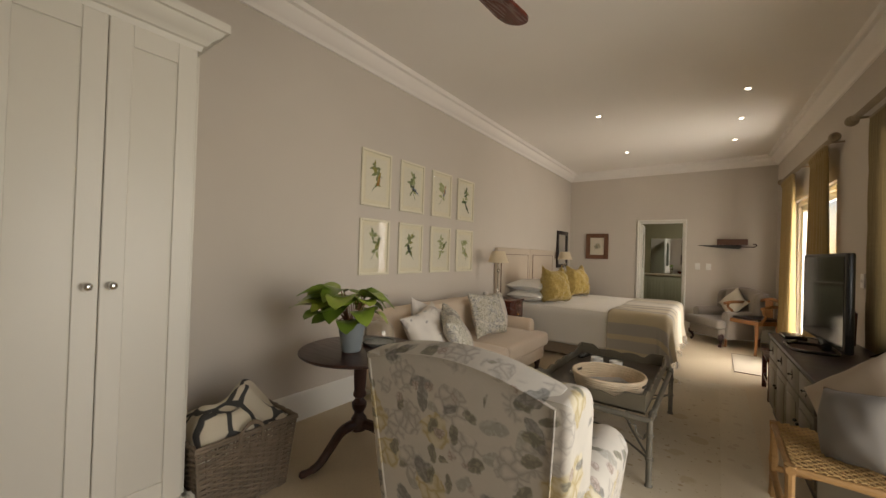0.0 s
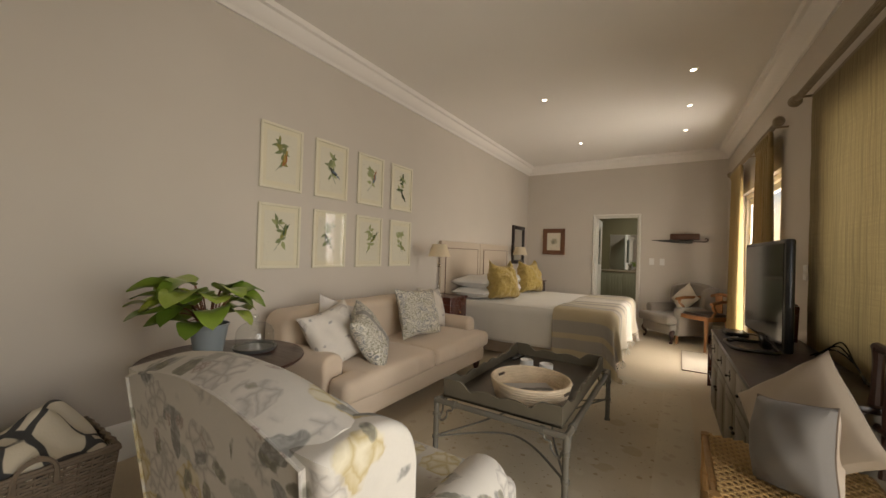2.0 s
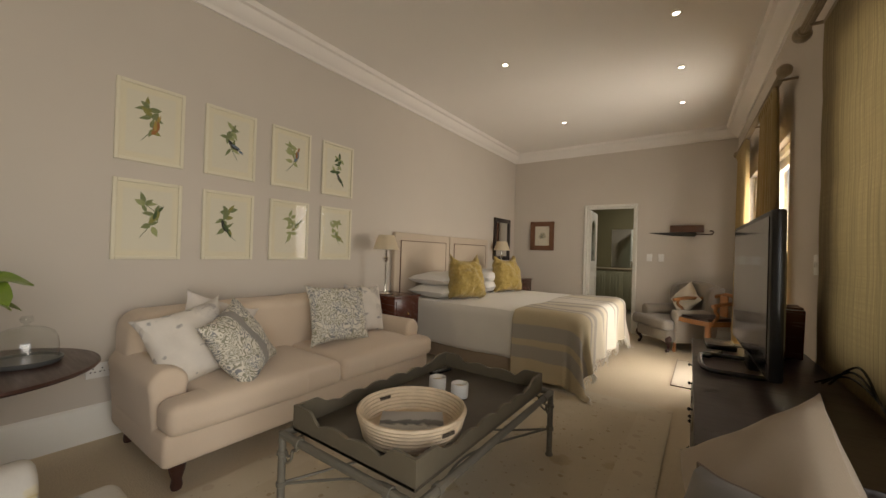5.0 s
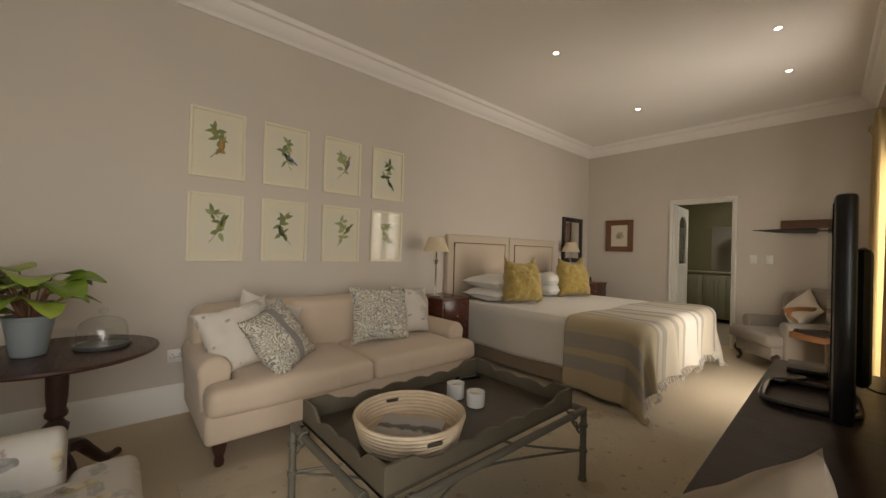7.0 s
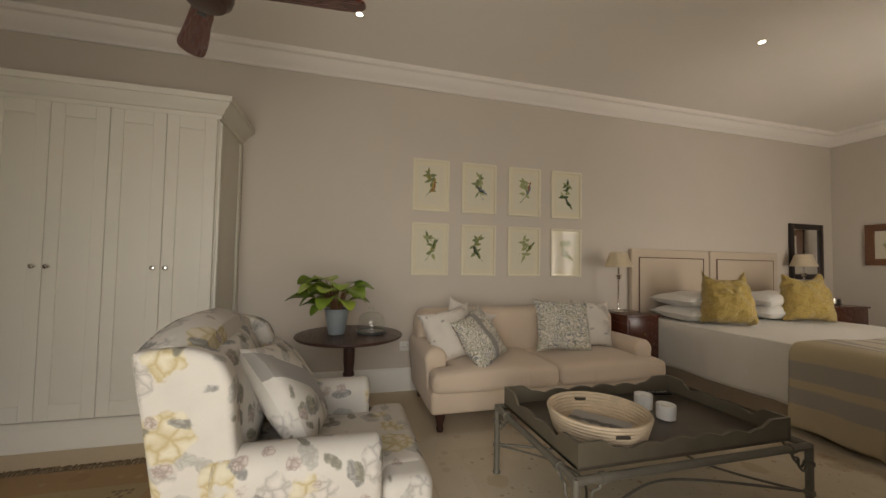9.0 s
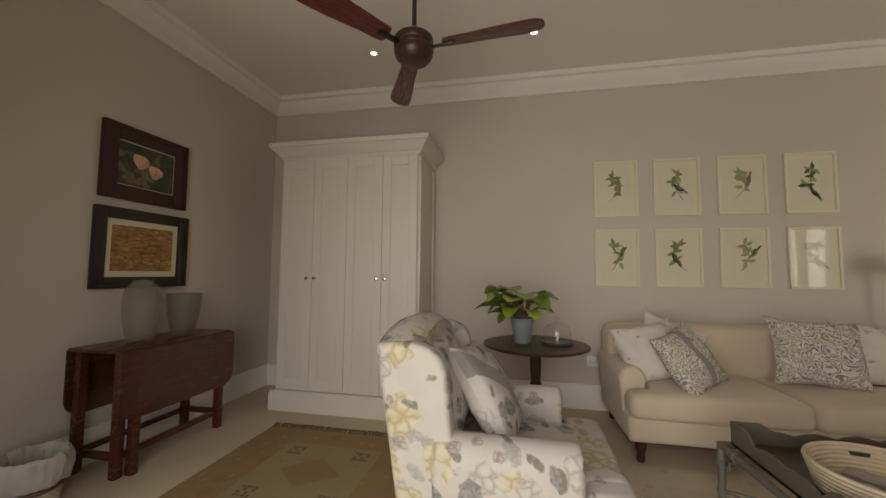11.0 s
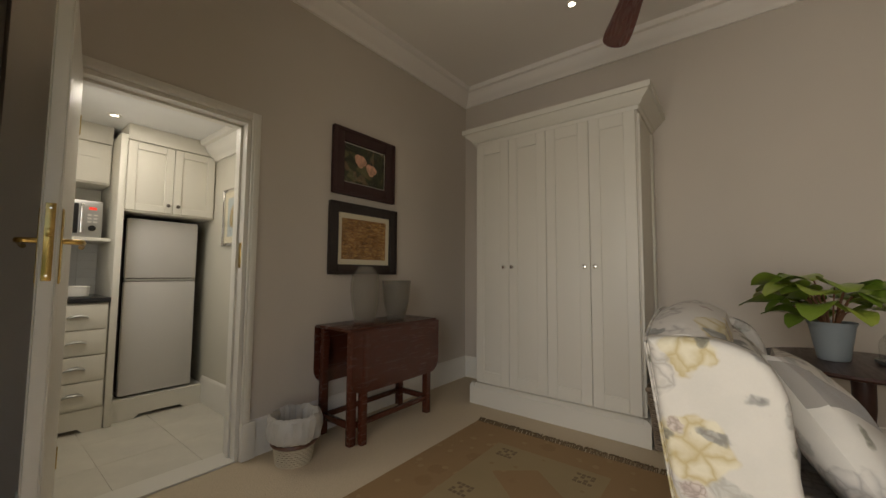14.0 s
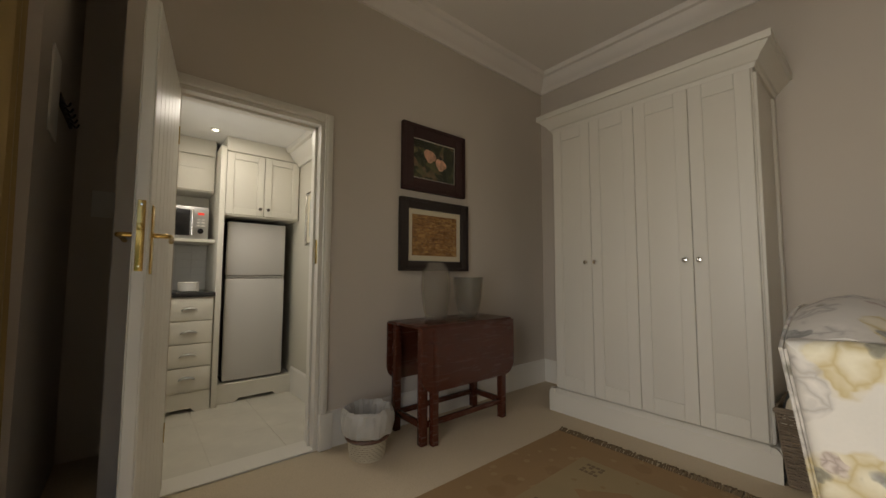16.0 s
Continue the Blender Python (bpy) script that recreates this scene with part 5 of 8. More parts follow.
def bed():
    b = thing("bed", "double bed with cream bedspread and taupe base", "bed", pose(BX0, BY0, 0))
    L, W = BX1 - BX0, BY1 - BY0
    part("base", new_box((0, 0.02, 0.04), (L - 0.02, W - 0.02, 0.34), 0.015), M_VALANCE, b, "taupe upholstered bed base")
    for x in (0.1, L - 0.12):
        for y in (0.12, W - 0.12):
            part("leg", lathe(bmesh.new(), [(0.03, 0), (0.03, 0.05)], (x, y, 0)), M_DARKWOOD, b)
    part("mattress", new_box((0.01, 0.015, 0.34), (L - 0.015, W - 0.015, BZ - 0.02), 0.05, 3), M_LINEN, b)
    bm = bmesh.new()
    # bedspread: a draped sheet over top, both sides and foot
    rnd = random.Random(3)
    def drape(u, v):
        # u along the length, v across from near side hem to far side hem
        hang, r = 0.47, 0.07
        span = W + 2 * hang
        s = v * span - hang
        x = u * (L + hang)
        zx = 0.0
        px = x
        if x > L:
            zx = x - L
            px = L + 0.022 + 0.02 * math.sin(s * 9) * min(1, zx * 4)
        if s < 0:
            dy, dz = -0.02 - (0.014 * math.sin(x * 8 + 1) + 0.012 * noise.noise(Vector((x * 9, s * 1.5, 4)))) * min(1, -s * 4), -s
            y = dy
        elif s > W:
            dz = s - W
            y = W + 0.02 + 0.018 * math.sin(x * 8 + 2) * min(1, dz * 3)
        else:
            y, dz = s, 0.0
        z = BZ + 0.008 * noise.noise(Vector((x * 3, s * 3, 0)))
        d = max(dz, zx) if not (dz > 0 and zx > 0) else max(dz, zx)
        if dz > 0 and zx > 0:
            k = min(dz, zx)
            px -= 0.10 * k
            y += (0.18 if s < 0 else -0.18) * 0.0
            return (px, y, z - d + 0.02 * math.sin(20 * k))
        return (px, y, z - d)
    grid_surface(bm, 60, 70, drape)
    bmesh.ops.smooth_vert(bm, verts=bm.verts[:], factor=0.5, use_axis_x=True, use_axis_y=True, use_axis_z=True)
    sp = part("bedspread", bm, M_SPREAD, b, "cream woven bedspread")
    sp.modifiers.new("thick", 'SOLIDIFY').thickness = 0.006
    return b


bed()


def throw():
    bm = bmesh.new()
    W = BY1 - BY0
    x0, x1 = -1.16, BX1
    # runs along y across the bed, spilling over the near side and the foot
    hang, over_x, far_y, r = 0.57, 0.44, 0.42, 0.10

    def bend(o):
        """Arc length o past an edge: how far out and how far down the cloth lies."""
        q = r * math.pi / 2
        if o < q:
            return r * math.sin(o / r) - r, r * (1 - math.cos(o / r))
        return 0.0, r + o - q

    def f(u, v):
        s = -hang + v * (W + hang + far_y)
        x = x0 + u * (x1 - x0 + over_x)
        over, side, far = max(0.0, x - x1 + r), max(0.0, r - s), max(0.0, s - W + r)
        sd = max(side, far)
        sy = -1 if side > 0 else 1
        rho = math.hypot(over, sd)
        cx, cy = min(x, x1 - r), BY0 + min(max(s, r), W - r)
        z0 = BZ + 0.018 + 0.007 * math.sin(6 * s + 4 * u) + 0.006 * noise.noise(Vector((x * 5, s * 5, 1)))
        if rho <= 0:
            return (cx, cy, z0)
        ca, sa = over / rho, sd / rho
        out, drop = bend(rho)
        out += r + 0.065
        fold = min(1.0, max(0.0, drop - 0.06) * 2.2)
        out += fold * ((0.026 * math.sin(11 * s + 1) + 0.014 * math.sin(23 * s)) * ca + (0.016 * math.sin(10 * x + 2) + 0.010 * math.sin(21 * x)) * sa + 0.02 * drop)
        out += 0.10 * drop * (2 * ca * sa) ** 1.5 + fold * 0.055 * math.sin(9 * math.atan2(sd, over)) * (2 * ca * sa)
        zz = z0 - drop
        if zz < 0.03:
            out += (0.03 - zz) * 0.45
            zz = 0.03 + 0.012 * math.sin(25 * x + 18 * s)
        return (cx + out * ca, cy + sy * out * sa, zz)
    nu, nv = 60, 110
    grid_surface(bm, nu, nv, f)
    uv = bm.loops.layers.uv.new("UVMap")
    bm.verts.ensure_lookup_table()
    idx = {v: i for i, v in enumerate(bm.verts)}
    for fc in bm.faces:
        for lp in fc.loops:
            i = idx[lp.vert]
            lp[uv].uv = ((i % (nv + 1)) / nv, (i // (nv + 1)) / nu)
    t = thing("throw", "fringed wool throw with cream, mustard and grey stripes across the bed", "throw")
    bmesh.ops.smooth_vert(bm, verts=bm.verts[:], factor=0.5, use_axis_x=True, use_axis_y=True, use_axis_z=True)
    ob = part("cloth", bm, throw_material(), t)
    ob.modifiers.new("thick", 'SOLIDIFY').thickness = 0.007
    fr = bmesh.new()
    rnd = random.Random(5)
    for k in range(120):
        v = k / 119
        p = Vector(f(1.0, v))
        tube(fr, [p, p + Vector((rnd.uniform(0, 0.03), rnd.uniform(-0.015, 0.015), -0.03)), p + Vector((rnd.uniform(0, 0.03), rnd.uniform(-0.02, 0.02), -rnd.uniform(0.05, 0.075)))], 0.0035, 4)
    for v in fr.verts:
        v.co.z = max(0.006, v.co.z)
    fo = part("fringe", fr, M_SPREAD, t, "cream twisted fringe")
    fo["kind"] = "stuff"


throw()

for y in (5.815, 6.955):
    hb = thing("headboard", "oatmeal upholstered headboard with a stitched border", "headboard", pose(WX + 0.004, y, 0), "twin headboards")
    w, h = 0.562, 1.425
    part("panel", soften(new_box((0, -w, 0.05), (0.055, w, h), 0.014, 3), 0.001, 5), M_HEAD, hb)
    bm = new_box((0.05, -w + 0.10, 0.5), (0.068, w - 0.10, h - 0.10), 0.012, 3)
    part("inner_panel", bm, M_HEAD, hb)
    line = [(0.062, -w + 0.097, 0.5), (0.062, -w + 0.097, h - 0.097), (0.062, w - 0.097, h - 0.097), (0.062, w - 0.097, 0.5)]
    part("piping", tube(bmesh.new(), line, 0.006, 6), M_BROWN, hb, "dark brown cord piping")


def bed_pillow(y, z, seed, x=-2.32):
    bm = soften(pillow(0.84, 0.52, 0.19, seed, 0.07), 0.012, 6, seed)
    m = Matrix.Translation((x - 0.25, y, z + 0.075)) @ Matrix.Rotation(radians(90), 4, 'Z') @ Matrix.Rotation(radians(90), 4, 'X')
    ob = thing("bed_pillow", "plump white cotton bed pillow", "pillow", m, "bed pillows")
    part("pillowcase", bm, M_LINEN, ob)


for y, s in ((5.86, 21), (6.93, 31)):
    bed_pillow(y, BZ + 0.01, s)
    bed_pillow(y + 0.03, BZ + 0.145, s + 1, -2.34)
def stuffed_cushion(at, turn, seed):
    """A fat gathered cushion sagging on its base, with two soft ears at the top."""
    w, h, t = 0.47, 0.50, 0.34
    m = Matrix.Translation(at) @ Matrix.Rotation(radians(turn), 4, 'Z') @ Matrix.Rotation(radians(-12), 4, 'X')
    bm = pillow(w, h, t, seed, 0.10, 40)
    bm.normal_update()
    for v in bm.verts:
        a, z = 2 * v.co.x / w, v.co.z / h
        v.co.x *= 1.10 - 0.26 * z ** 1.5
        v.co.z += 0.05 * max(0, z - 0.55) * (abs(a) ** 3 * 3 - 0.6)
        v.co.y *= 1.12 - 0.3 * z
        if v.co.z < 0.05:
            v.co.z = 0.02 + v.co.z * 0.6
    bm.normal_update()
    soften(bm, 0.018, 15, seed)
    bm.normal_update()
    soften(bm, 0.010, 34, seed + 3)
    ob = thing("scatter_cushion", "mustard gathered velvet cushion propped on the bed", "cushion", m, "mustard cushions")
    part("cover", bm, M_MUSTARD, ob)


stuffed_cushion((-1.93, 5.80, BZ - 0.005), 66, 41)
stuffed_cushion((-1.97, 6.98, BZ - 0.005), 70, 42)


# ---- bedside tables and lamps ----
def bedside(y0, y1, h, x1, label):
    t = thing("bedside_table", label, "bedside table", pose(WX + 0.03, y0, 0), "bedside tables")
    w, d = y1 - y0, x1 - WX - 0.03
    part("top", new_box((0, 0, h - 0.025), (d, w, h), 0.006), M_REDWOOD, t)
    part("body", new_box((0.01, 0.015, 0.10), (d - 0.015, w - 0.015, h - 0.025), 0.004), M_REDWOOD, t)
    for k in range(2):
        z0 = 0.14 + k * (h - 0.18) / 2
        dr = part("drawer", new_box((d - 0.016, 0.035, z0), (d - 0.006, w - 0.035, z0 + (h - 0.2) / 2), 0.003), M_REDWOOD, t)
        part("knob", lathe(bmesh.new(), [(0.006, 0), (0.012, 0.012), (0.004, 0.022)], seg=12), M_BRASS, dr, "brass knob", m=Matrix.Translation((d - 0.006, w / 2, z0 + (h - 0.2) / 4)) @ Matrix.Rotation(radians(90), 4, 'Y'))
    for x in (0.03, d - 0.035):
        for y in (0.035, w - 0.035):
            part("foot", new_box((x - 0.02, y - 0.02, 0), (x + 0.02, y + 0.02, 0.1), 0.004), M_REDWOOD, t)


bedside(4.80, 5.21, 0.74, -2.17, "dark red mahogany bedside table beside the sofa")
bedside(7.66, 8.32, 0.79, -2.14, "dark mahogany bedside table under the mirror")
M_SHADE, sn, sl, sb = shader("cream parchment shade", 0.8)
sb.inputs["Base Color"].default_value = (0.80, 0.70, 0.52, 1)
_t, _m = sn.new("ShaderNodeBsdfTranslucent"), sn.new("ShaderNodeMixShader")
_t.inputs["Color"].default_value = (0.80, 0.68, 0.48, 1)
_m.inputs[0].default_value = 0.4
sl.new(sb.outputs[0], _m.inputs[1])
sl.new(_t.outputs[0], _m.inputs[2])
sl.new(_m.outputs[0], sn["Material Output"].inputs[0])
for x, y, z in ((-2.43, 4.92, 0.74), (-2.47, 7.74, 0.79)):
    lp = thing("table_lamp", "nickel column table lamp with a cream shade", "lamp", pose(x, y, z), "bedside lamps")
    part("base", lathe(bmesh.new(), [(0.055, 0), (0.058, 0.008), (0.05, 0.016), (0.02, 0.024), (0.014, 0.03)], seg=24), M_CHROME, lp)
    part("column", lathe(bmesh.new(), [(0.012, 0.02), (0.010, 0.05), (0.010, 0.34), (0.014, 0.35)], seg=16), M_CHROME, lp)
    part("crown", lathe(bmesh.new(), [(0.014, 0.345), (0.03, 0.36), (0.022, 0.37), (0.036, 0.385), (0.018, 0.395), (0.012, 0.40), (0.010, 0.47)], seg=8), M_CHROME, lp, "leaf-shaped nickel crown")
    part("shade", lathe(bmesh.new(), [(0.135, 0.475), (0.137, 0.475), (0.085, 0.625), (0.083, 0.625)], seg=36, cap=False), M_SHADE, lp, "tapered cream lampshade")
tk = thing("alarm_clock", "small silver clock on the bedside table", "clock", pose(-2.30, 7.98, 0.79))
part("case", soften(new_box((-0.04, -0.07, 0.0), (0.04, 0.07, 0.10), 0.02, 3), 0.001, 4), M_CHROME, tk)
part("dial", lathe(bmesh.new(), [(0.035, 0), (0.035, 0.003)], seg=20), M_BLACK, tk, "dark clock dial", m=Matrix.Translation((0.039, 0, 0.05)) @ Matrix.Rotation(radians(90), 4, 'Y'))

# ---- mirror and far picture ----
MIRROR, _n, _l, _b = shader("mirror", 0.02, 1.0)
_b.inputs["Base Color"].default_value = (0.85, 0.86, 0.85, 1)


def framed(name, label, category, m, w, h, border, depth, frame_mat, inner, mount=0.0, mount_mat=None, glass=True):
    """A frame in the local xz plane, facing -y."""
    t = thing(name, label, category, m)
    bm = bmesh.new()
    for lo, hi in (((-w / 2, -h / 2), (-w / 2 + border, h / 2)), ((w / 2 - border, -h / 2), (w / 2, h / 2)), ((-w / 2 + border, -h / 2), (w / 2 - border, -h / 2 + border)), ((-w / 2 + border, h / 2 - border), (w / 2 - border, h / 2))):
        box(bm, (lo[0], -depth, lo[1]), (hi[0], 0, hi[1]), 0.005)
    e = border * 0.7
    for lo, hi in (((-w / 2, -h / 2), (-w / 2 + e * 0.4, h / 2)), ((w / 2 - e * 0.4, -h / 2), (w / 2, h / 2)), ((-w / 2, -h / 2), (w / 2, -h / 2 + e * 0.4)), ((-w / 2, h / 2 - e * 0.4), (w / 2, h / 2))):
        box(bm, (lo[0], -depth - 0.006, lo[1]), (hi[0], -depth + 0.001, hi[1]), 0.003)
    part("frame", bm, frame_mat, t)
    iw, ih = w / 2 - border, h / 2 - border
    if mount:
        part("mount", new_box((-iw, -0.010, -ih), (iw, -0.006, ih)), mount_mat, t)
        iw, ih = iw - mount, ih - mount
    part("picture", new_box((-iw, -0.0125, -ih), (iw, -0.0105 if mount else -0.006, ih)), inner, t)
    if glass:
        g = part("glass_pane", new_box((-w / 2 + border, -0.02, -h / 2 + border), (w / 2 - border, -0.018, h / 2 - border)), PICGLASS, t)
        g.visible_shadow = False
    return t


mt = thing("wall_mirror", "dark wooden framed wall mirror", "mirror", Matrix.Translation((WX + 0.003, 8.10, 1.465)) @ Matrix.Rotation(radians(90), 4, 'Z'))
bm = bmesh.new()
for lo, hi in (((-0.31, -0.37), (-0.24, 0.37)), ((0.24, -0.37), (0.31, 0.37)), ((-0.24, -0.37), (0.24, -0.30)), ((-0.24, 0.30), (0.24, 0.37))):
    box(bm, (lo[0], -0.035, lo[1]), (hi[0], 0, hi[1]), 0.008)
part("frame", bm, M_BLACKWOOD, mt)
part("glass", new_box((-0.24, -0.014, -0.30), (0.24, -0.01, 0.30)), MIRROR, mt, "silvered mirror glass")


def sketch_material(name, paper, inks, scale, seed):
    m, n, l, b = shader(name, 0.7)
    v = coords(n, l)
    col = None
    tc = n.new("ShaderNodeTexCoord")
    sp = n.new("ShaderNodeVectorMath")
    sp.operation = 'LENGTH'
    l.new(tc.outputs["Object"], sp.inputs[0])
    fall = ramp(n, l, sp.outputs["Value"], [(0.02, (1, 1, 1)), (0.16, (0, 0, 0))])
    base = paper
    for k, (c, th) in enumerate(inks):
        mp = n.new("ShaderNodeMapping")
        mp.inputs["Location"].default_value = (seed + k * 2.3, k, seed)
        l.new(v, mp.inputs[0])
        g = noise_tex(n, l, mp.outputs[0], scale * (1 + 0.4 * k), 5, 0.65, 1.2)
        mu = n.new("ShaderNodeMath")
        mu.operation = 'MULTIPLY'
        l.new(g, mu.inputs[0])
        l.new(fall, mu.inputs[1])
        base = mix(n, l, ramp(n, l, mu.outputs[0], [(th, (0, 0, 0)), (th + 0.06, (1, 1, 1))]), base, c)
    l.new(base, b.inputs["Base Color"])
    return m


framed("wooden_picture", "small sketch in a wide brown wooden frame", "picture", pose(-2.10, NY - 0.003, 1.555), 0.44, 0.52, 0.085, 0.03, wood("mid-brown frame wood", (0.20, 0.088, 0.042), 0.4), sketch_material("sketch", (0.66, 0.62, 0.52), [((0.38, 0.36, 0.25), 0.34), ((0.25, 0.23, 0.18), 0.42)], 22, 2.0))

# ---- television and its cabinet ----
def cabinet():
    a = math.degrees(math.atan2(0.044, 1.595))
    c = thing("tv_cabinet", "dark painted low chest with drawers and doors under the television", "cabinet", pose(0.345, 3.33, 0, 0, 0, a))
    d, w, h = 0.50, 1.62, 0.70
    part("top", new_box((-0.02, -0.02, h - 0.03), (d + 0.01, w + 0.02, h), 0.008), wood("near-black polished top", (0.028, 0.014, 0.011), 0.28), c, "polished dark wooden top")
    M_CAB = plain("worn olive-grey paint", (0.15, 0.125, 0.085), 0.5, 0, 50, 0.25, 0.2, 0.002, 5)
    part("body", new_box((0.0, 0.0, 0.08), (d, w, h - 0.03), 0.004), M_CAB, c)
    part("plinth", new_box((0.02, 0.02, 0), (d - 0.02, w - 0.02, 0.08)), M_BLACKWOOD, c)
    n = 4
    for k in range(n):
        y0, y1 = 0.02 + (w - 0.04) * k / n + 0.006, 0.02 + (w - 0.04) * (k + 1) / n - 0.006
        dr = part("drawer", new_box((-0.012, y0, 0.50), (0.002, y1, 0.655), 0.004), M_CAB, c)
        star = [((0.034 if j % 2 == 0 else 0.010) * math.cos(math.pi * j / 6), (0.034 if j % 2 == 0 else 0.010) * math.sin(math.pi * j / 6)) for j in range(12)]
        bm = lathe(prism(bmesh.new(), star, 0.0, 0.003, 2), [(0.005, 0.002), (0.004, 0.014), (0.010, 0.018), (0.003, 0.025)], seg=8)
        part("pull", bm, M_BLACK, dr, "black star-shaped pull", m=Matrix.Translation((-0.012, (y0 + y1) / 2, 0.58)) @ Matrix.Rotation(radians(-90), 4, 'Y'))
        do = part("door", new_box((-0.012, y0, 0.10), (0.002, y1, 0.49), 0.004), M_CAB, c)
        part("panel", new_box((-0.018, y0 + 0.05, 0.15), (-0.011, y1 - 0.05, 0.44), 0.006), M_CAB, do)
        part("knob", lathe(bmesh.new(), [(0.006, 0), (0.011, 0.012), (0.003, 0.02)], seg=10), M_BLACK, do, "small black knob", m=Matrix.Translation((-0.012, y1 - 0.03 if k % 2 == 0 else y0 + 0.03, 0.33)) @ Matrix.Rotation(radians(-90), 4, 'Y'))


cabinet()
SCREEN, _n, _l, _b = shader("dark glossy screen", 0.08)
_b.inputs["Base Color"].default_value = (0.012, 0.013, 0.015, 1)
tv = thing("television", "black flat-screen television on a looped stand", "television", pose(0.505, 4.31, 0.70, 0, 0, math.degrees(math.atan2(0.05, 0.95))))
part("casing", new_box((0.0, -0.49, 0.075), (0.045, 0.49, 0.70), 0.012), M_BLACK, tv)
part("screen", new_box((-0.003, -0.465, 0.10), (0.001, 0.465, 0.675)), SCREEN, tv, "dark reflective screen")
part("rear_housing", new_box((0.045, -0.30, 0.14), (0.085, 0.30, 0.56), 0.02), M_BLACK, tv)
part("neck", new_box((0.0, -0.06, 0.01), (0.05, 0.06, 0.12), 0.01), M_BLACK, tv)
ring = [(-0.05 + 0.125 * math.copysign(abs(math.cos(t)) ** 0.45, math.cos(t)), 0.18 * math.copysign(abs(math.sin(t)) ** 0.45, math.sin(t)), 0.012) for t in [2 * math.pi * k / 40 for k in range(40)]]
bm = tube(bmesh.new(), ring, 0.011, 8, True)
part("stand_ring", bm, M_BLACK, tv, "glossy black looped stand")
pl1 = thing("media_player", "flat black media player on the cabinet", "media player", pose(0.42, 4.78, 0.70, 0, 0, 4))
part("case", new_box((-0.07, -0.10, 0), (0.07, 0.10, 0.03), 0.006), M_BLACK, pl1)
part("cable", tube(bmesh.new(), smooth_path([(0.07, 0, 0.015), (0.12, -0.05, 0.02), (0.2, -0.2, 0.01), (0.3, -0.1, 0.012)], 6), 0.004, 5), M_BLACK, pl1)
rc = thing("remote_control", "black remote control on the cabinet", "remote", pose(0.38, 4.52, 0.70, 0, 0, 70))
part("body", new_box((-0.09, -0.022, 0), (0.09, 0.022, 0.018), 0.006), M_BLACK, rc)
cb = bmesh.new()
for k in range(3):
    tube(cb, smooth_path([(0.72 + 0.02 * k, 4.2, 0.72), (0.77, 4.0 - 0.05 * k, 0.80 + 0.03 * k), (0.81, 3.85, 0.76), (0.80, 3.7 - 0.04 * k, 0.706)], 8), 0.004, 5)
solo("tv_cables", cb, M_BLACK, "loose black cables behind the television", "cable")
bf = thing("leaning_folders", "row of dark red-brown books leaning behind the television", "books", pose(0.655, 4.83, 0.70))
for k in range(4):
    part("book", new_box((0, -0.02, 0), (0.11, 0.015, 0.27 - 0.01 * (k % 2)), 0.003), M_REDWOOD if k % 2 else M_BROWN, bf, m=Matrix.Translation((0, 0.05 - 0.05 * k, 0.006)) @ Matrix.Rotation(radians(8), 4, 'X'))

# small stool past the cabinet
st = thing("wooden_stool", "small dark red wooden stool beside the chest", "stool", pose(0.50, 5.52, 0))
part("seat", new_box((-0.20, -0.30, 0.375), (0.20, 0.30, 0.41), 0.006), M_REDWOOD, st)
for x in (-0.17, 0.17):
    for y in (-0.27, 0.27):
        part("leg", new_box((x - 0.02, y - 0.02, 0), (x + 0.02, y + 0.02, 0.375), 0.003), M_REDWOOD, st)
    part("stretcher", new_box((x - 0.012, -0.25, 0.12), (x + 0.012, 0.25, 0.15), 0.003), M_REDWOOD, st)

# ---- rattan chair with a large cushion ----
M_CANE = wood("honey rattan", (0.36, 0.20, 0.07), 0.4)
M_CANE2 = plain("woven cane", (0.46, 0.30, 0.12), 0.55, 0, 60, 0.2, 0.3)
M_CANED = wood("dark rattan", (0.06, 0.025, 0.015), 0.4)


def bamboo(bm, a, b, r, joints=3):
    a, b = Vector(a), Vector(b)
    pts, rs = [], []
    for k in range(joints * 4 + 1):
        t = k / (joints * 4)
        pts.append(a.lerp(b, t))
        rs.append(r * (1.18 if k % 4 == 0 else 0.96))
    return tube(bm, pts, rs, 9)


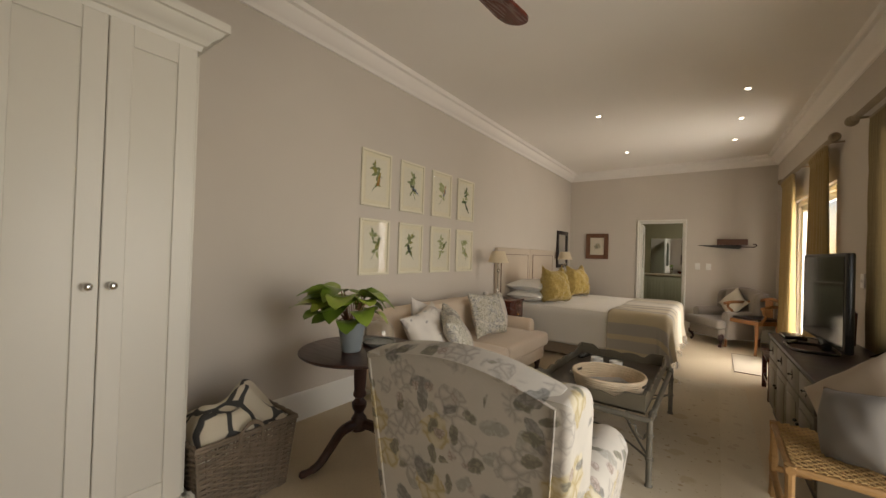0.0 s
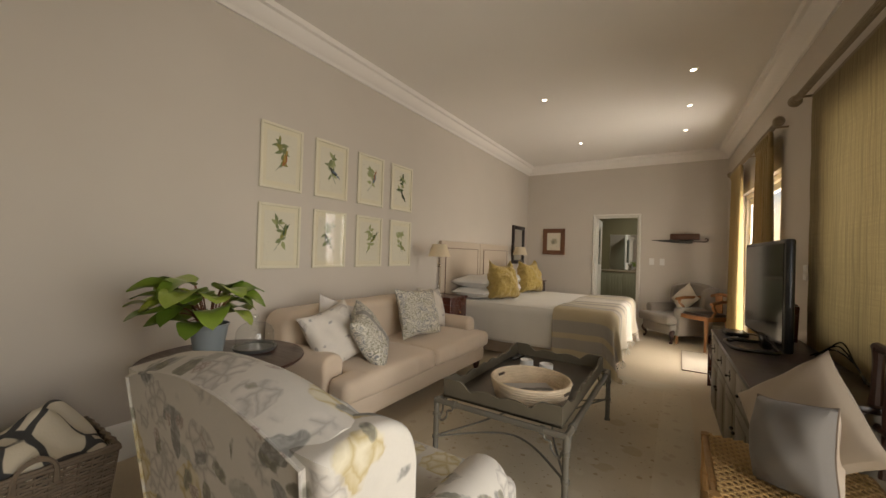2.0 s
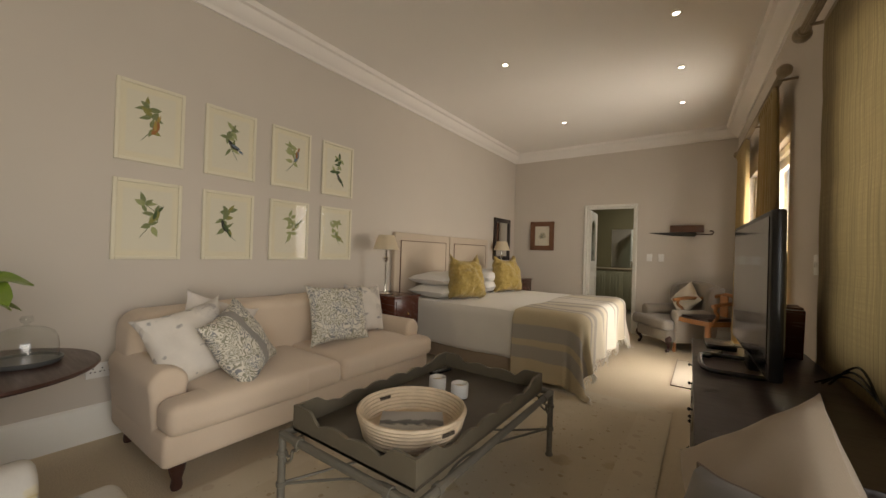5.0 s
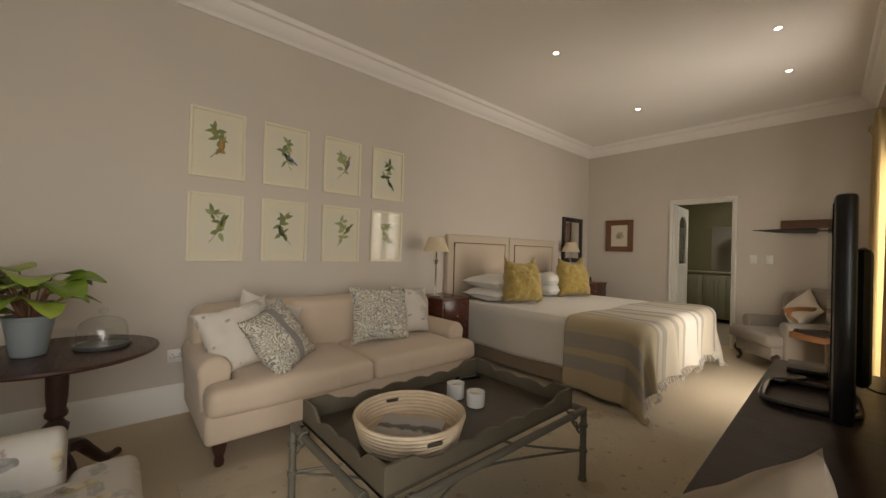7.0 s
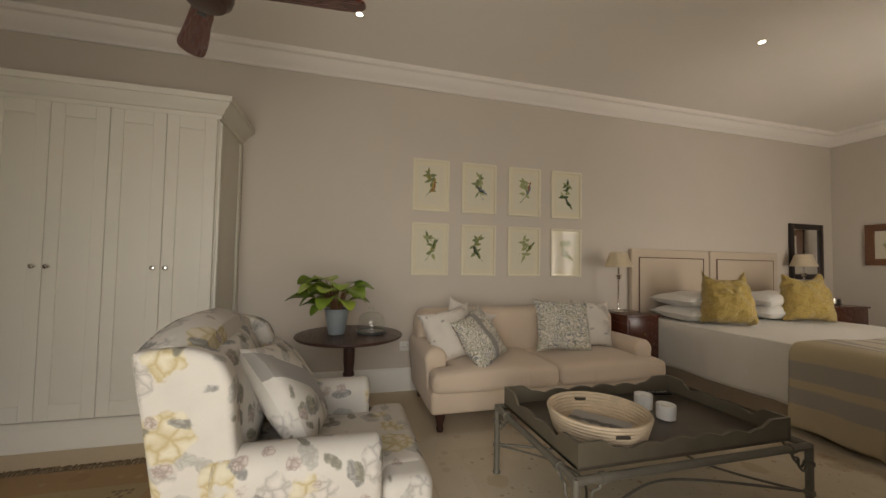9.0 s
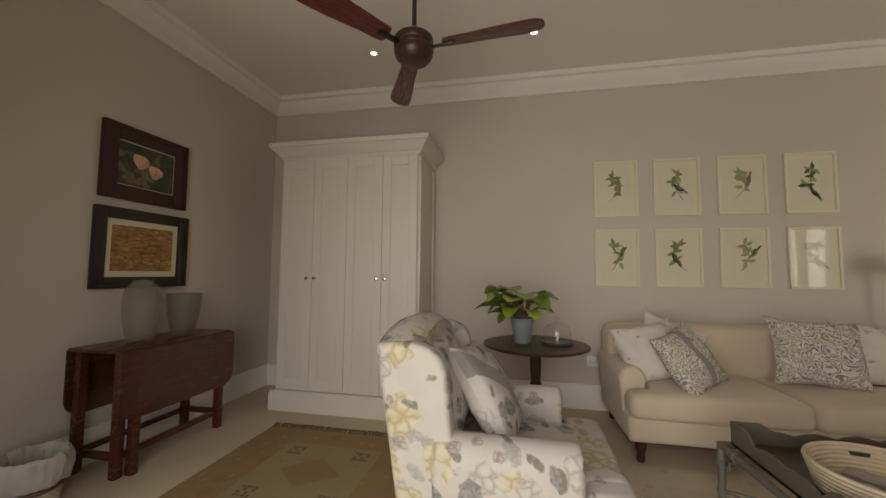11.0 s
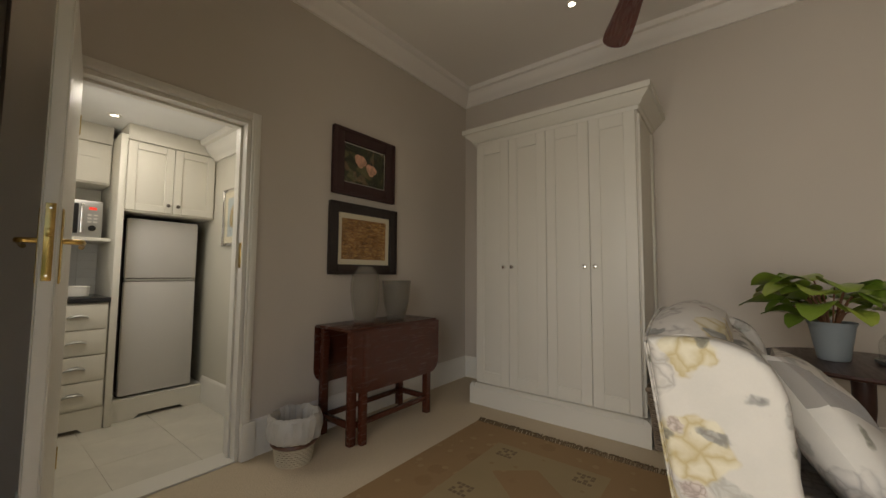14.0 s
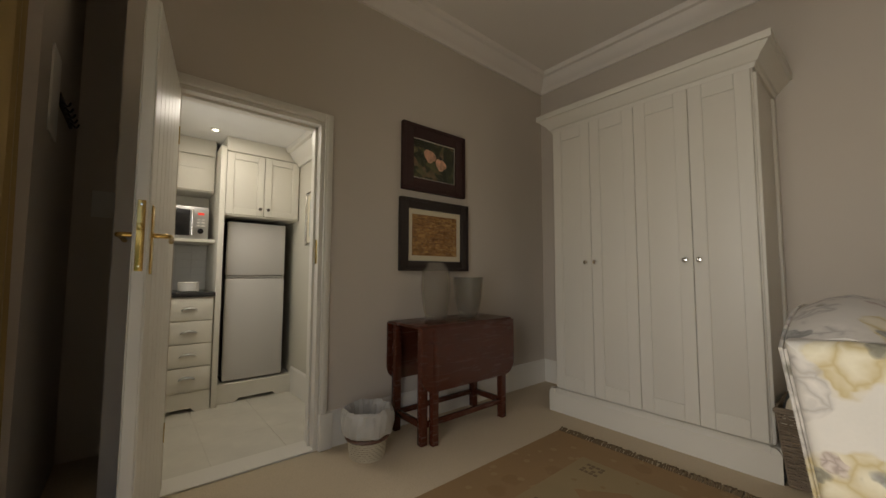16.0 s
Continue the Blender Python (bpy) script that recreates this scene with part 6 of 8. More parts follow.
def rattan_chair():
    c = thing("rattan_chair", "low bamboo chair with a woven cane seat", "chair", pose(0.155, 2.80, 0))
    d, w, h = 0.56, 0.60, 0.42
    for x in (0.02, d):
        for y in (0.02, w - 0.02):
            top = h if x < 0.1 else 0.93
            bm = bamboo(bmesh.new(), (x, y, 0), (x + (0.03 if top > 0.5 else 0), y, top), 0.019, 4 if top > 0.5 else 2)
            part("leg", bm, M_CANED if top > 0.5 else M_CANE, c)
    for a, b in (((0.02, 0.0, h - 0.02), (0.02, w, h - 0.02)), ((d, 0, h - 0.02), (d, w, h - 0.02)), ((0, 0.02, h - 0.02), (d, 0.02, h - 0.02)), ((0, w - 0.02, h - 0.02), (d, w - 0.02, h - 0.02)), ((0.02, 0.02, 0.13), (0.02, w - 0.02, 0.13)), ((0.02, w - 0.02, 0.16), (d, w - 0.02, 0.16))):
        part("rail", bamboo(bmesh.new(), a, b, 0.016, 2), M_CANE, c)
    part("back_rail", bamboo(bmesh.new(), (d + 0.03, 0.0, 0.93), (d + 0.03, w, 0.93), 0.018, 3), M_CANED, c)
    part("back_rail", bamboo(bmesh.new(), (d + 0.018, 0.0, 0.62), (d + 0.018, w, 0.62), 0.016, 3), M_CANED, c)
    for k in range(1, 5):
        part("back_spindle", bamboo(bmesh.new(), (d + 0.015, w * k / 5, 0.44), (d + 0.03, w * k / 5, 0.93), 0.012, 2), M_CANED, c)
    wv = bmesh.new()
    n = 26
    for k in range(n):
        t = (k + 0.5) / n
        for ax in (0, 1):
            pts = []
            for j in range(n + 1):
                s = j / n
                up = 0.0035 * (1 if (j + k + ax) % 2 else -1)
                pts.append((0.03 + (d - 0.04) * (s if ax == 0 else t), 0.02 + (w - 0.04) * (t if ax == 0 else s), h + up))
            tube(wv, pts, 0.0042, 4)
    ob = part("woven_seat", wv, M_CANE2, c, "woven honey cane seat")
    ob["kind"] = "stuff"
    part("seat_board", new_box((0.03, 0.02, h - 0.014), (d - 0.005, w - 0.02, h - 0.006)), M_CANE, c)


rattan_chair()


def centred(c, lean, turn, roll, h):
    """Where a cushion's lower edge lies when its middle is at c."""
    r = Matrix.Rotation(radians(turn), 4, 'Z') @ Matrix.Rotation(radians(-lean), 4, 'X') @ Matrix.Rotation(radians(roll), 4, 'Y')
    return Vector(c) - r @ Vector((0, 0, h / 2))


M_SLATE = cloth("slate linen", (0.18, 0.163, 0.143))
GREYFACE = ("grey_front", M_SLATE, "grey linen front", [], lambda a, b: True)
cushion("beige linen cushion standing on its corner on the rattan chair", 0.43, 0.43, 0.15, M_BEIGE, centred((0.46, 3.12, 0.645), 20, -56, 45, 0.43), 20, -56, 52, 45, "chair cushions", ears=0.06)
cushion("grey and cream linen cushion tipped on the rattan chair", 0.29, 0.33, 0.20, M_BEIGE, centred((0.42, 3.01, 0.585), 14, -52, -12, 0.33), 14, -52, 51, -12, "chair cushions", GREYFACE, ears=0.06)

# ---- far corner: grey wing chair, side table, umbrella ----
wing_chair("grey_wing_armchair", "grey upholstered wing armchair with cabriole legs", M_GREYCLOTH, pose(0.34, 8.39, 0, 0, 0, 130) @ Matrix.Scale(0.9, 4), None, 0.40, M_DARKWOOD, True)
cushion("cream and grey cushion on the grey armchair", 0.40, 0.40, 0.14, M_CREAMCL, centred((0.13, 8.17, 0.66), 24, -50, 38, 0.40), 24, -50, 55, 38, "armchair cushion")


def elbow_chair():
    """Faces -x: a curved arm rail on shaped supports over a dark seat."""
    t = thing("elbow_chair", "honey-coloured low wooden chair with curved arms", "chair", pose(0.38, 7.76, 0, 0, 0, 42) @ Matrix.Scale(1.14, 4))
    rim = [(-0.20, -0.235), (-0.24, 0.0), (-0.20, 0.235), (0.12, 0.21), (0.20, 0.12), (0.20, -0.12), (0.12, -0.21)]
    pts = [(p.x, p.y) for p in smooth_path([Vector((*p, 0)) for p in rim + rim[:1]], 4)][:-1]
    part("seat_frame", prism(bmesh.new(), pts, 0.37, 0.42, 2), M_ORANGE, t)
    pad = prism(bmesh.new(), [(a * 0.9, b * 0.9) for a, b in pts], 0.42, 0.445, 2)
    bmesh.ops.bevel(pad, geom=[e for e in pad.edges if min(v.co.z for v in e.verts) > 0.44], offset=0.015, segments=2, affect='EDGES')
    part("seat", pad, M_BLACKWOOD, t, "dark seat pad")
    rail = smooth_path([(-0.19, -0.27, 0.585), (-0.05, -0.265, 0.61), (0.13, -0.22, 0.615), (0.23, -0.1, 0.66), (0.24, 0.0, 0.68), (0.23, 0.1, 0.66), (0.13, 0.22, 0.615), (-0.05, 0.265, 0.61), (-0.19, 0.27, 0.585)], 5)
    part("arm_rail", tube(bmesh.new(), rail, 0.021, 8), M_ORANGE, t)
    for sy in (-1, 1):
        part("arm_support", tube(bmesh.new(), smooth_path([(-0.15, sy * 0.23, 0.41), (-0.10, sy * 0.235, 0.48), (-0.15, sy * 0.255, 0.54), (-0.13, sy * 0.262, 0.60)], 5), 0.016, 8), M_ORANGE, t)
        part("back_post", tube(bmesh.new(), [(0.16, sy * 0.15, 0.40), (0.19, sy * 0.16, 0.63)], 0.015, 8), M_ORANGE, t)
        part("leg", tube(bmesh.new(), smooth_path([(-0.19, sy * 0.21, 0.38), (-0.20, sy * 0.215, 0.2), (-0.215, sy * 0.22, 0.0)], 4), [0.024, 0.023, 0.022, 0.02, 0.018, 0.017, 0.016, 0.016, 0.018], 8), M_ORANGE, t)
        part("leg", tube(bmesh.new(), [(0.15, sy * 0.15, 0.38), (0.20, sy * 0.17, 0.0)], [0.022, 0.016], 8), M_ORANGE, t)
    part("back_splat", new_box((0.19, -0.05, 0.41), (0.205, 0.05, 0.665), 0.004), M_ORANGE, t)


elbow_chair()
bk = thing("wall_bracket", "brown wooden block shelf on the wall", "shelf", pose(0.11, NY, 1.60))
part("block", new_box((-0.21, -0.10, 0.01), (0.21, -0.004, 0.11), 0.006), M_BROWN, bk)
for x in (-0.12, 0.12):
    part("peg", tube(bmesh.new(), [(x, -0.004, 0.0), (x, -0.13, -0.012)], 0.01, 8), M_BROWN, bk)
um = thing("umbrella", "furled dark umbrella resting on wall pegs", "umbrella", pose(0.03, NY - 0.09, 1.575))
part("canopy", tube(bmesh.new(), [(-0.40, 0, 0.02), (-0.34, 0, 0.018), (-0.2, 0, 0.01), (0.0, 0, 0.004), (0.18, 0, 0.002), (0.20, 0, 0.002)], [0.003, 0.008, 0.02, 0.03, 0.034, 0.02], 10), plain("charcoal nylon", (0.045, 0.045, 0.04), 0.6), um)
part("handle", tube(bmesh.new(), smooth_path([(0.19, 0, 0.002), (0.30, 0, 0.0), (0.37, 0, 0.0), (0.40, 0, 0.025), (0.385, 0, 0.05), (0.355, 0, 0.045)], 5), 0.009, 8), M_DARKWOOD, um, "hooked dark wooden handle")


def switch_plate(m, n, label="white wall switch plate", name="light_switch", w=0.075, h=0.115, dots=False):
    s = thing(name, label, "switch", m)
    part("plate", new_box((-w / 2, -0.009, -h / 2), (w / 2, 0, h / 2), 0.003), M_CER, s)
    for k in range(n):
        x = (k - (n - 1) / 2) * w / (n + 0.5)
        if dots:
            for dx, dz in ((0, 0.012), (-0.01, -0.008), (0.01, -0.008)):
                part("hole", new_box((x + dx - 0.003, -0.0102, dz - 0.003), (x + dx + 0.003, -0.0088, dz + 0.003)), M_BLACK, s)
        else:
            part("rocker", new_box((x - 0.009, -0.013, -0.014), (x + 0.009, -0.008, 0.014), 0.002), M_CER, s)
    return s


switch_plate(pose(-0.37, NY - 0.001, 1.22), 1)
switch_plate(pose(-0.21, NY - 0.001, 1.22), 1, "white thermostat plate with a dark button", "thermostat")
WROT = Matrix.Rotation(radians(90), 4, 'Z')
switch_plate(Matrix.Translation((WX + 0.001, 2.72, 0.42)) @ WROT, 3, "white triple socket plate above the skirting", "wall_socket", 0.15, 0.09, True)
EROT = EM.to_3x3().to_4x4() @ Matrix.Rotation(radians(0), 4, 'Z')
switch_plate(Matrix.Translation(east(4.98, 0.001, 1.20)) @ EROT, 2)

# dark framed picture past the curtain
framed("narrow_picture", "narrow dark framed picture beside the curtain", "picture", Matrix.Translation(east(7.85, 0.003, 1.45)) @ EROT, 0.30, 0.62, 0.03, 0.02, M_BLACKWOOD, sketch_material("dim picture", (0.25, 0.18, 0.09), [((0.12, 0.08, 0.04), 0.3)], 8, 5.0))


# ---- curtains, poles and blind ----
def curtain(y0, y1, z0, z1, d, seed, label, folds=9, gather=0.75):
    """Hangs between two y positions, in pleats, gathered narrower at the top."""
    n, rows = folds * 10, 16
    rnd = random.Random(seed)
    ph = [rnd.uniform(-0.6, 0.6) for _ in range(folds + 2)]
    bm = bmesh.new()
    mid = (y0 + y1) / 2
    def f(u, v):
        t = v
        y = y0 + (y1 - y0) * u
        y = mid + (y - mid) * (gather + (1 - gather) * t)
        k = u * folds
        amp = 0.022 + 0.022 * t
        o = amp * math.sin(2 * math.pi * k + ph[int(k)] * 0.4) + 0.012 * t * math.sin(2.3 * k + seed)
        return east(y + 0.01 * math.sin(4 * t + k), d + o, z1 + (z0 - z1) * t)
    grid_surface(bm, n, rows, f)
    c = thing("curtain", label, "curtain", None, "curtains")
    ob = part("cloth", bm, M_CURTAIN, c)
    ob.modifiers.new("thick", 'SOLIDIFY').thickness = 0.004
    hd = bmesh.new()
    for k in range(folds):
        y = mid + (y0 + (y1 - y0) * (k + 0.5) / folds - mid) * gather
        p = east(y, d + 0.01, z1 - 0.05)
        tube(hd, [p + Vector((0, 0, 0.055)), p + Vector((-0.014, 0, 0.0)), p + Vector((-0.004, 0, -0.09))], [0.012, 0.017, 0.005], 6)
    part("pinch_pleats", hd, M_CURTAIN, c)
    return c


def pole(y0, y1, z, d, label):
    p = thing("curtain_pole", label, "curtain pole", None, "curtain poles")
    M_POLE = M_POLEWOOD
    bm = bmesh.new()
    a, b = east(y0, d, z), east(y1, d, z)
    n = 14
    r0 = 0.022
    ax = (b - a).normalized()
    s1, s2 = ax.orthogonal().normalized(), None
    s2 = ax.cross(s1)
    prof = [(r0 * (1 + 0.1 * math.cos(k * math.pi)), 2 * math.pi * k / (2 * n)) for k in range(2 * n)]
    ra = [bm.verts.new(a + (s1 * math.cos(t) + s2 * math.sin(t)) * r) for r, t in prof]
    rb = [bm.verts.new(b + (s1 * math.cos(t) + s2 * math.sin(t)) * r) for r, t in prof]
    for k in range(2 * n):
        bm.faces.new((ra[k], ra[(k + 1) % (2 * n)], rb[(k + 1) % (2 * n)], rb[k]))
    bm.faces.new(ra[::-1])
    bm.faces.new(rb)
    part("reeded_rod", bm, M_POLE, p)
    for e, s in ((a, -1), (b, 1)):
        q = Matrix.Translation(e) @ ax.to_track_quat('Z', 'Y').to_matrix().to_4x4() @ Matrix.Scale(s, 4, (0, 0, 1))
        part("finial", lathe(bmesh.new(), [(0.024, -0.005), (0.03, 0.0), (0.03, 0.012), (0.022, 0.018), (0.035, 0.03), (0.044, 0.05), (0.042, 0.07), (0.03, 0.085), (0.004, 0.092)], seg=18), M_POLE, p, "turned wooden finial", m=q)
    for t in (0.02, 0.5, 0.98):
        c = a.lerp(b, t)
        part("bracket", tube(bmesh.new(), [c + Vector((0.0, 0, -0.024)), c + Vector((d, LEAN_E * d, -0.024))], 0.009, 8), M_POLE, p)
    return p


M_POLEWOOD = wood("pale limed wood", (0.34, 0.26, 0.16), 0.5)
pole(7.72, 5.45, 2.50, 0.09, "pale reeded wooden curtain pole with finials")
curtain(6.92, 7.64, 0.015, 2.475, 0.09, 2, "mustard pleated curtain drawn aside from the glass door", 8, 0.86)
curtain(5.50, 6.24, 0.015, 2.475, 0.09, 3, "mustard pleated curtain hanging beside the glass door", 8, 0.72)
pole(4.86, 0.05, 2.50, 0.10, "pale reeded wooden pole above the blind")
curtain(-0.20, 0.10, 0.015, 2.475, 0.215, 4, "mustard pleated curtain drawn to the end of the pole", 4, 0.9)


def blind_material():
    m, n, l, b = shader("woven straw blind", 0.85)
    v = coords(n, l, (1, 1, 1))
    st = noise_tex(n, l, coords(n, l, (90, 90, 1.2)), 1.0, 3)
    sl2 = noise_tex(n, l, coords(n, l, (2, 2, 160)), 1.0, 2)
    c = (0.30, 0.225, 0.105)
    col = ramp(n, l, st, [(0.35, dark(c, 0.55)), (0.5, c), (0.7, dark(c, 1.25))])
    col = mix(n, l, sl2, dark(c, 0.7), col)
    l.new(col, b.inputs["Base Color"])
    bump(n, l, b, st, 0.5, 0.004)
    tr = n.new("ShaderNodeBsdfTranslucent")
    l.new(col, tr.inputs["Color"])
    mx = n.new("ShaderNodeMixShader")
    mx.inputs[0].default_value = 0.2
    l.new(b.outputs[0], mx.inputs[1])
    l.new(tr.outputs[0], mx.inputs[2])
    l.new(mx.outputs[0], n["Material Output"].inputs[0])
    return m


BLIND = blind_material()
bd = thing("woven_blind", "drawn woven straw roman blind over the window", "blind")
folds_z = [2.46, 2.05, 1.62, 1.17, 0.72, 0.60]
for za, zb in zip(folds_z, folds_z[1:]):
    bm = bmesh.new()
    def f(u, v):
        y = 4.74 - 1.66 * u
        z = za + (zb - za) * v
        return east(y, 0.05 + 0.004 * math.sin(math.pi * v), z)
    grid_surface(bm, 10, 6, f)
    part("panel", bm, BLIND, bd)
part("head_board", tube(bmesh.new(), [east(4.74, 0.04, 2.465), east(3.08, 0.04, 2.465)], 0.016, 6), M_POLEWOOD, bd)


# ---- gateleg table, vases, bin ----
def gateleg():
    t = thing("gateleg_table", "dark red mahogany drop-leaf table against the wall", "table", pose(-1.26, -0.40, 0))
    W, D, h = 0.43, 0.19, 0.735
    part("tabletop", new_box((-W, -D, h - 0.02), (W, D, h), 0.005), M_REDWOOD, t)
    part("apron", box(new_box((-W + 0.06, -D + 0.03, h - 0.11), (W - 0.06, -D + 0.05, h - 0.02)), (-W + 0.06, D - 0.05, h - 0.11), (W - 0.06, D - 0.03, h - 0.02)), M_REDWOOD, t)
    for y in (D + 0.003, -D - 0.023):
        out = [(-W, h - 0.012), (W, h - 0.012)]
        for k in range(7):
            a = radians(90 * k / 6)
            out.append((W - 0.10 + 0.10 * math.cos(a), h - 0.31 - 0.10 * math.sin(a)))
        for k in range(7):
            a = radians(90 + 90 * k / 6)
            out.append((-W + 0.10 + 0.10 * math.cos(a), h - 0.31 - 0.10 * math.sin(a)))
        bm = prism(bmesh.new(), out, y, y + 0.02, 1)
        part("drop_leaf", bm, M_REDWOOD, t, "rounded hanging table leaf")
    for x in (-W + 0.07, W - 0.05):
        for y in (-D + 0.04, D - 0.04):
            part("leg", new_box((x - 0.024, y - 0.024, 0), (x + 0.024, y + 0.024, h - 0.02), 0.004), M_REDWOOD, t)
        part("foot_rail", new_box((x - 0.014, -D + 0.04, 0.10), (x + 0.014, D - 0.04, 0.14), 0.003), M_REDWOOD, t)
    part("gate_leg", new_box((W - 0.13, D - 0.02, 0), (W - 0.085, D + 0.025, h - 0.03), 0.004), M_REDWOOD, t)
    for y in (-D + 0.04, D - 0.04):
        part("stretcher", new_box((-W + 0.07, y - 0.012, 0.10), (W - 0.05, y + 0.012, 0.135), 0.003), M_REDWOOD, t)


gateleg()


def vase_material(name, c, clear):
    """Thick smoky glass: part see-through, part milky, with a gloss."""
    m, n, l, b = shader(name, 0.15)
    v = coords(n, l)
    l.new(mix(n, l, noise_tex(n, l, v, 12, 3), dark(c, 0.85), c), b.inputs["Base Color"])
    tr, mx = n.new("ShaderNodeBsdfTransparent"), n.new("ShaderNodeMixShader")
    tr.inputs["Color"].default_value = (0.93, 0.92, 0.895, 1)
    mx.inputs[0].default_value = clear
    l.new(b.outputs[0], mx.inputs[1])
    l.new(tr.outputs[0], mx.inputs[2])
    l.new(mx.outputs[0], n["Material Output"].inputs[0])
    return m


M_V1 = vase_material("hobnail smoky glass", (0.52, 0.48, 0.42), 0.84)
M_V2 = vase_material("frosted grey glass", (0.28, 0.265, 0.225), 0.72)
v1 = thing("hobnail_vase", "tall grey hobnail glass vase on the drop-leaf table", "vase", pose(-1.12, -0.42, 0.735))
prof = [(0.055, 0), (0.068, 0.005), (0.085, 0.06), (0.098, 0.14), (0.105, 0.22), (0.104, 0.29), (0.093, 0.345), (0.07, 0.385), (0.056, 0.40), (0.056, 0.405), (0.048, 0.405), (0.05, 0.39), (0.085, 0.33), (0.09, 0.2), (0.07, 0.04), (0.001, 0.02)]
part("body", lathe(bmesh.new(), prof, seg=36, cap=False), M_V1, v1)
hb = bmesh.new()
outer = prof[1:8]
for i in range(20):
    z = 0.02 + 0.335 * i / 19
    r = next((a[0] + (b[0] - a[0]) * (z - a[1]) / (b[1] - a[1]) for a, b in zip(outer, outer[1:]) if a[1] <= z <= b[1]), 0.08)
    for k in range(30):
        a = 2 * math.pi * (k + 0.5 * (i % 2)) / 30
        d = Vector((math.cos(a), math.sin(a), 0))
        c = d * (r + 0.0035) + Vector((0, 0, z))
        s = Vector((-d.y, d.x, 0)) * 0.0062
        u = Vector((0, 0, 0.0062))
        base = [hb.verts.new(d * (r - 0.001) + Vector((0, 0, z)) + q) for q in (s, u, -s, -u)]
        tip = hb.verts.new(c)
        for j in range(4):
            hb.faces.new((base[j], base[(j + 1) % 4], tip))
ob = part("hobnails", hb, M_V1, v1, "raised glass hobnails")
ob["kind"] = "stuff"
v2 = thing("glass_vase", "wide frosted grey glass vase on the drop-leaf table", "vase", pose(-1.42, -0.40, 0.735))
part("body", lathe(bmesh.new(), [(0.05, 0), (0.06, 0.004), (0.085, 0.06), (0.10, 0.14), (0.11, 0.24), (0.113, 0.295), (0.106, 0.297), (0.10, 0.23), (0.09, 0.13), (0.07, 0.05), (0.001, 0.02)], seg=36, cap=False), M_V2, v2)
part("rim", tube(bmesh.new(), [(0.11 * math.cos(a), 0.11 * math.sin(a), 0.297) for a in [2 * math.pi * k / 36 for k in range(36)]], 0.004, 6, True), M_V2, v2)

M_BINW = plain("pale woven bin", (0.58, 0.50, 0.36), 0.7, 0, 90, 0.35, 0.3)
bn = thing("waste_bin", "small white and brown woven bin with a plastic liner", "bin", pose(-0.56, -0.36, 0))
wv = bmesh.new()
for r in range(16):
    z = 0.006 + 0.0125 * r
    rad = 0.095 + 0.028 * z / 0.2
    tube(wv, [((rad + 0.002 * (1 if (k + r) % 2 else -1)) * math.cos(2 * math.pi * k / 48), (rad + 0.002 * (1 if (k + r) % 2 else -1)) * math.sin(2 * math.pi * k / 48), z) for k in range(48)], 0.0066, 5, True)
ob = part("weave", wv, M_BINW, bn)
ob["kind"] = "stuff"
part("brown_band", tube(bmesh.new(), [(0.119 * math.cos(2 * math.pi * k / 40), 0.119 * math.sin(2 * math.pi * k / 40), 0.118) for k in range(40)], 0.012, 6, True), M_BROWN, bn, "brown woven band")
bag = bmesh.new()
def liner(u, v):
    a = 2 * math.pi * u
    r = [0.133, 0.147, 0.152, 0.152, 0.146, 0.130, 0.112, 0.10][min(7, int(v * 7.999))]
    z = [0.135, 0.15, 0.185, 0.225, 0.262, 0.278, 0.25, 0.12][min(7, int(v * 7.999))]
    w = 0.005 * math.sin(9 * a + 9 * v) + 0.004 * math.sin(23 * a - 6 * v)
    return ((r + w) * math.cos(a), (r + w) * math.sin(a), z + 0.004 * math.sin(7 * a + 1))
grid_surface(bag, 64, 7, liner)
M_BAG = plain("white plastic liner", (0.46, 0.44, 0.40), 0.3, 0, 40, 0.12, 0.3, 0.01, 6)
part("liner", bag, M_BAG, bn, "crumpled white plastic liner")
part("base", lathe(bmesh.new(), [(0.1, 0.0), (0.1, 0.012)], seg=24), M_BINW, bn)


def rose_material():
    m, n, l, b = shader("rose painting", 0.5)
    v = coords(n, l)
    vo = n.new("ShaderNodeTexVoronoi")
    vo.inputs["Scale"].default_value = 22
    l.new(v, vo.inputs["Vector"])
    sp = n.new("ShaderNodeSeparateColor")
    l.new(vo.outputs["Color"], sp.inputs[0])
    col = ramp(n, l, sp.outputs[0], [(0.0, (0.02, 0.025, 0.015)), (0.5, (0.06, 0.085, 0.035)), (0.75, (0.22, 0.22, 0.09)), (1.0, (0.34, 0.22, 0.12))])
    l.new(mix(n, l, noise_tex(n, l, v, 40, 4), col, (0.02, 0.02, 0.015)), b.inputs["Base Color"])
    return m


fp = framed("rose_picture", "rose still-life picture in a dark maroon frame", "picture", pose(-1.235, SY + 0.003, 1.935, 0, 0, 180), 0.62, 0.51, 0.10, 0.03, wood("maroon frame", (0.045, 0.014, 0.012), 0.4), rose_material(), 0.008, M_CER)
M_ROSE = plain("rose petal paint", (0.80, 0.47, 0.33), 0.6, 0, 45, 0.5, 0.2, 0.003, 30)
for x, z, r in ((0.058, -0.015, 0.062), (-0.052, 0.035, 0.066)):
    bm = bmesh.new()
    for k in range(14):
        a, q = k * 2.4, r * (1 - k / 16)
        c = Vector((x + 0.45 * q * math.cos(a), -0.014 - 0.0002 * k, z + 0.45 * q * math.sin(a)))
        vs = [bm.verts.new(c + Vector((0.55 * q * math.cos(t), 0, 0.5 * q * math.sin(t)))) for t in [2 * math.pi * j / 12 for j in range(12)]]
        bm.faces.new(vs)
    part("rose", bm, M_ROSE, fp, "pink painted rose", smooth=False)


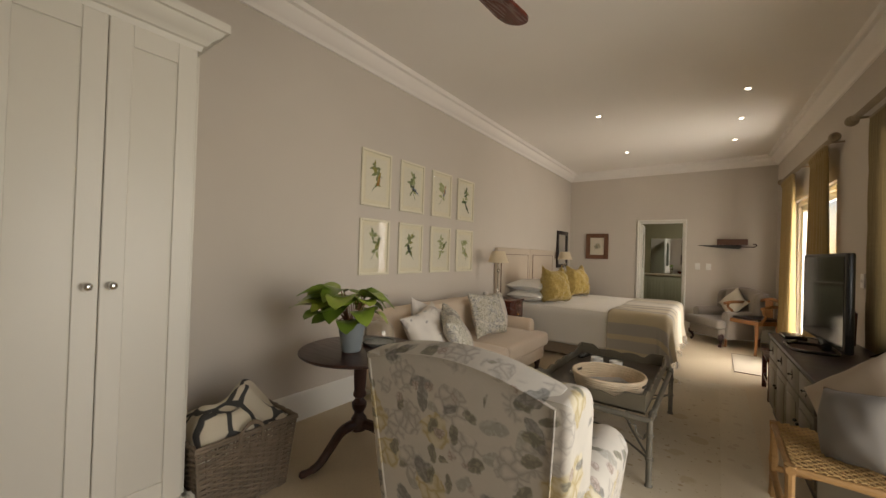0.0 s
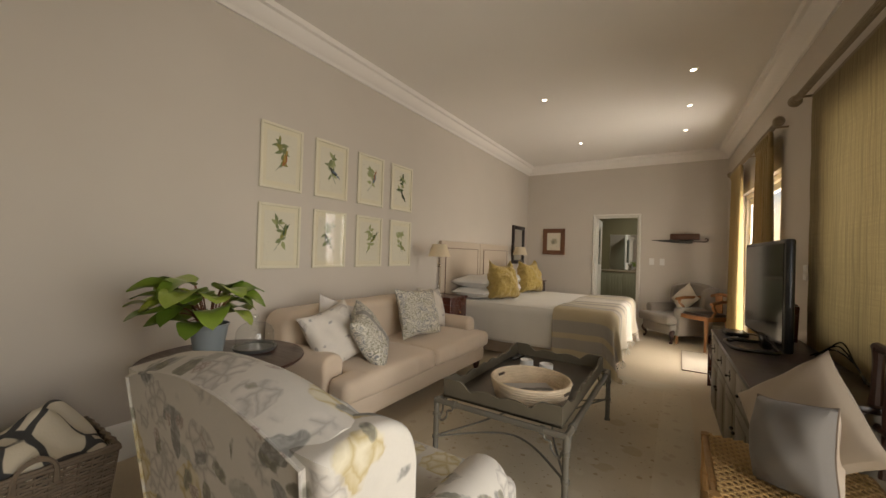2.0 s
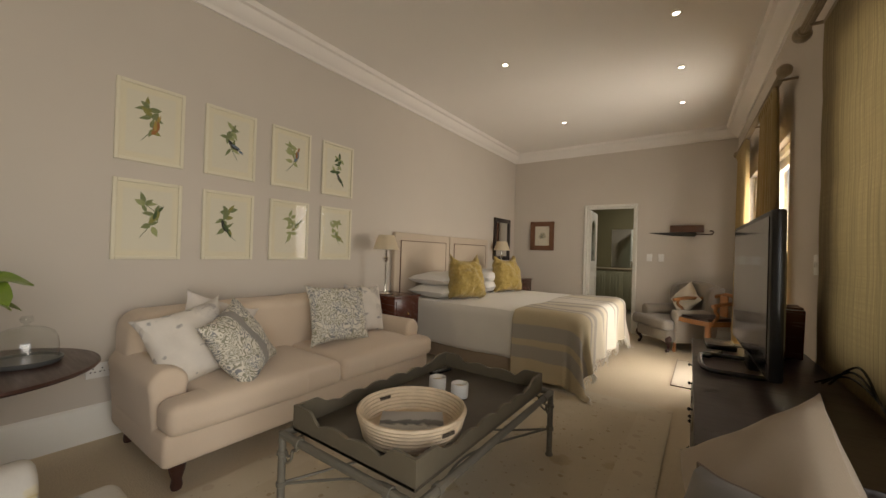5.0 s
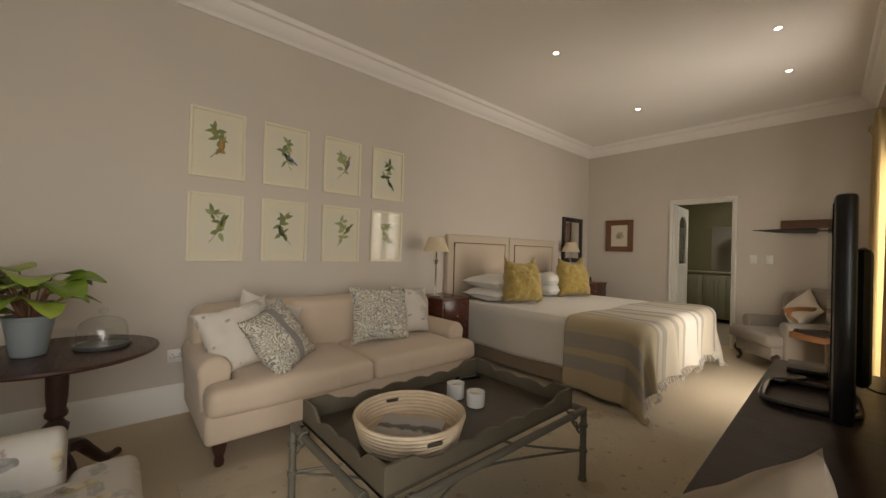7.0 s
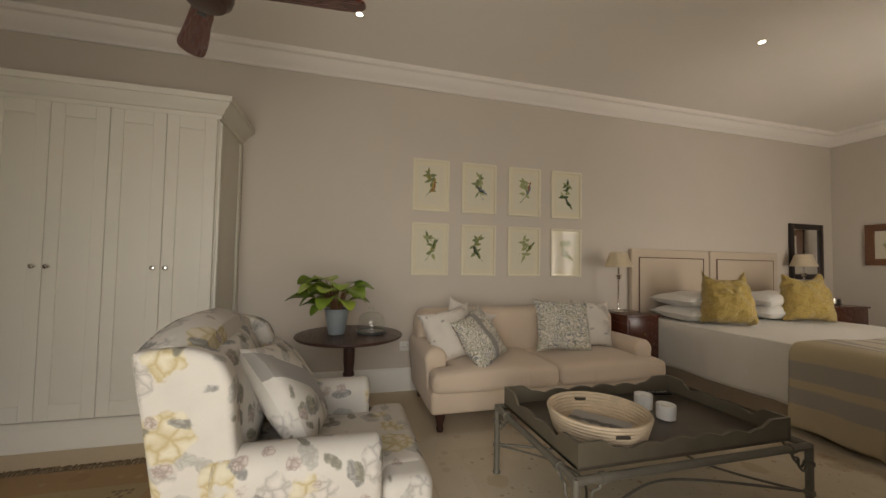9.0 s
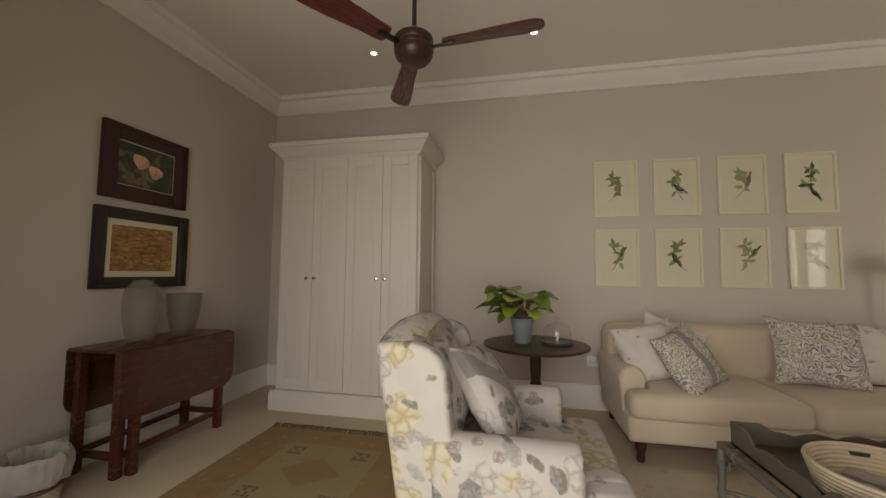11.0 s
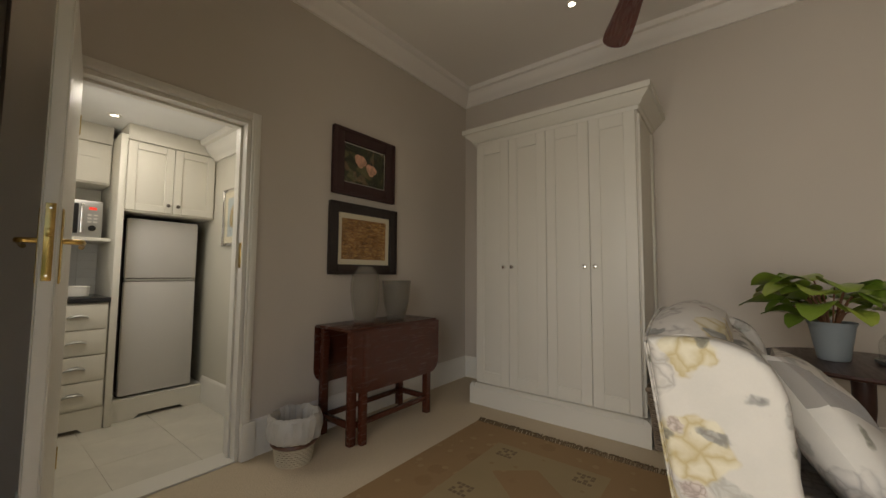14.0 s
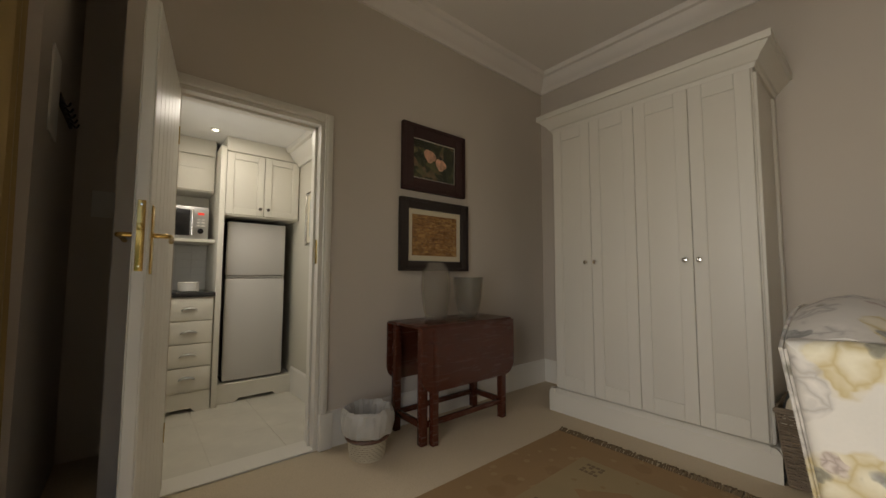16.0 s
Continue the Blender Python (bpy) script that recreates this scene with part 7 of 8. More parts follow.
def dry_grass_material():
    m, n, l, b = shader("dry grass photograph", 0.5)
    v = coords(n, l, (1, 1, 1), (0, 0.6, 0))
    g = noise_tex(n, l, coords(n, l, (9, 9, 40), (0, 0.5, 0)), 2.0, 6, 0.7, 1.5)
    g2 = noise_tex(n, l, coords(n, l), 13, 5)
    col = ramp(n, l, g, [(0.38, (0.07, 0.035, 0.012)), (0.5, (0.40, 0.20, 0.055)), (0.62, (0.66, 0.44, 0.17))])
    l.new(mix(n, l, ramp(n, l, g2, [(0.4, (0, 0, 0)), (0.6, (1, 1, 1))]), col, mix(n, l, 0.6, col, (0.16, 0.07, 0.025))), b.inputs["Base Color"])
    return m


framed("grass_picture", "dry grass photograph in a black frame with pale mount", "picture", pose(-1.245, SY + 0.003, 1.352, 0, 0, 180), 0.67, 0.54, 0.075, 0.03, M_BLACKWOOD, dry_grass_material(), 0.04, MOUNT)

# ---- rugs ----
def flat_rug_material(name, ground, border, marks, scale):
    m, n, l, b = shader(name, 0.97)
    v = coords(n, l)
    g = noise_tex(n, l, v, 2.2, 5)
    fine = noise_tex(n, l, v, 220, 3)
    col = mix(n, l, g, dark(ground, 0.82), dark(ground, 1.08))
    for k, (c, f, th) in enumerate(marks):
        mp = n.new("ShaderNodeMapping")
        mp.inputs["Location"].default_value = (2.1 * k, 1.3 * k, 0)
        l.new(v, mp.inputs[0])
        vo = n.new("ShaderNodeTexVoronoi")
        vo.inputs["Scale"].default_value = scale * f
        l.new(mp.outputs[0], vo.inputs["Vector"])
        nz = noise_tex(n, l, mp.outputs[0], scale * f * 4, 3)
        ad = n.new("ShaderNodeMath")
        ad.operation = 'MULTIPLY_ADD'
        ad.inputs[1].default_value = 0.25
        l.new(nz, ad.inputs[0])
        l.new(vo.outputs["Distance"], ad.inputs[2])
        msk = ramp(n, l, ad.outputs[0], [(th, (0.85, 0.85, 0.85)), (th + 0.05, (0, 0, 0))])
        col = mix(n, l, msk, col, c)
    col = mix(n, l, fine, mix(n, l, 0.25, col, dark(ground, 0.5)), col)
    l.new(col, b.inputs["Base Color"])
    bump(n, l, b, fine, 0.4, 0.004)
    return m


M_RUG = flat_rug_material("faded floral rug", (0.63, 0.54, 0.39), (0.4, 0.3, 0.2), [((0.50, 0.40, 0.25), 1.0, 0.3), ((0.63, 0.55, 0.41), 1.7, 0.34), ((0.40, 0.30, 0.18), 3.2, 0.24), ((0.38, 0.28, 0.17), 6.0, 0.21), ((0.33, 0.25, 0.16), 9.0, 0.18)], 3.2)
M_RUGB = flat_rug_material("faded rug border", (0.66, 0.575, 0.43), (0.4, 0.3, 0.2), [((0.54, 0.44, 0.32), 1.6, 0.3), ((0.50, 0.41, 0.30), 4.0, 0.24)], 5.0)
rg = thing("area_rug", "faded cream and gold floral rug under the coffee table", "rug", pose(-1.68, 2.62, 0))
W, D = 1.84, 2.90
part("field", soften(new_box((0.22, 0.22, 0.001), (W - 0.22, D - 0.22, 0.009)), 0, 1), M_RUG, rg)
bm = bmesh.new()
for lo, hi in (((0, 0), (0.22, D)), ((W - 0.22, 0), (W, D)), ((0.22, 0), (W - 0.22, 0.22)), ((0.22, D - 0.22), (W - 0.22, D))):
    box(bm, (lo[0], lo[1], 0.001), (hi[0], hi[1], 0.0088))
part("border", bm, M_RUGB, rg, "paler patterned rug border")

M_KIL = flat_rug_material("gold kilim wool", (0.34, 0.215, 0.10), (0, 0, 0), [((0.28, 0.17, 0.075), 1.0, 0.3), ((0.38, 0.26, 0.13), 2.6, 0.3)], 4.0)
M_KIL2 = flat_rug_material("sand kilim wool", (0.36, 0.27, 0.14), (0, 0, 0), [((0.30, 0.20, 0.09), 2.0, 0.22)], 5.0)
M_KIL3 = flat_rug_material("brown kilim wool", (0.20, 0.14, 0.075), (0, 0, 0), [], 4.0)
kr = thing("kilim_rug", "gold and sand kilim rug with brown fringe", "rug", pose(-1.72, 0.17, 0))
W, D = 1.95, 1.28
part("field", new_box((0, 0, 0.001), (W, D, 0.008)), M_KIL, kr)
part("inner_panel", new_box((0.22, 0.30, 0.0082), (W - 0.22, D - 0.30, 0.0092)), M_KIL2, kr, "sand-coloured inner panel")
for cx in (0.55, 1.05, 1.55):
    bm = prism(bmesh.new(), [(cx - 0.16, D / 2), (cx, D / 2 - 0.20), (cx + 0.16, D / 2), (cx, D / 2 + 0.20)], 0.0093, 0.0102, 2)
    part("diamond", bm, M_KIL, kr, "gold diamond", smooth=False)
for cx in (0.32, 0.80, 1.30):
    for cy in (D / 2 - 0.23, D / 2 + 0.23):
        bm = bmesh.new()
        for i in range(4):
            for j in range(4):
                if (i + j) % 2 == 0 or i in (0, 3):
                    box(bm, (cx - 0.05 + 0.026 * i, cy - 0.05 + 0.026 * j, 0.0093), (cx - 0.03 + 0.026 * i, cy - 0.03 + 0.026 * j, 0.01))
        part("rosette", bm, M_KIL3, kr, "small brown checked motif", smooth=False)
fr = bmesh.new()
rnd = random.Random(9)
for k in range(150):
    y = D * (k + rnd.random()) / 150
    for x, s in ((0, -1), (W, 1)):
        tube(fr, [(x, y, 0.006), (x + s * 0.03, y + rnd.uniform(-0.008, 0.008), 0.012 + rnd.uniform(0, 0.012)), (x + s * rnd.uniform(0.045, 0.075), y + rnd.uniform(-0.02, 0.02), 0.006)], 0.0045, 4)
ob = part("fringe", fr, M_KIL3, kr, "shaggy brown fringe")
ob["kind"] = "stuff"
mt2 = thing("floor_mat", "cream bound floor mat by the glass door", "mat", pose(0.09, 6.22, 0))
part("field", new_box((0.008, 0.008, 0.001), (0.5, 1.09, 0.008)), plain("cream mat pile", (0.58, 0.51, 0.40), 0.97, 0, 200, 0.06, 0.4), mt2)
bm = bmesh.new()
for lo, hi in (((0.003, 0.003), (0.008, 1.094)), ((0.008, 0.003), (0.5, 0.008)), ((0.008, 1.09), (0.5, 1.094))):
    box(bm, (lo[0], lo[1], 0.001), (hi[0], hi[1], 0.010))
part("binding", bm, M_BROWN, mt2, "brown bound edge")


# ---- ceiling fan and downlights ----
fan = thing("ceiling_fan", "dark wooden three-blade ceiling fan at rest", "fan", pose(-0.97, 1.48, 0))
part("rod", lathe(bmesh.new(), [(0.013, 2.52), (0.013, TOP - 0.05)], seg=12), M_BLACKWOOD, fan)
part("canopy", lathe(bmesh.new(), [(0.02, TOP - 0.10), (0.055, TOP - 0.04), (0.06, TOP - 0.001)], seg=24), M_BLACKWOOD, fan)
part("cone", lathe(bmesh.new(), [(0.062, 2.505), (0.05, 2.53), (0.02, 2.56), (0.014, 2.565)], seg=24), plain("pewter", (0.35, 0.33, 0.28), 0.35, 0.8), fan, "pewter cone cap")
part("motor", lathe(bmesh.new(), [(0.03, 2.352), (0.075, 2.36), (0.10, 2.385), (0.108, 2.41), (0.106, 2.425), (0.11, 2.43), (0.11, 2.45), (0.105, 2.455), (0.108, 2.46), (0.108, 2.49), (0.09, 2.507), (0.03, 2.51)], seg=32), M_DARKWOOD, fan, "dark round motor housing")
M_BLADE = wood("red-brown blade wood", (0.125, 0.026, 0.016), 0.22)
for a in (204, 324, 83):
    bm = bmesh.new()
    out = [(0.17, 0.045), (0.30, 0.055), (0.45, 0.068), (0.57, 0.08), (0.63, 0.07), (0.66, 0.035), (0.665, 0.0), (0.65, -0.04), (0.60, -0.062), (0.45, -0.062), (0.30, -0.052), (0.17, -0.045)]
    prism(bm, [(p.x, p.y) for p in smooth_path([Vector((*p, 0)) for p in out + out[:1]], 3)][:-1], -0.006, 0.006, 2)
    m = Matrix.Rotation(radians(a), 4, 'Z') @ Matrix.Translation((0, 0, 2.44)) @ Matrix.Rotation(radians(13), 4, 'X') @ Matrix.Scale(1.05, 4, (1, 0, 0))
    bl = part("blade", bm, M_BLADE, fan, "dark mahogany fan blade", m=m)
    part("blade_iron", new_box((0.09, -0.018, -0.014), (0.22, 0.018, -0.006), 0.003), M_BLACK, fan, m=m)

M_BULB = glowing("lit downlight", (1.0, 0.86, 0.66), 12.0)
for x, y in ((-1.325, 5.38), (0.12, 5.355), (0.11, 6.32), (0.08, 7.29), (-1.33, 7.28), (-1.965, 0.83), (-1.93, 2.17)):
    d = thing("downlight", "small round recessed ceiling downlight, lit", "light", pose(x, y, TOP), "ceiling downlights")
    part("bezel", lathe(bmesh.new(), [(0.024, -0.001), (0.042, -0.001), (0.044, -0.005), (0.03, -0.007), (0.024, -0.004)], seg=20, cap=False), TRIM, d)
    part("bulb", lathe(bmesh.new(), [(0.024, -0.001), (0.024, -0.003), (0.001, -0.004)], seg=20), M_BULB, d, "glowing bulb")


# ---- kitchen door leaf ----
hinge, tip = Vector((0.419, SY + 0.004)), Vector((0.53, 0.115))
ang = math.degrees(math.atan2(tip.y - hinge.y, tip.x - hinge.x))
kd = thing("door_1", "open cream tongue-and-groove door with brass lever", "door", pose(hinge.x, hinge.y, 0.006, 0, 0, ang))
kd["kind"] = "structure"
L = (tip - hinge).length
part("core", new_box((0, -0.016, 0), (L, 0.016, 1.975), 0.002), TRIM, kd)
for side in (1, -1):
    n = 7
    for k in range(n):
        a, b = L * k / n, L * (k + 1) / n
        lo, hi = sorted((side * 0.0155, side * 0.022))
        part("plank", new_box((a + 0.002, lo, 0), (b - 0.002, hi, 1.975), 0.003, 1), TRIM, kd)
    hz = 1.05 + 0.13
    pl = part("lock_plate", new_box((L - 0.075, min(side * 0.021, side * 0.027), hz - 0.13), (L - 0.033, max(side * 0.021, side * 0.027), hz + 0.10), 0.004), M_BRASS, kd, "brass lever plate")
    bm = tube(bmesh.new(), smooth_path([(L - 0.054, side * 0.024, hz), (L - 0.054, side * 0.06, hz), (L - 0.075, side * 0.07, hz), (L - 0.13, side * 0.07, hz - 0.002), (L - 0.165, side * 0.066, hz - 0.012)], 5), 0.0085, 8)
    part("lever", bm, M_BRASS, kd, "brass lever handle")
part("edge_plate", new_box((L - 0.0005, -0.011, 1.06), (L + 0.003, 0.011, 1.29), 0.001), M_BRASS, kd, "brass lock edge plate")
part("latch", new_box((L + 0.001, -0.007, 1.19), (L + 0.012, 0.007, 1.215), 0.002), M_BRASS, kd)
for z in (1.075, 1.275):
    part("screw", lathe(bmesh.new(), [(0.004, 0), (0.003, 0.002)], seg=8), M_CHROME, kd, m=Matrix.Translation((L + 0.0028, 0, z)) @ Matrix.Rotation(radians(90), 4, 'Y'))
for z in (0.25, 1.7):
    part("hinge", lathe(bmesh.new(), [(0.008, 0), (0.008, 0.09)], (-0.006, 0.018, z), 10), M_BRASS, kd, "brass hinge")
solo("strike_plate", new_box((KD[0] + 0.0222, SY - 0.05, 1.12), (KD[0] + 0.0245, SY - 0.02, 1.27), 0.001), M_BRASS, "brass strike plate in the door frame", "strike plate")

# entry recess fittings
kr2 = thing("key_rack", "small black key rack on the wall", "key rack", pose(0.829, -0.82, 1.80))
part("bar", new_box((-0.012, -0.20, 0.0), (0, 0.20, 0.045), 0.003), M_BLACK, kr2)
for k in range(5):
    part("hook", tube(bmesh.new(), smooth_path([(-0.012, -0.16 + 0.08 * k, 0.02), (-0.03, -0.16 + 0.08 * k, 0.0), (-0.04, -0.16 + 0.08 * k, 0.02)], 4), 0.004, 5), M_BLACK, kr2)
solo("wall_panel", new_box((0.822, -0.62, 1.62), (0.829, -0.44, 1.98), 0.002), TRIM, "narrow cream panel on the wall", "panel")
switch_plate(pose(0.69, -1.349, 1.47), 2, "pale switch plate in the entry recess", "light_switch", 0.12, 0.16)

# ---- kitchen fittings ----
KF = -1.80
M_KIT = plain("pale cream kitchen paint", (0.74, 0.71, 0.62), 0.4, 0, 90, 0.03, 0.04)
M_PEWTER = plain("dark pewter", (0.13, 0.115, 0.095), 0.35, 0.7, 120, 0.1, 0.05)
M_STEEL = plain("brushed steel", (0.5, 0.5, 0.49), 0.3, 0.9, 200, 0.06, 0.05)
M_FRIDGE = plain("silver fridge paint", (0.60, 0.58, 0.55), 0.35, 0.0, 150, 0.03, 0.05)
M_GRANITE = plain("dark granite", (0.03, 0.03, 0.032), 0.15, 0, 180, 0.5, 0.03)
# fridge alcove
kt = thing("fridge_surround", "cream kitchen housing with two panelled doors over the fridge", "cabinet", pose(KX0, KF, 0))
part("side_panel", new_box((0.60, -0.65, 0), (0.64, 0.0, 2.11), 0.002), M_KIT, kt)
part("bulkhead", new_box((0.002, -0.63, 2.08), (0.60, -0.005, KTOP - 0.001), 0.002), M_KIT, kt)
part("cupboard", new_box((0.002, -0.63, 1.54), (0.60, -0.022, 2.08), 0.002), M_KIT, kt)
for k in range(2):
    a, b = 0.012 + 0.294 * k, 0.012 + 0.294 * (k + 1) - 0.004
    bm = new_box((a, -0.022, 1.55), (b, -0.012, 2.07), 0.001)
    s = 0.055
    for lo, hi in (((a, 1.55), (a + s, 2.07)), ((b - s, 1.55), (b, 2.07)), ((a + s, 1.55), (b - s, 1.55 + s)), ((a + s, 2.07 - s), (b - s, 2.07))):
        box(bm, (lo[0], -0.013, lo[1]), (hi[0], 0.0, hi[1]), 0.003, 1)
    dr = part("door", bm, M_KIT, kt)
    part("knob", lathe(bmesh.new(), [(0.006, 0), (0.006, 0.01), (0.014, 0.016), (0.013, 0.024), (0.003, 0.028)], seg=14), M_PEWTER, dr, "dark round knob", m=Matrix.Translation((b - 0.03 if k == 0 else a + 0.03, 0.0, 1.61)) @ Matrix.Rotation(radians(-90), 4, 'X'))
out = [(0.002, 0.0), (0.14, 0.0), (0.165, 0.028), (0.43, 0.028), (0.46, 0.0), (0.60, 0.0), (0.60, 0.15), (0.002, 0.15)]
part("plinth", prism(bmesh.new(), out, -0.63, -0.06, 1), M_KIT, kt, "cream plinth with a shaped cut-out")
fg = thing("fridge", "silver two-door fridge freezer in a cream housing", "fridge", pose(KX0 + 0.085, KF - 0.10, 0.155))
part("body", new_box((0.0, -0.52, 0.0), (0.47, -0.05, 1.345), 0.008), M_BLACK, fg)
part("freezer_door", new_box((0.0, -0.05, 0.885), (0.47, 0.0, 1.345), 0.012), M_FRIDGE, fg)
part("fridge_door", new_box((0.0, -0.05, 0.01), (0.47, 0.0, 0.86), 0.012), M_FRIDGE, fg)
part("handle_strip", new_box((0.004, -0.04, 0.863), (0.466, -0.006, 0.882), 0.003), M_STEEL, fg, "steel grip strip between the doors")
# microwave niche and drawers
ku = thing("kitchen_unit", "cream kitchen unit with four drawers and cup handles", "cabinet", pose(0.035, KF, 0))
part("base_body", new_box((0, -0.55, 0.10), (0.45, -0.022, 0.875), 0.002), M_KIT, ku)
for k in range(4):
    z0 = 0.17 + 0.175 * k
    dr = part("drawer", new_box((0.008, -0.022, z0), (0.44, 0.0, z0 + 0.168), 0.003), M_KIT, ku)
    cup = bmesh.new()
    def f(u, v):
        a = math.pi * u
        return (0.16 + 0.055 * math.cos(a) * (1 - 0.1 * v), 0.001 + 0.024 * math.sin(v * math.pi / 2) * math.sin(a) ** 0.5, z0 + 0.075 + 0.03 * math.sin(a) * (1 - 0.55 * v * v))
    grid_surface(cup, 16, 6, f)
    hb2 = part("cup_handle", cup, M_STEEL, dr, "brushed steel cup handle")
    hb2.modifiers.new("thick", 'SOLIDIFY').thickness = 0.002
out = [(0.0, 0.0), (0.10, 0.0), (0.125, 0.03), (0.34, 0.03), (0.36, 0.0), (0.45, 0.0), (0.45, 0.15), (0.0, 0.15)]
part("plinth", prism(bmesh.new(), out, -0.5, -0.015, 1), M_KIT, ku, "cream plinth with a shaped cut-out")
part("wall_cupboard", new_box((0, -0.55, 1.745), (0.45, -0.24, 2.06), 0.002), M_KIT, ku)
d2 = part("door", box(new_box((0.01, -0.24, 1.755), (0.44, -0.222, 2.05), 0.002), (0.07, -0.2225, 1.94), (0.36, -0.2185, 1.955), 0.001), M_KIT, ku)
part("knob", lathe(bmesh.new(), [(0.006, 0), (0.014, 0.016), (0.003, 0.026)], seg=14), M_PEWTER, d2, m=Matrix.Translation((0.40, -0.222, 1.80)) @ Matrix.Rotation(radians(-90), 4, 'X'))
part("bulkhead", new_box((0, -0.55, 2.06), (0.45, -0.225, KTOP - 0.001), 0.002), M_KIT, ku)
part("niche_back", new_box((0, -0.56, 1.335), (0.45, -0.54, 1.745)), M_KIT, ku)
part("shelf", new_box((0, -0.54, 1.31), (0.45, -0.10, 1.335), 0.003), M_KIT, ku)
wt = solo("worktop", new_box((0.03, KF - 0.56, 0.876), (0.495, KF + 0.01, 0.91), 0.004), M_GRANITE, "dark polished granite worktop", "worktop")
mw = thing("microwave", "silver microwave oven with a red clock display", "microwave", pose(0.075, KF - 0.50, 1.335))
part("case", new_box((0, 0, 0.005), (0.42, 0.32, 0.27), 0.006), M_STEEL, mw)
part("window", new_box((0.13, 0.318, 0.03), (0.41, 0.324, 0.245), 0.003), M_BLACK, mw, "dark glass oven door")
part("handle", new_box((0.105, 0.322, 0.03), (0.122, 0.345, 0.245), 0.006), M_CHROME, mw)
part("display", new_box((0.034, 0.319, 0.205), (0.076, 0.3225, 0.224)), glowing("red clock digits", (0.8, 0.05, 0.03), 0.7), mw, "red lit clock display")
part("dial", lathe(bmesh.new(), [(0.022, 0), (0.02, 0.014), (0.002, 0.016)], seg=18), M_BLACK, mw, m=Matrix.Translation((0.055, 0.32, 0.07)) @ Matrix.Rotation(radians(-90), 4, 'X'))
for i in range(3):
    for j in range(2):
        part("button", new_box((0.028 + 0.032 * j, 0.319, 0.11 + 0.025 * i), (0.05 + 0.032 * j, 0.3225, 0.122 + 0.025 * i), 0.001), M_CER, mw)
dish = thing("sugar_bowl", "white lidded bowl on the worktop", "bowl", pose(0.20, KF - 0.12, 0.91))
part("bowl", lathe(bmesh.new(), [(0.055, 0), (0.07, 0.01), (0.072, 0.075), (0.066, 0.08), (0.001, 0.082)], seg=28), M_CER, dish)
tp = bmesh.new()
tube(tp, smooth_path([(0.36, KF - 0.40, 0.91), (0.36, KF - 0.40, 1.02), (0.355, KF - 0.36, 1.05), (0.35, KF - 0.30, 1.02)], 5), 0.011, 8)
solo("kitchen_tap", tp, M_CHROME, "chrome kitchen tap on the worktop", "tap")
framed("landscape_picture", "pale landscape picture in a silver frame", "picture", Matrix.Translation((KX0 + 0.003, -1.36, 1.53)) @ WROT, 0.42, 0.46, 0.025, 0.02, M_CHROME, sketch_material("landscape", (0.45, 0.52, 0.55), [((0.40, 0.30, 0.14), 0.2), ((0.18, 0.22, 0.12), 0.32)], 9, 3.0), 0.05, MOUNT)
kl = thing("downlight", "small round recessed ceiling downlight, lit", "light", pose(0.09, -1.72, KTOP), "ceiling downlights")
part("bezel", lathe(bmesh.new(), [(0.022, -0.001), (0.038, -0.001), (0.040, -0.006), (0.028, -0.008), (0.022, -0.004)], seg=20, cap=False), TRIM, kl)
part("bulb", lathe(bmesh.new(), [(0.022, -0.001), (0.022, -0.003), (0.001, -0.004)], seg=20), M_BULB, kl, "glowing bulb")

# ---- bathroom fittings ----
M_VAN = plain("grey-green cabinet paint", (0.27, 0.26, 0.175), 0.45, 0, 60, 0.08, 0.05)
vn = thing("vanity_unit", "grey-green panelled vanity with a stone top", "vanity", pose(-1.85, 10.9, 0))
part("body", new_box((0, 0.02, 0.08), (1.5, 0.58, 0.93), 0.003), M_VAN, vn)
part("top", new_box((-0.01, -0.01, 0.93), (1.51, 0.59, 0.965), 0.006), BATHF, vn, "stone vanity top")
for k in range(4):
    a = 0.02 + 0.365 * k
    dr = part("door", new_box((a, 0.0, 0.12), (a + 0.355, 0.02, 0.90), 0.002), M_VAN, vn)
    for j in range(4):
        part("slat", new_box((a + 0.05 + 0.066 * j, -0.008, 0.18), (a + 0.108 + 0.066 * j, 0.001, 0.84), 0.003), M_VAN, dr)
part("tap", tube(bmesh.new(), smooth_path([(0.85, 0.4, 0.965), (0.85, 0.4, 1.10), (0.85, 0.34, 1.13), (0.85, 0.27, 1.09)], 5), 0.014, 8), M_CHROME, vn, "chrome basin tap")
bmr = thing("bathroom_mirror", "wide frameless mirror over the vanity", "mirror", pose(-1.05, 11.497, 1.44))
part("glass", new_box((-0.42, -0.008, -0.46), (0.72, 0, 0.42)), MIRROR, bmr)
lf = thing("door_2", "open white bathroom door with an arched glass panel", "door", pose(BD[0] + 0.03, NY + 0.10, 0.005, 0, 0, 94))
lf["kind"] = "structure"
bm = bmesh.new()
for lo, hi in (((0, 0), (0.10, 2.0)), ((0.58, 0), (0.68, 2.0)), ((0.10, 0), (0.58, 0.2)), ((0.10, 0.95), (0.58, 1.12)), ((0.10, 1.86), (0.58, 2.0))):
    box(bm, (lo[0], -0.02, lo[1]), (hi[0], 0.02, hi[1]), 0.003)
for sx in (0.10, 0.58):
    pts = [(sx, 1.70), (sx, 1.87)] + [(0.34 + (sx - 0.34) * math.cos(t), 1.70 + 0.16 * math.sin(t)) for t in [radians(90 - 15 * k) for k in range(6)]]
    prism(bm, pts, -0.018, 0.018, 1)
part("frame", bm, TRIM, lf)
part("glass_pane", new_box((0.10, -0.004, 1.12), (0.58, 0.004, 1.86)), glassy("frosted pane", (0.6, 0.66, 0.6), 0.1), lf, "arched dim glass panel")
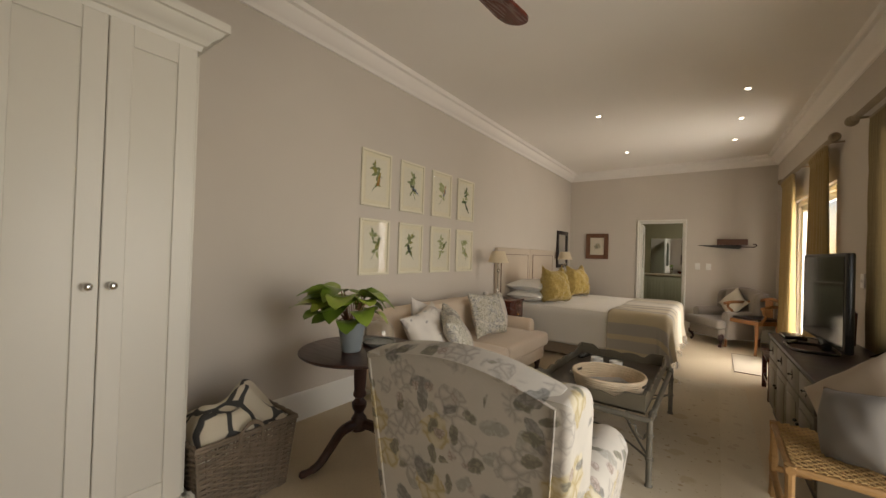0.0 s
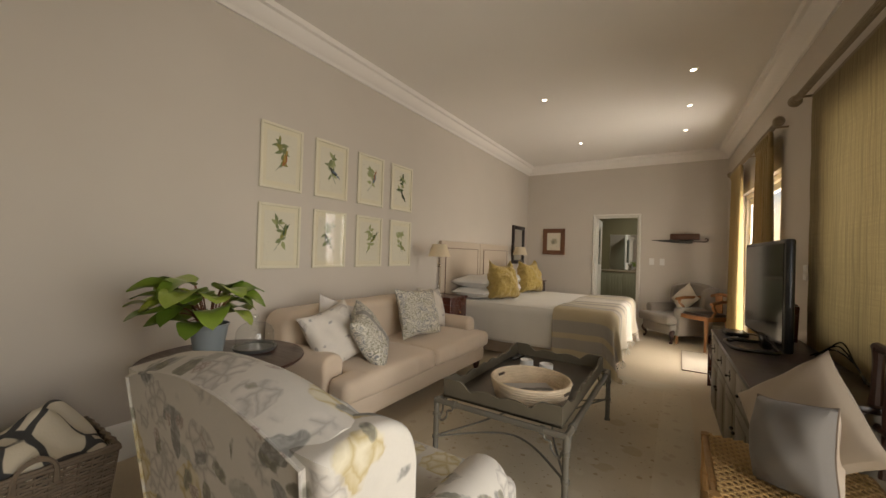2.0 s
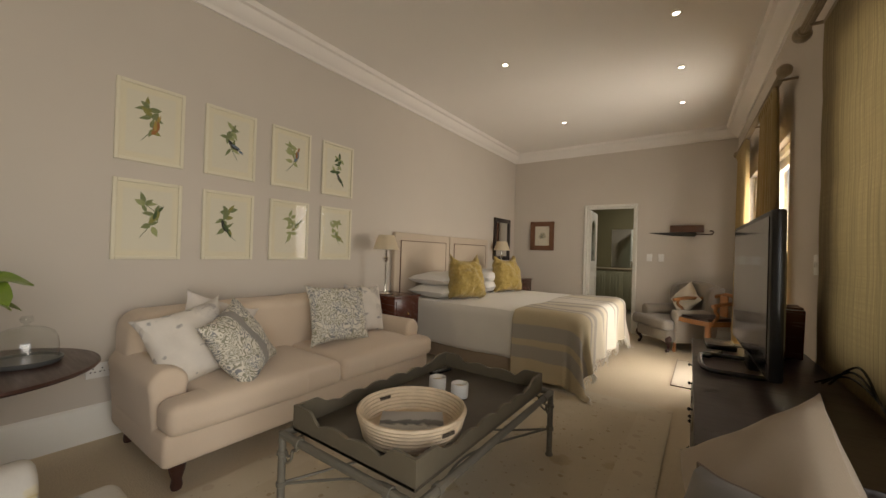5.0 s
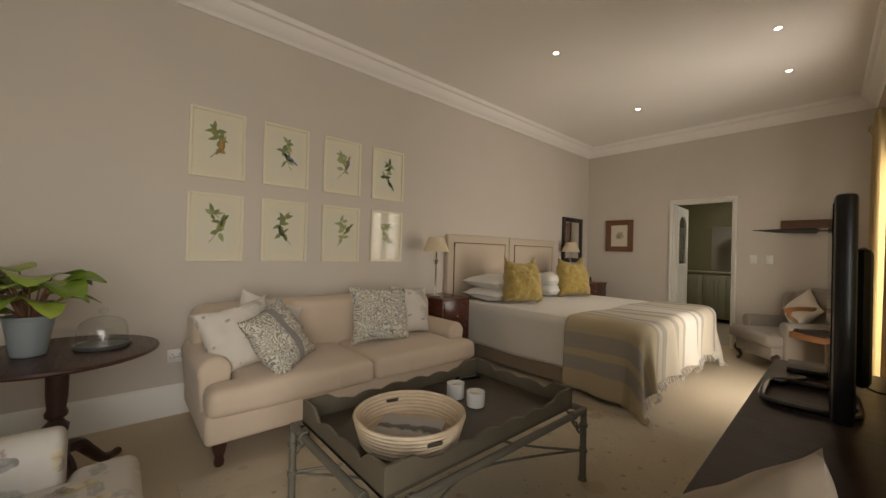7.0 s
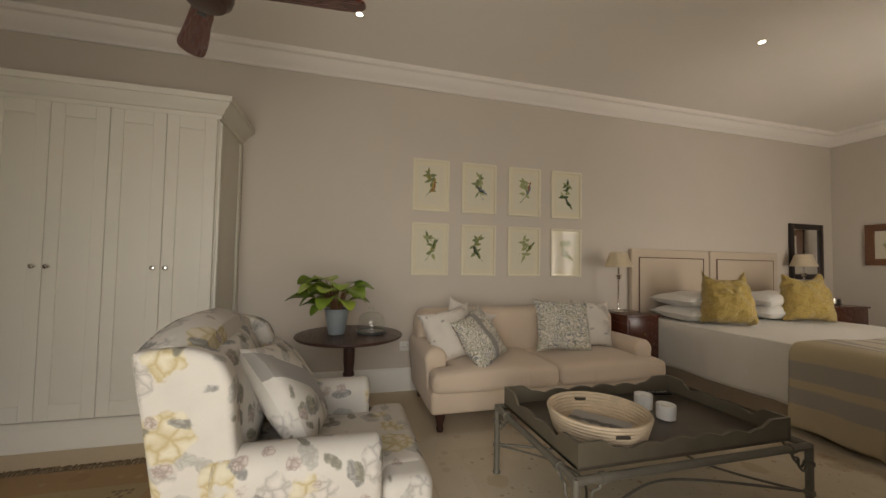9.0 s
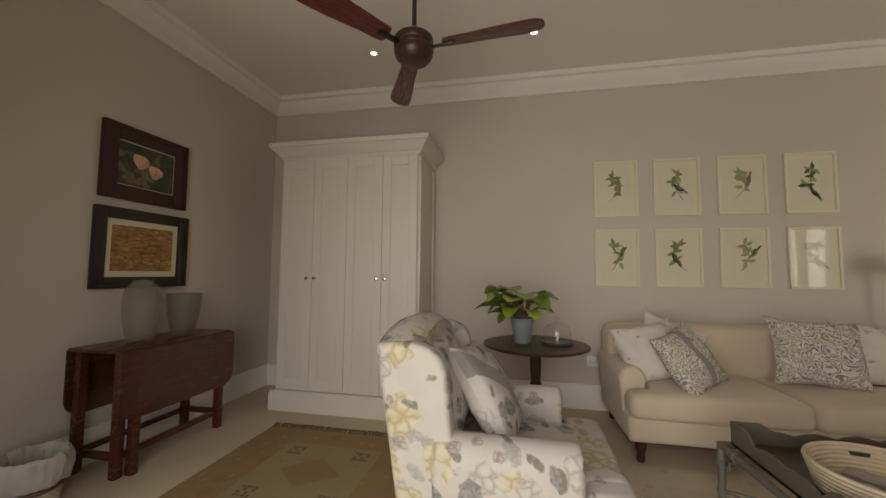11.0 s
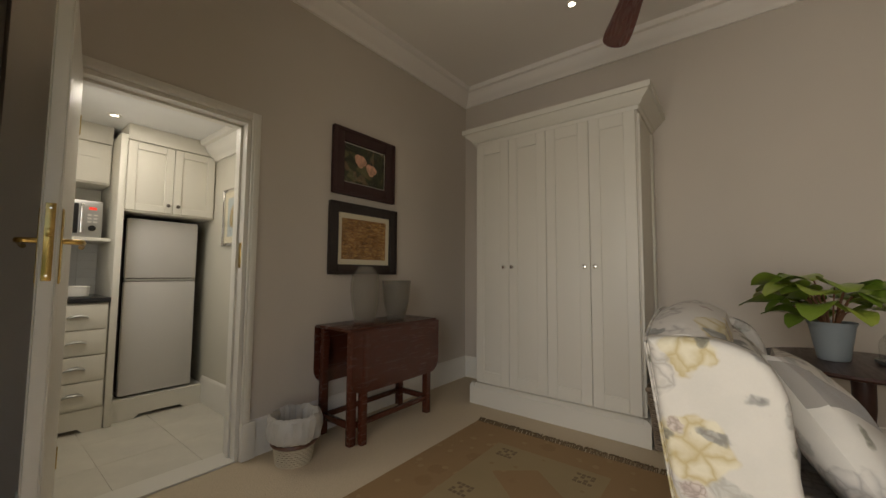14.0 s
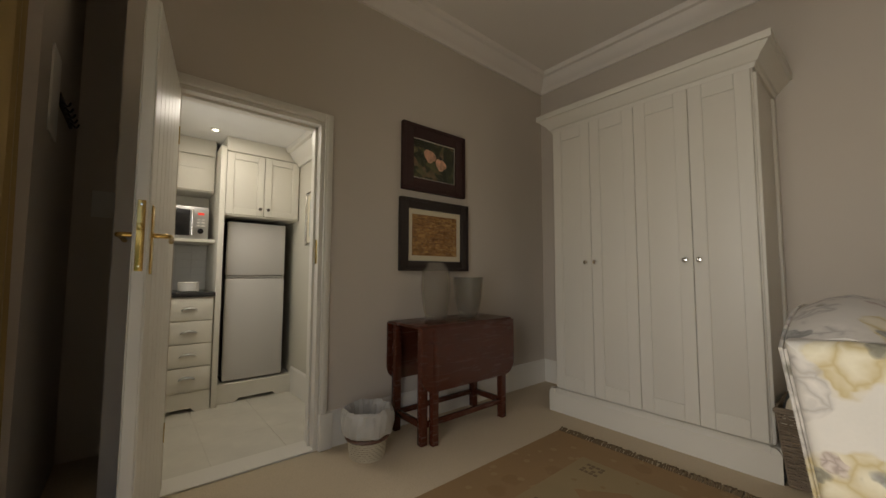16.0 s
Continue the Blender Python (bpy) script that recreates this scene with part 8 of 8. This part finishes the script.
for k in range(5):
    part("slat", new_box((0.104 + 0.095 * k, -0.012, 0.2), (0.192 + 0.095 * k, 0.012, 0.95), 0.003), TRIM, lf)
part("handle", tube(bmesh.new(), [(0.63, 0.02, 1.03), (0.63, 0.06, 1.03), (0.53, 0.065, 1.03)], 0.008, 8), M_CHROME, lf, "metal lever handle")

# ---- kitchen floor tiles ----
M_TILE = plain("pale travertine tile", (0.69, 0.655, 0.57), 0.3, 0, 35, 0.1, 0.05, 0.001, 5)
kf = structure("floor_kitchen", new_box((KX0 - 0.12, KY0 - 0.1, -0.12), (KX1 - 0.001, SY - 0.15, -0.003)), plain("pale grout", (0.64, 0.60, 0.52), 0.8), "pale travertine tiled kitchen floor")
tile_me = finish("tile", new_box((0.001, 0.001, -0.008), (0.397, 0.397, 0.0), 0.0015, 1), M_TILE)
for i in range(3):
    for j in range(5):
        ob = new("tile", tile_me)
        ob.parent = kf
        ob.location = (KX0 - 0.02 + 0.398 * i, SY - 0.152 - 0.398 * (j + 1), 0)
# splashback tiles behind the worktop
sp = structure("wall_splashback", new_box((0.03, KF - 0.57, 0.91), (0.499, KF - 0.561, 1.31)), plain("white grout", (0.7, 0.7, 0.68), 0.7), "white tiled kitchen splashback")
st_me = finish("tile", new_box((0.001, 0, 0.001), (0.115, 0.006, 0.064), 0.0015, 1), plain("white glazed tile", (0.80, 0.80, 0.78), 0.12, 0, 60, 0.02, 0.03))
for r in range(6):
    for c in range(4):
        ob = new("tile", st_me)
        ob.parent = sp
        ob.location = (0.032 + 0.1165 * c, KF - 0.561, 0.912 + 0.066 * r)

# ---- lamps outside the openings, and added lamps in kitchen and bathroom ----
area_lamp("daylight_door", EM @ look((2.06, 0.42, 1.10), (1.50, -1.0, 1.00)), 1.5, 1.9, DOOR_W, (1.0, 0.91, 0.795))
area_lamp("daylight_patio", EM @ look((7.05, 1.30, 1.25), (5.75, -1.0, 1.25)), 2.6, 2.3, PATIO_W, (1.0, 0.925, 0.825))
area_lamp("daylight_window", EM @ look((4.8, 0.35, 1.55), (4.8, -1.0, 1.45)), 1.2, 1.4, BLIND_W, (1.0, 0.92, 0.80))
# stands in for the kitchen downlight, enlarged and set apart from its fitting
area_lamp("kitchen_light", look((0.05, -1.3, KTOP - 0.02), (0.05, -1.3, 0)), 0.5, 0.5, KITCHEN_W, (1.0, 0.90, 0.76))
# added fill lamp, unseen: stands in for kitchen daylight, though that wall has no window
area_lamp("kitchen_fill", look((KX1 - 0.07, -1.2, 1.45), (-0.6, -1.2, 1.45)), 0.5, 0.8, KITCHEN_FILL_W, (1.0, 0.965, 0.90))
# added unseen fill under the bathroom ceiling; no fitting belongs to it
area_lamp("bathroom_fill", look((-0.6, 10.2, 2.58), (-0.7, 10.2, 0)), 0.3, 0.3, BATH_W, (1.0, 0.95, 0.82))
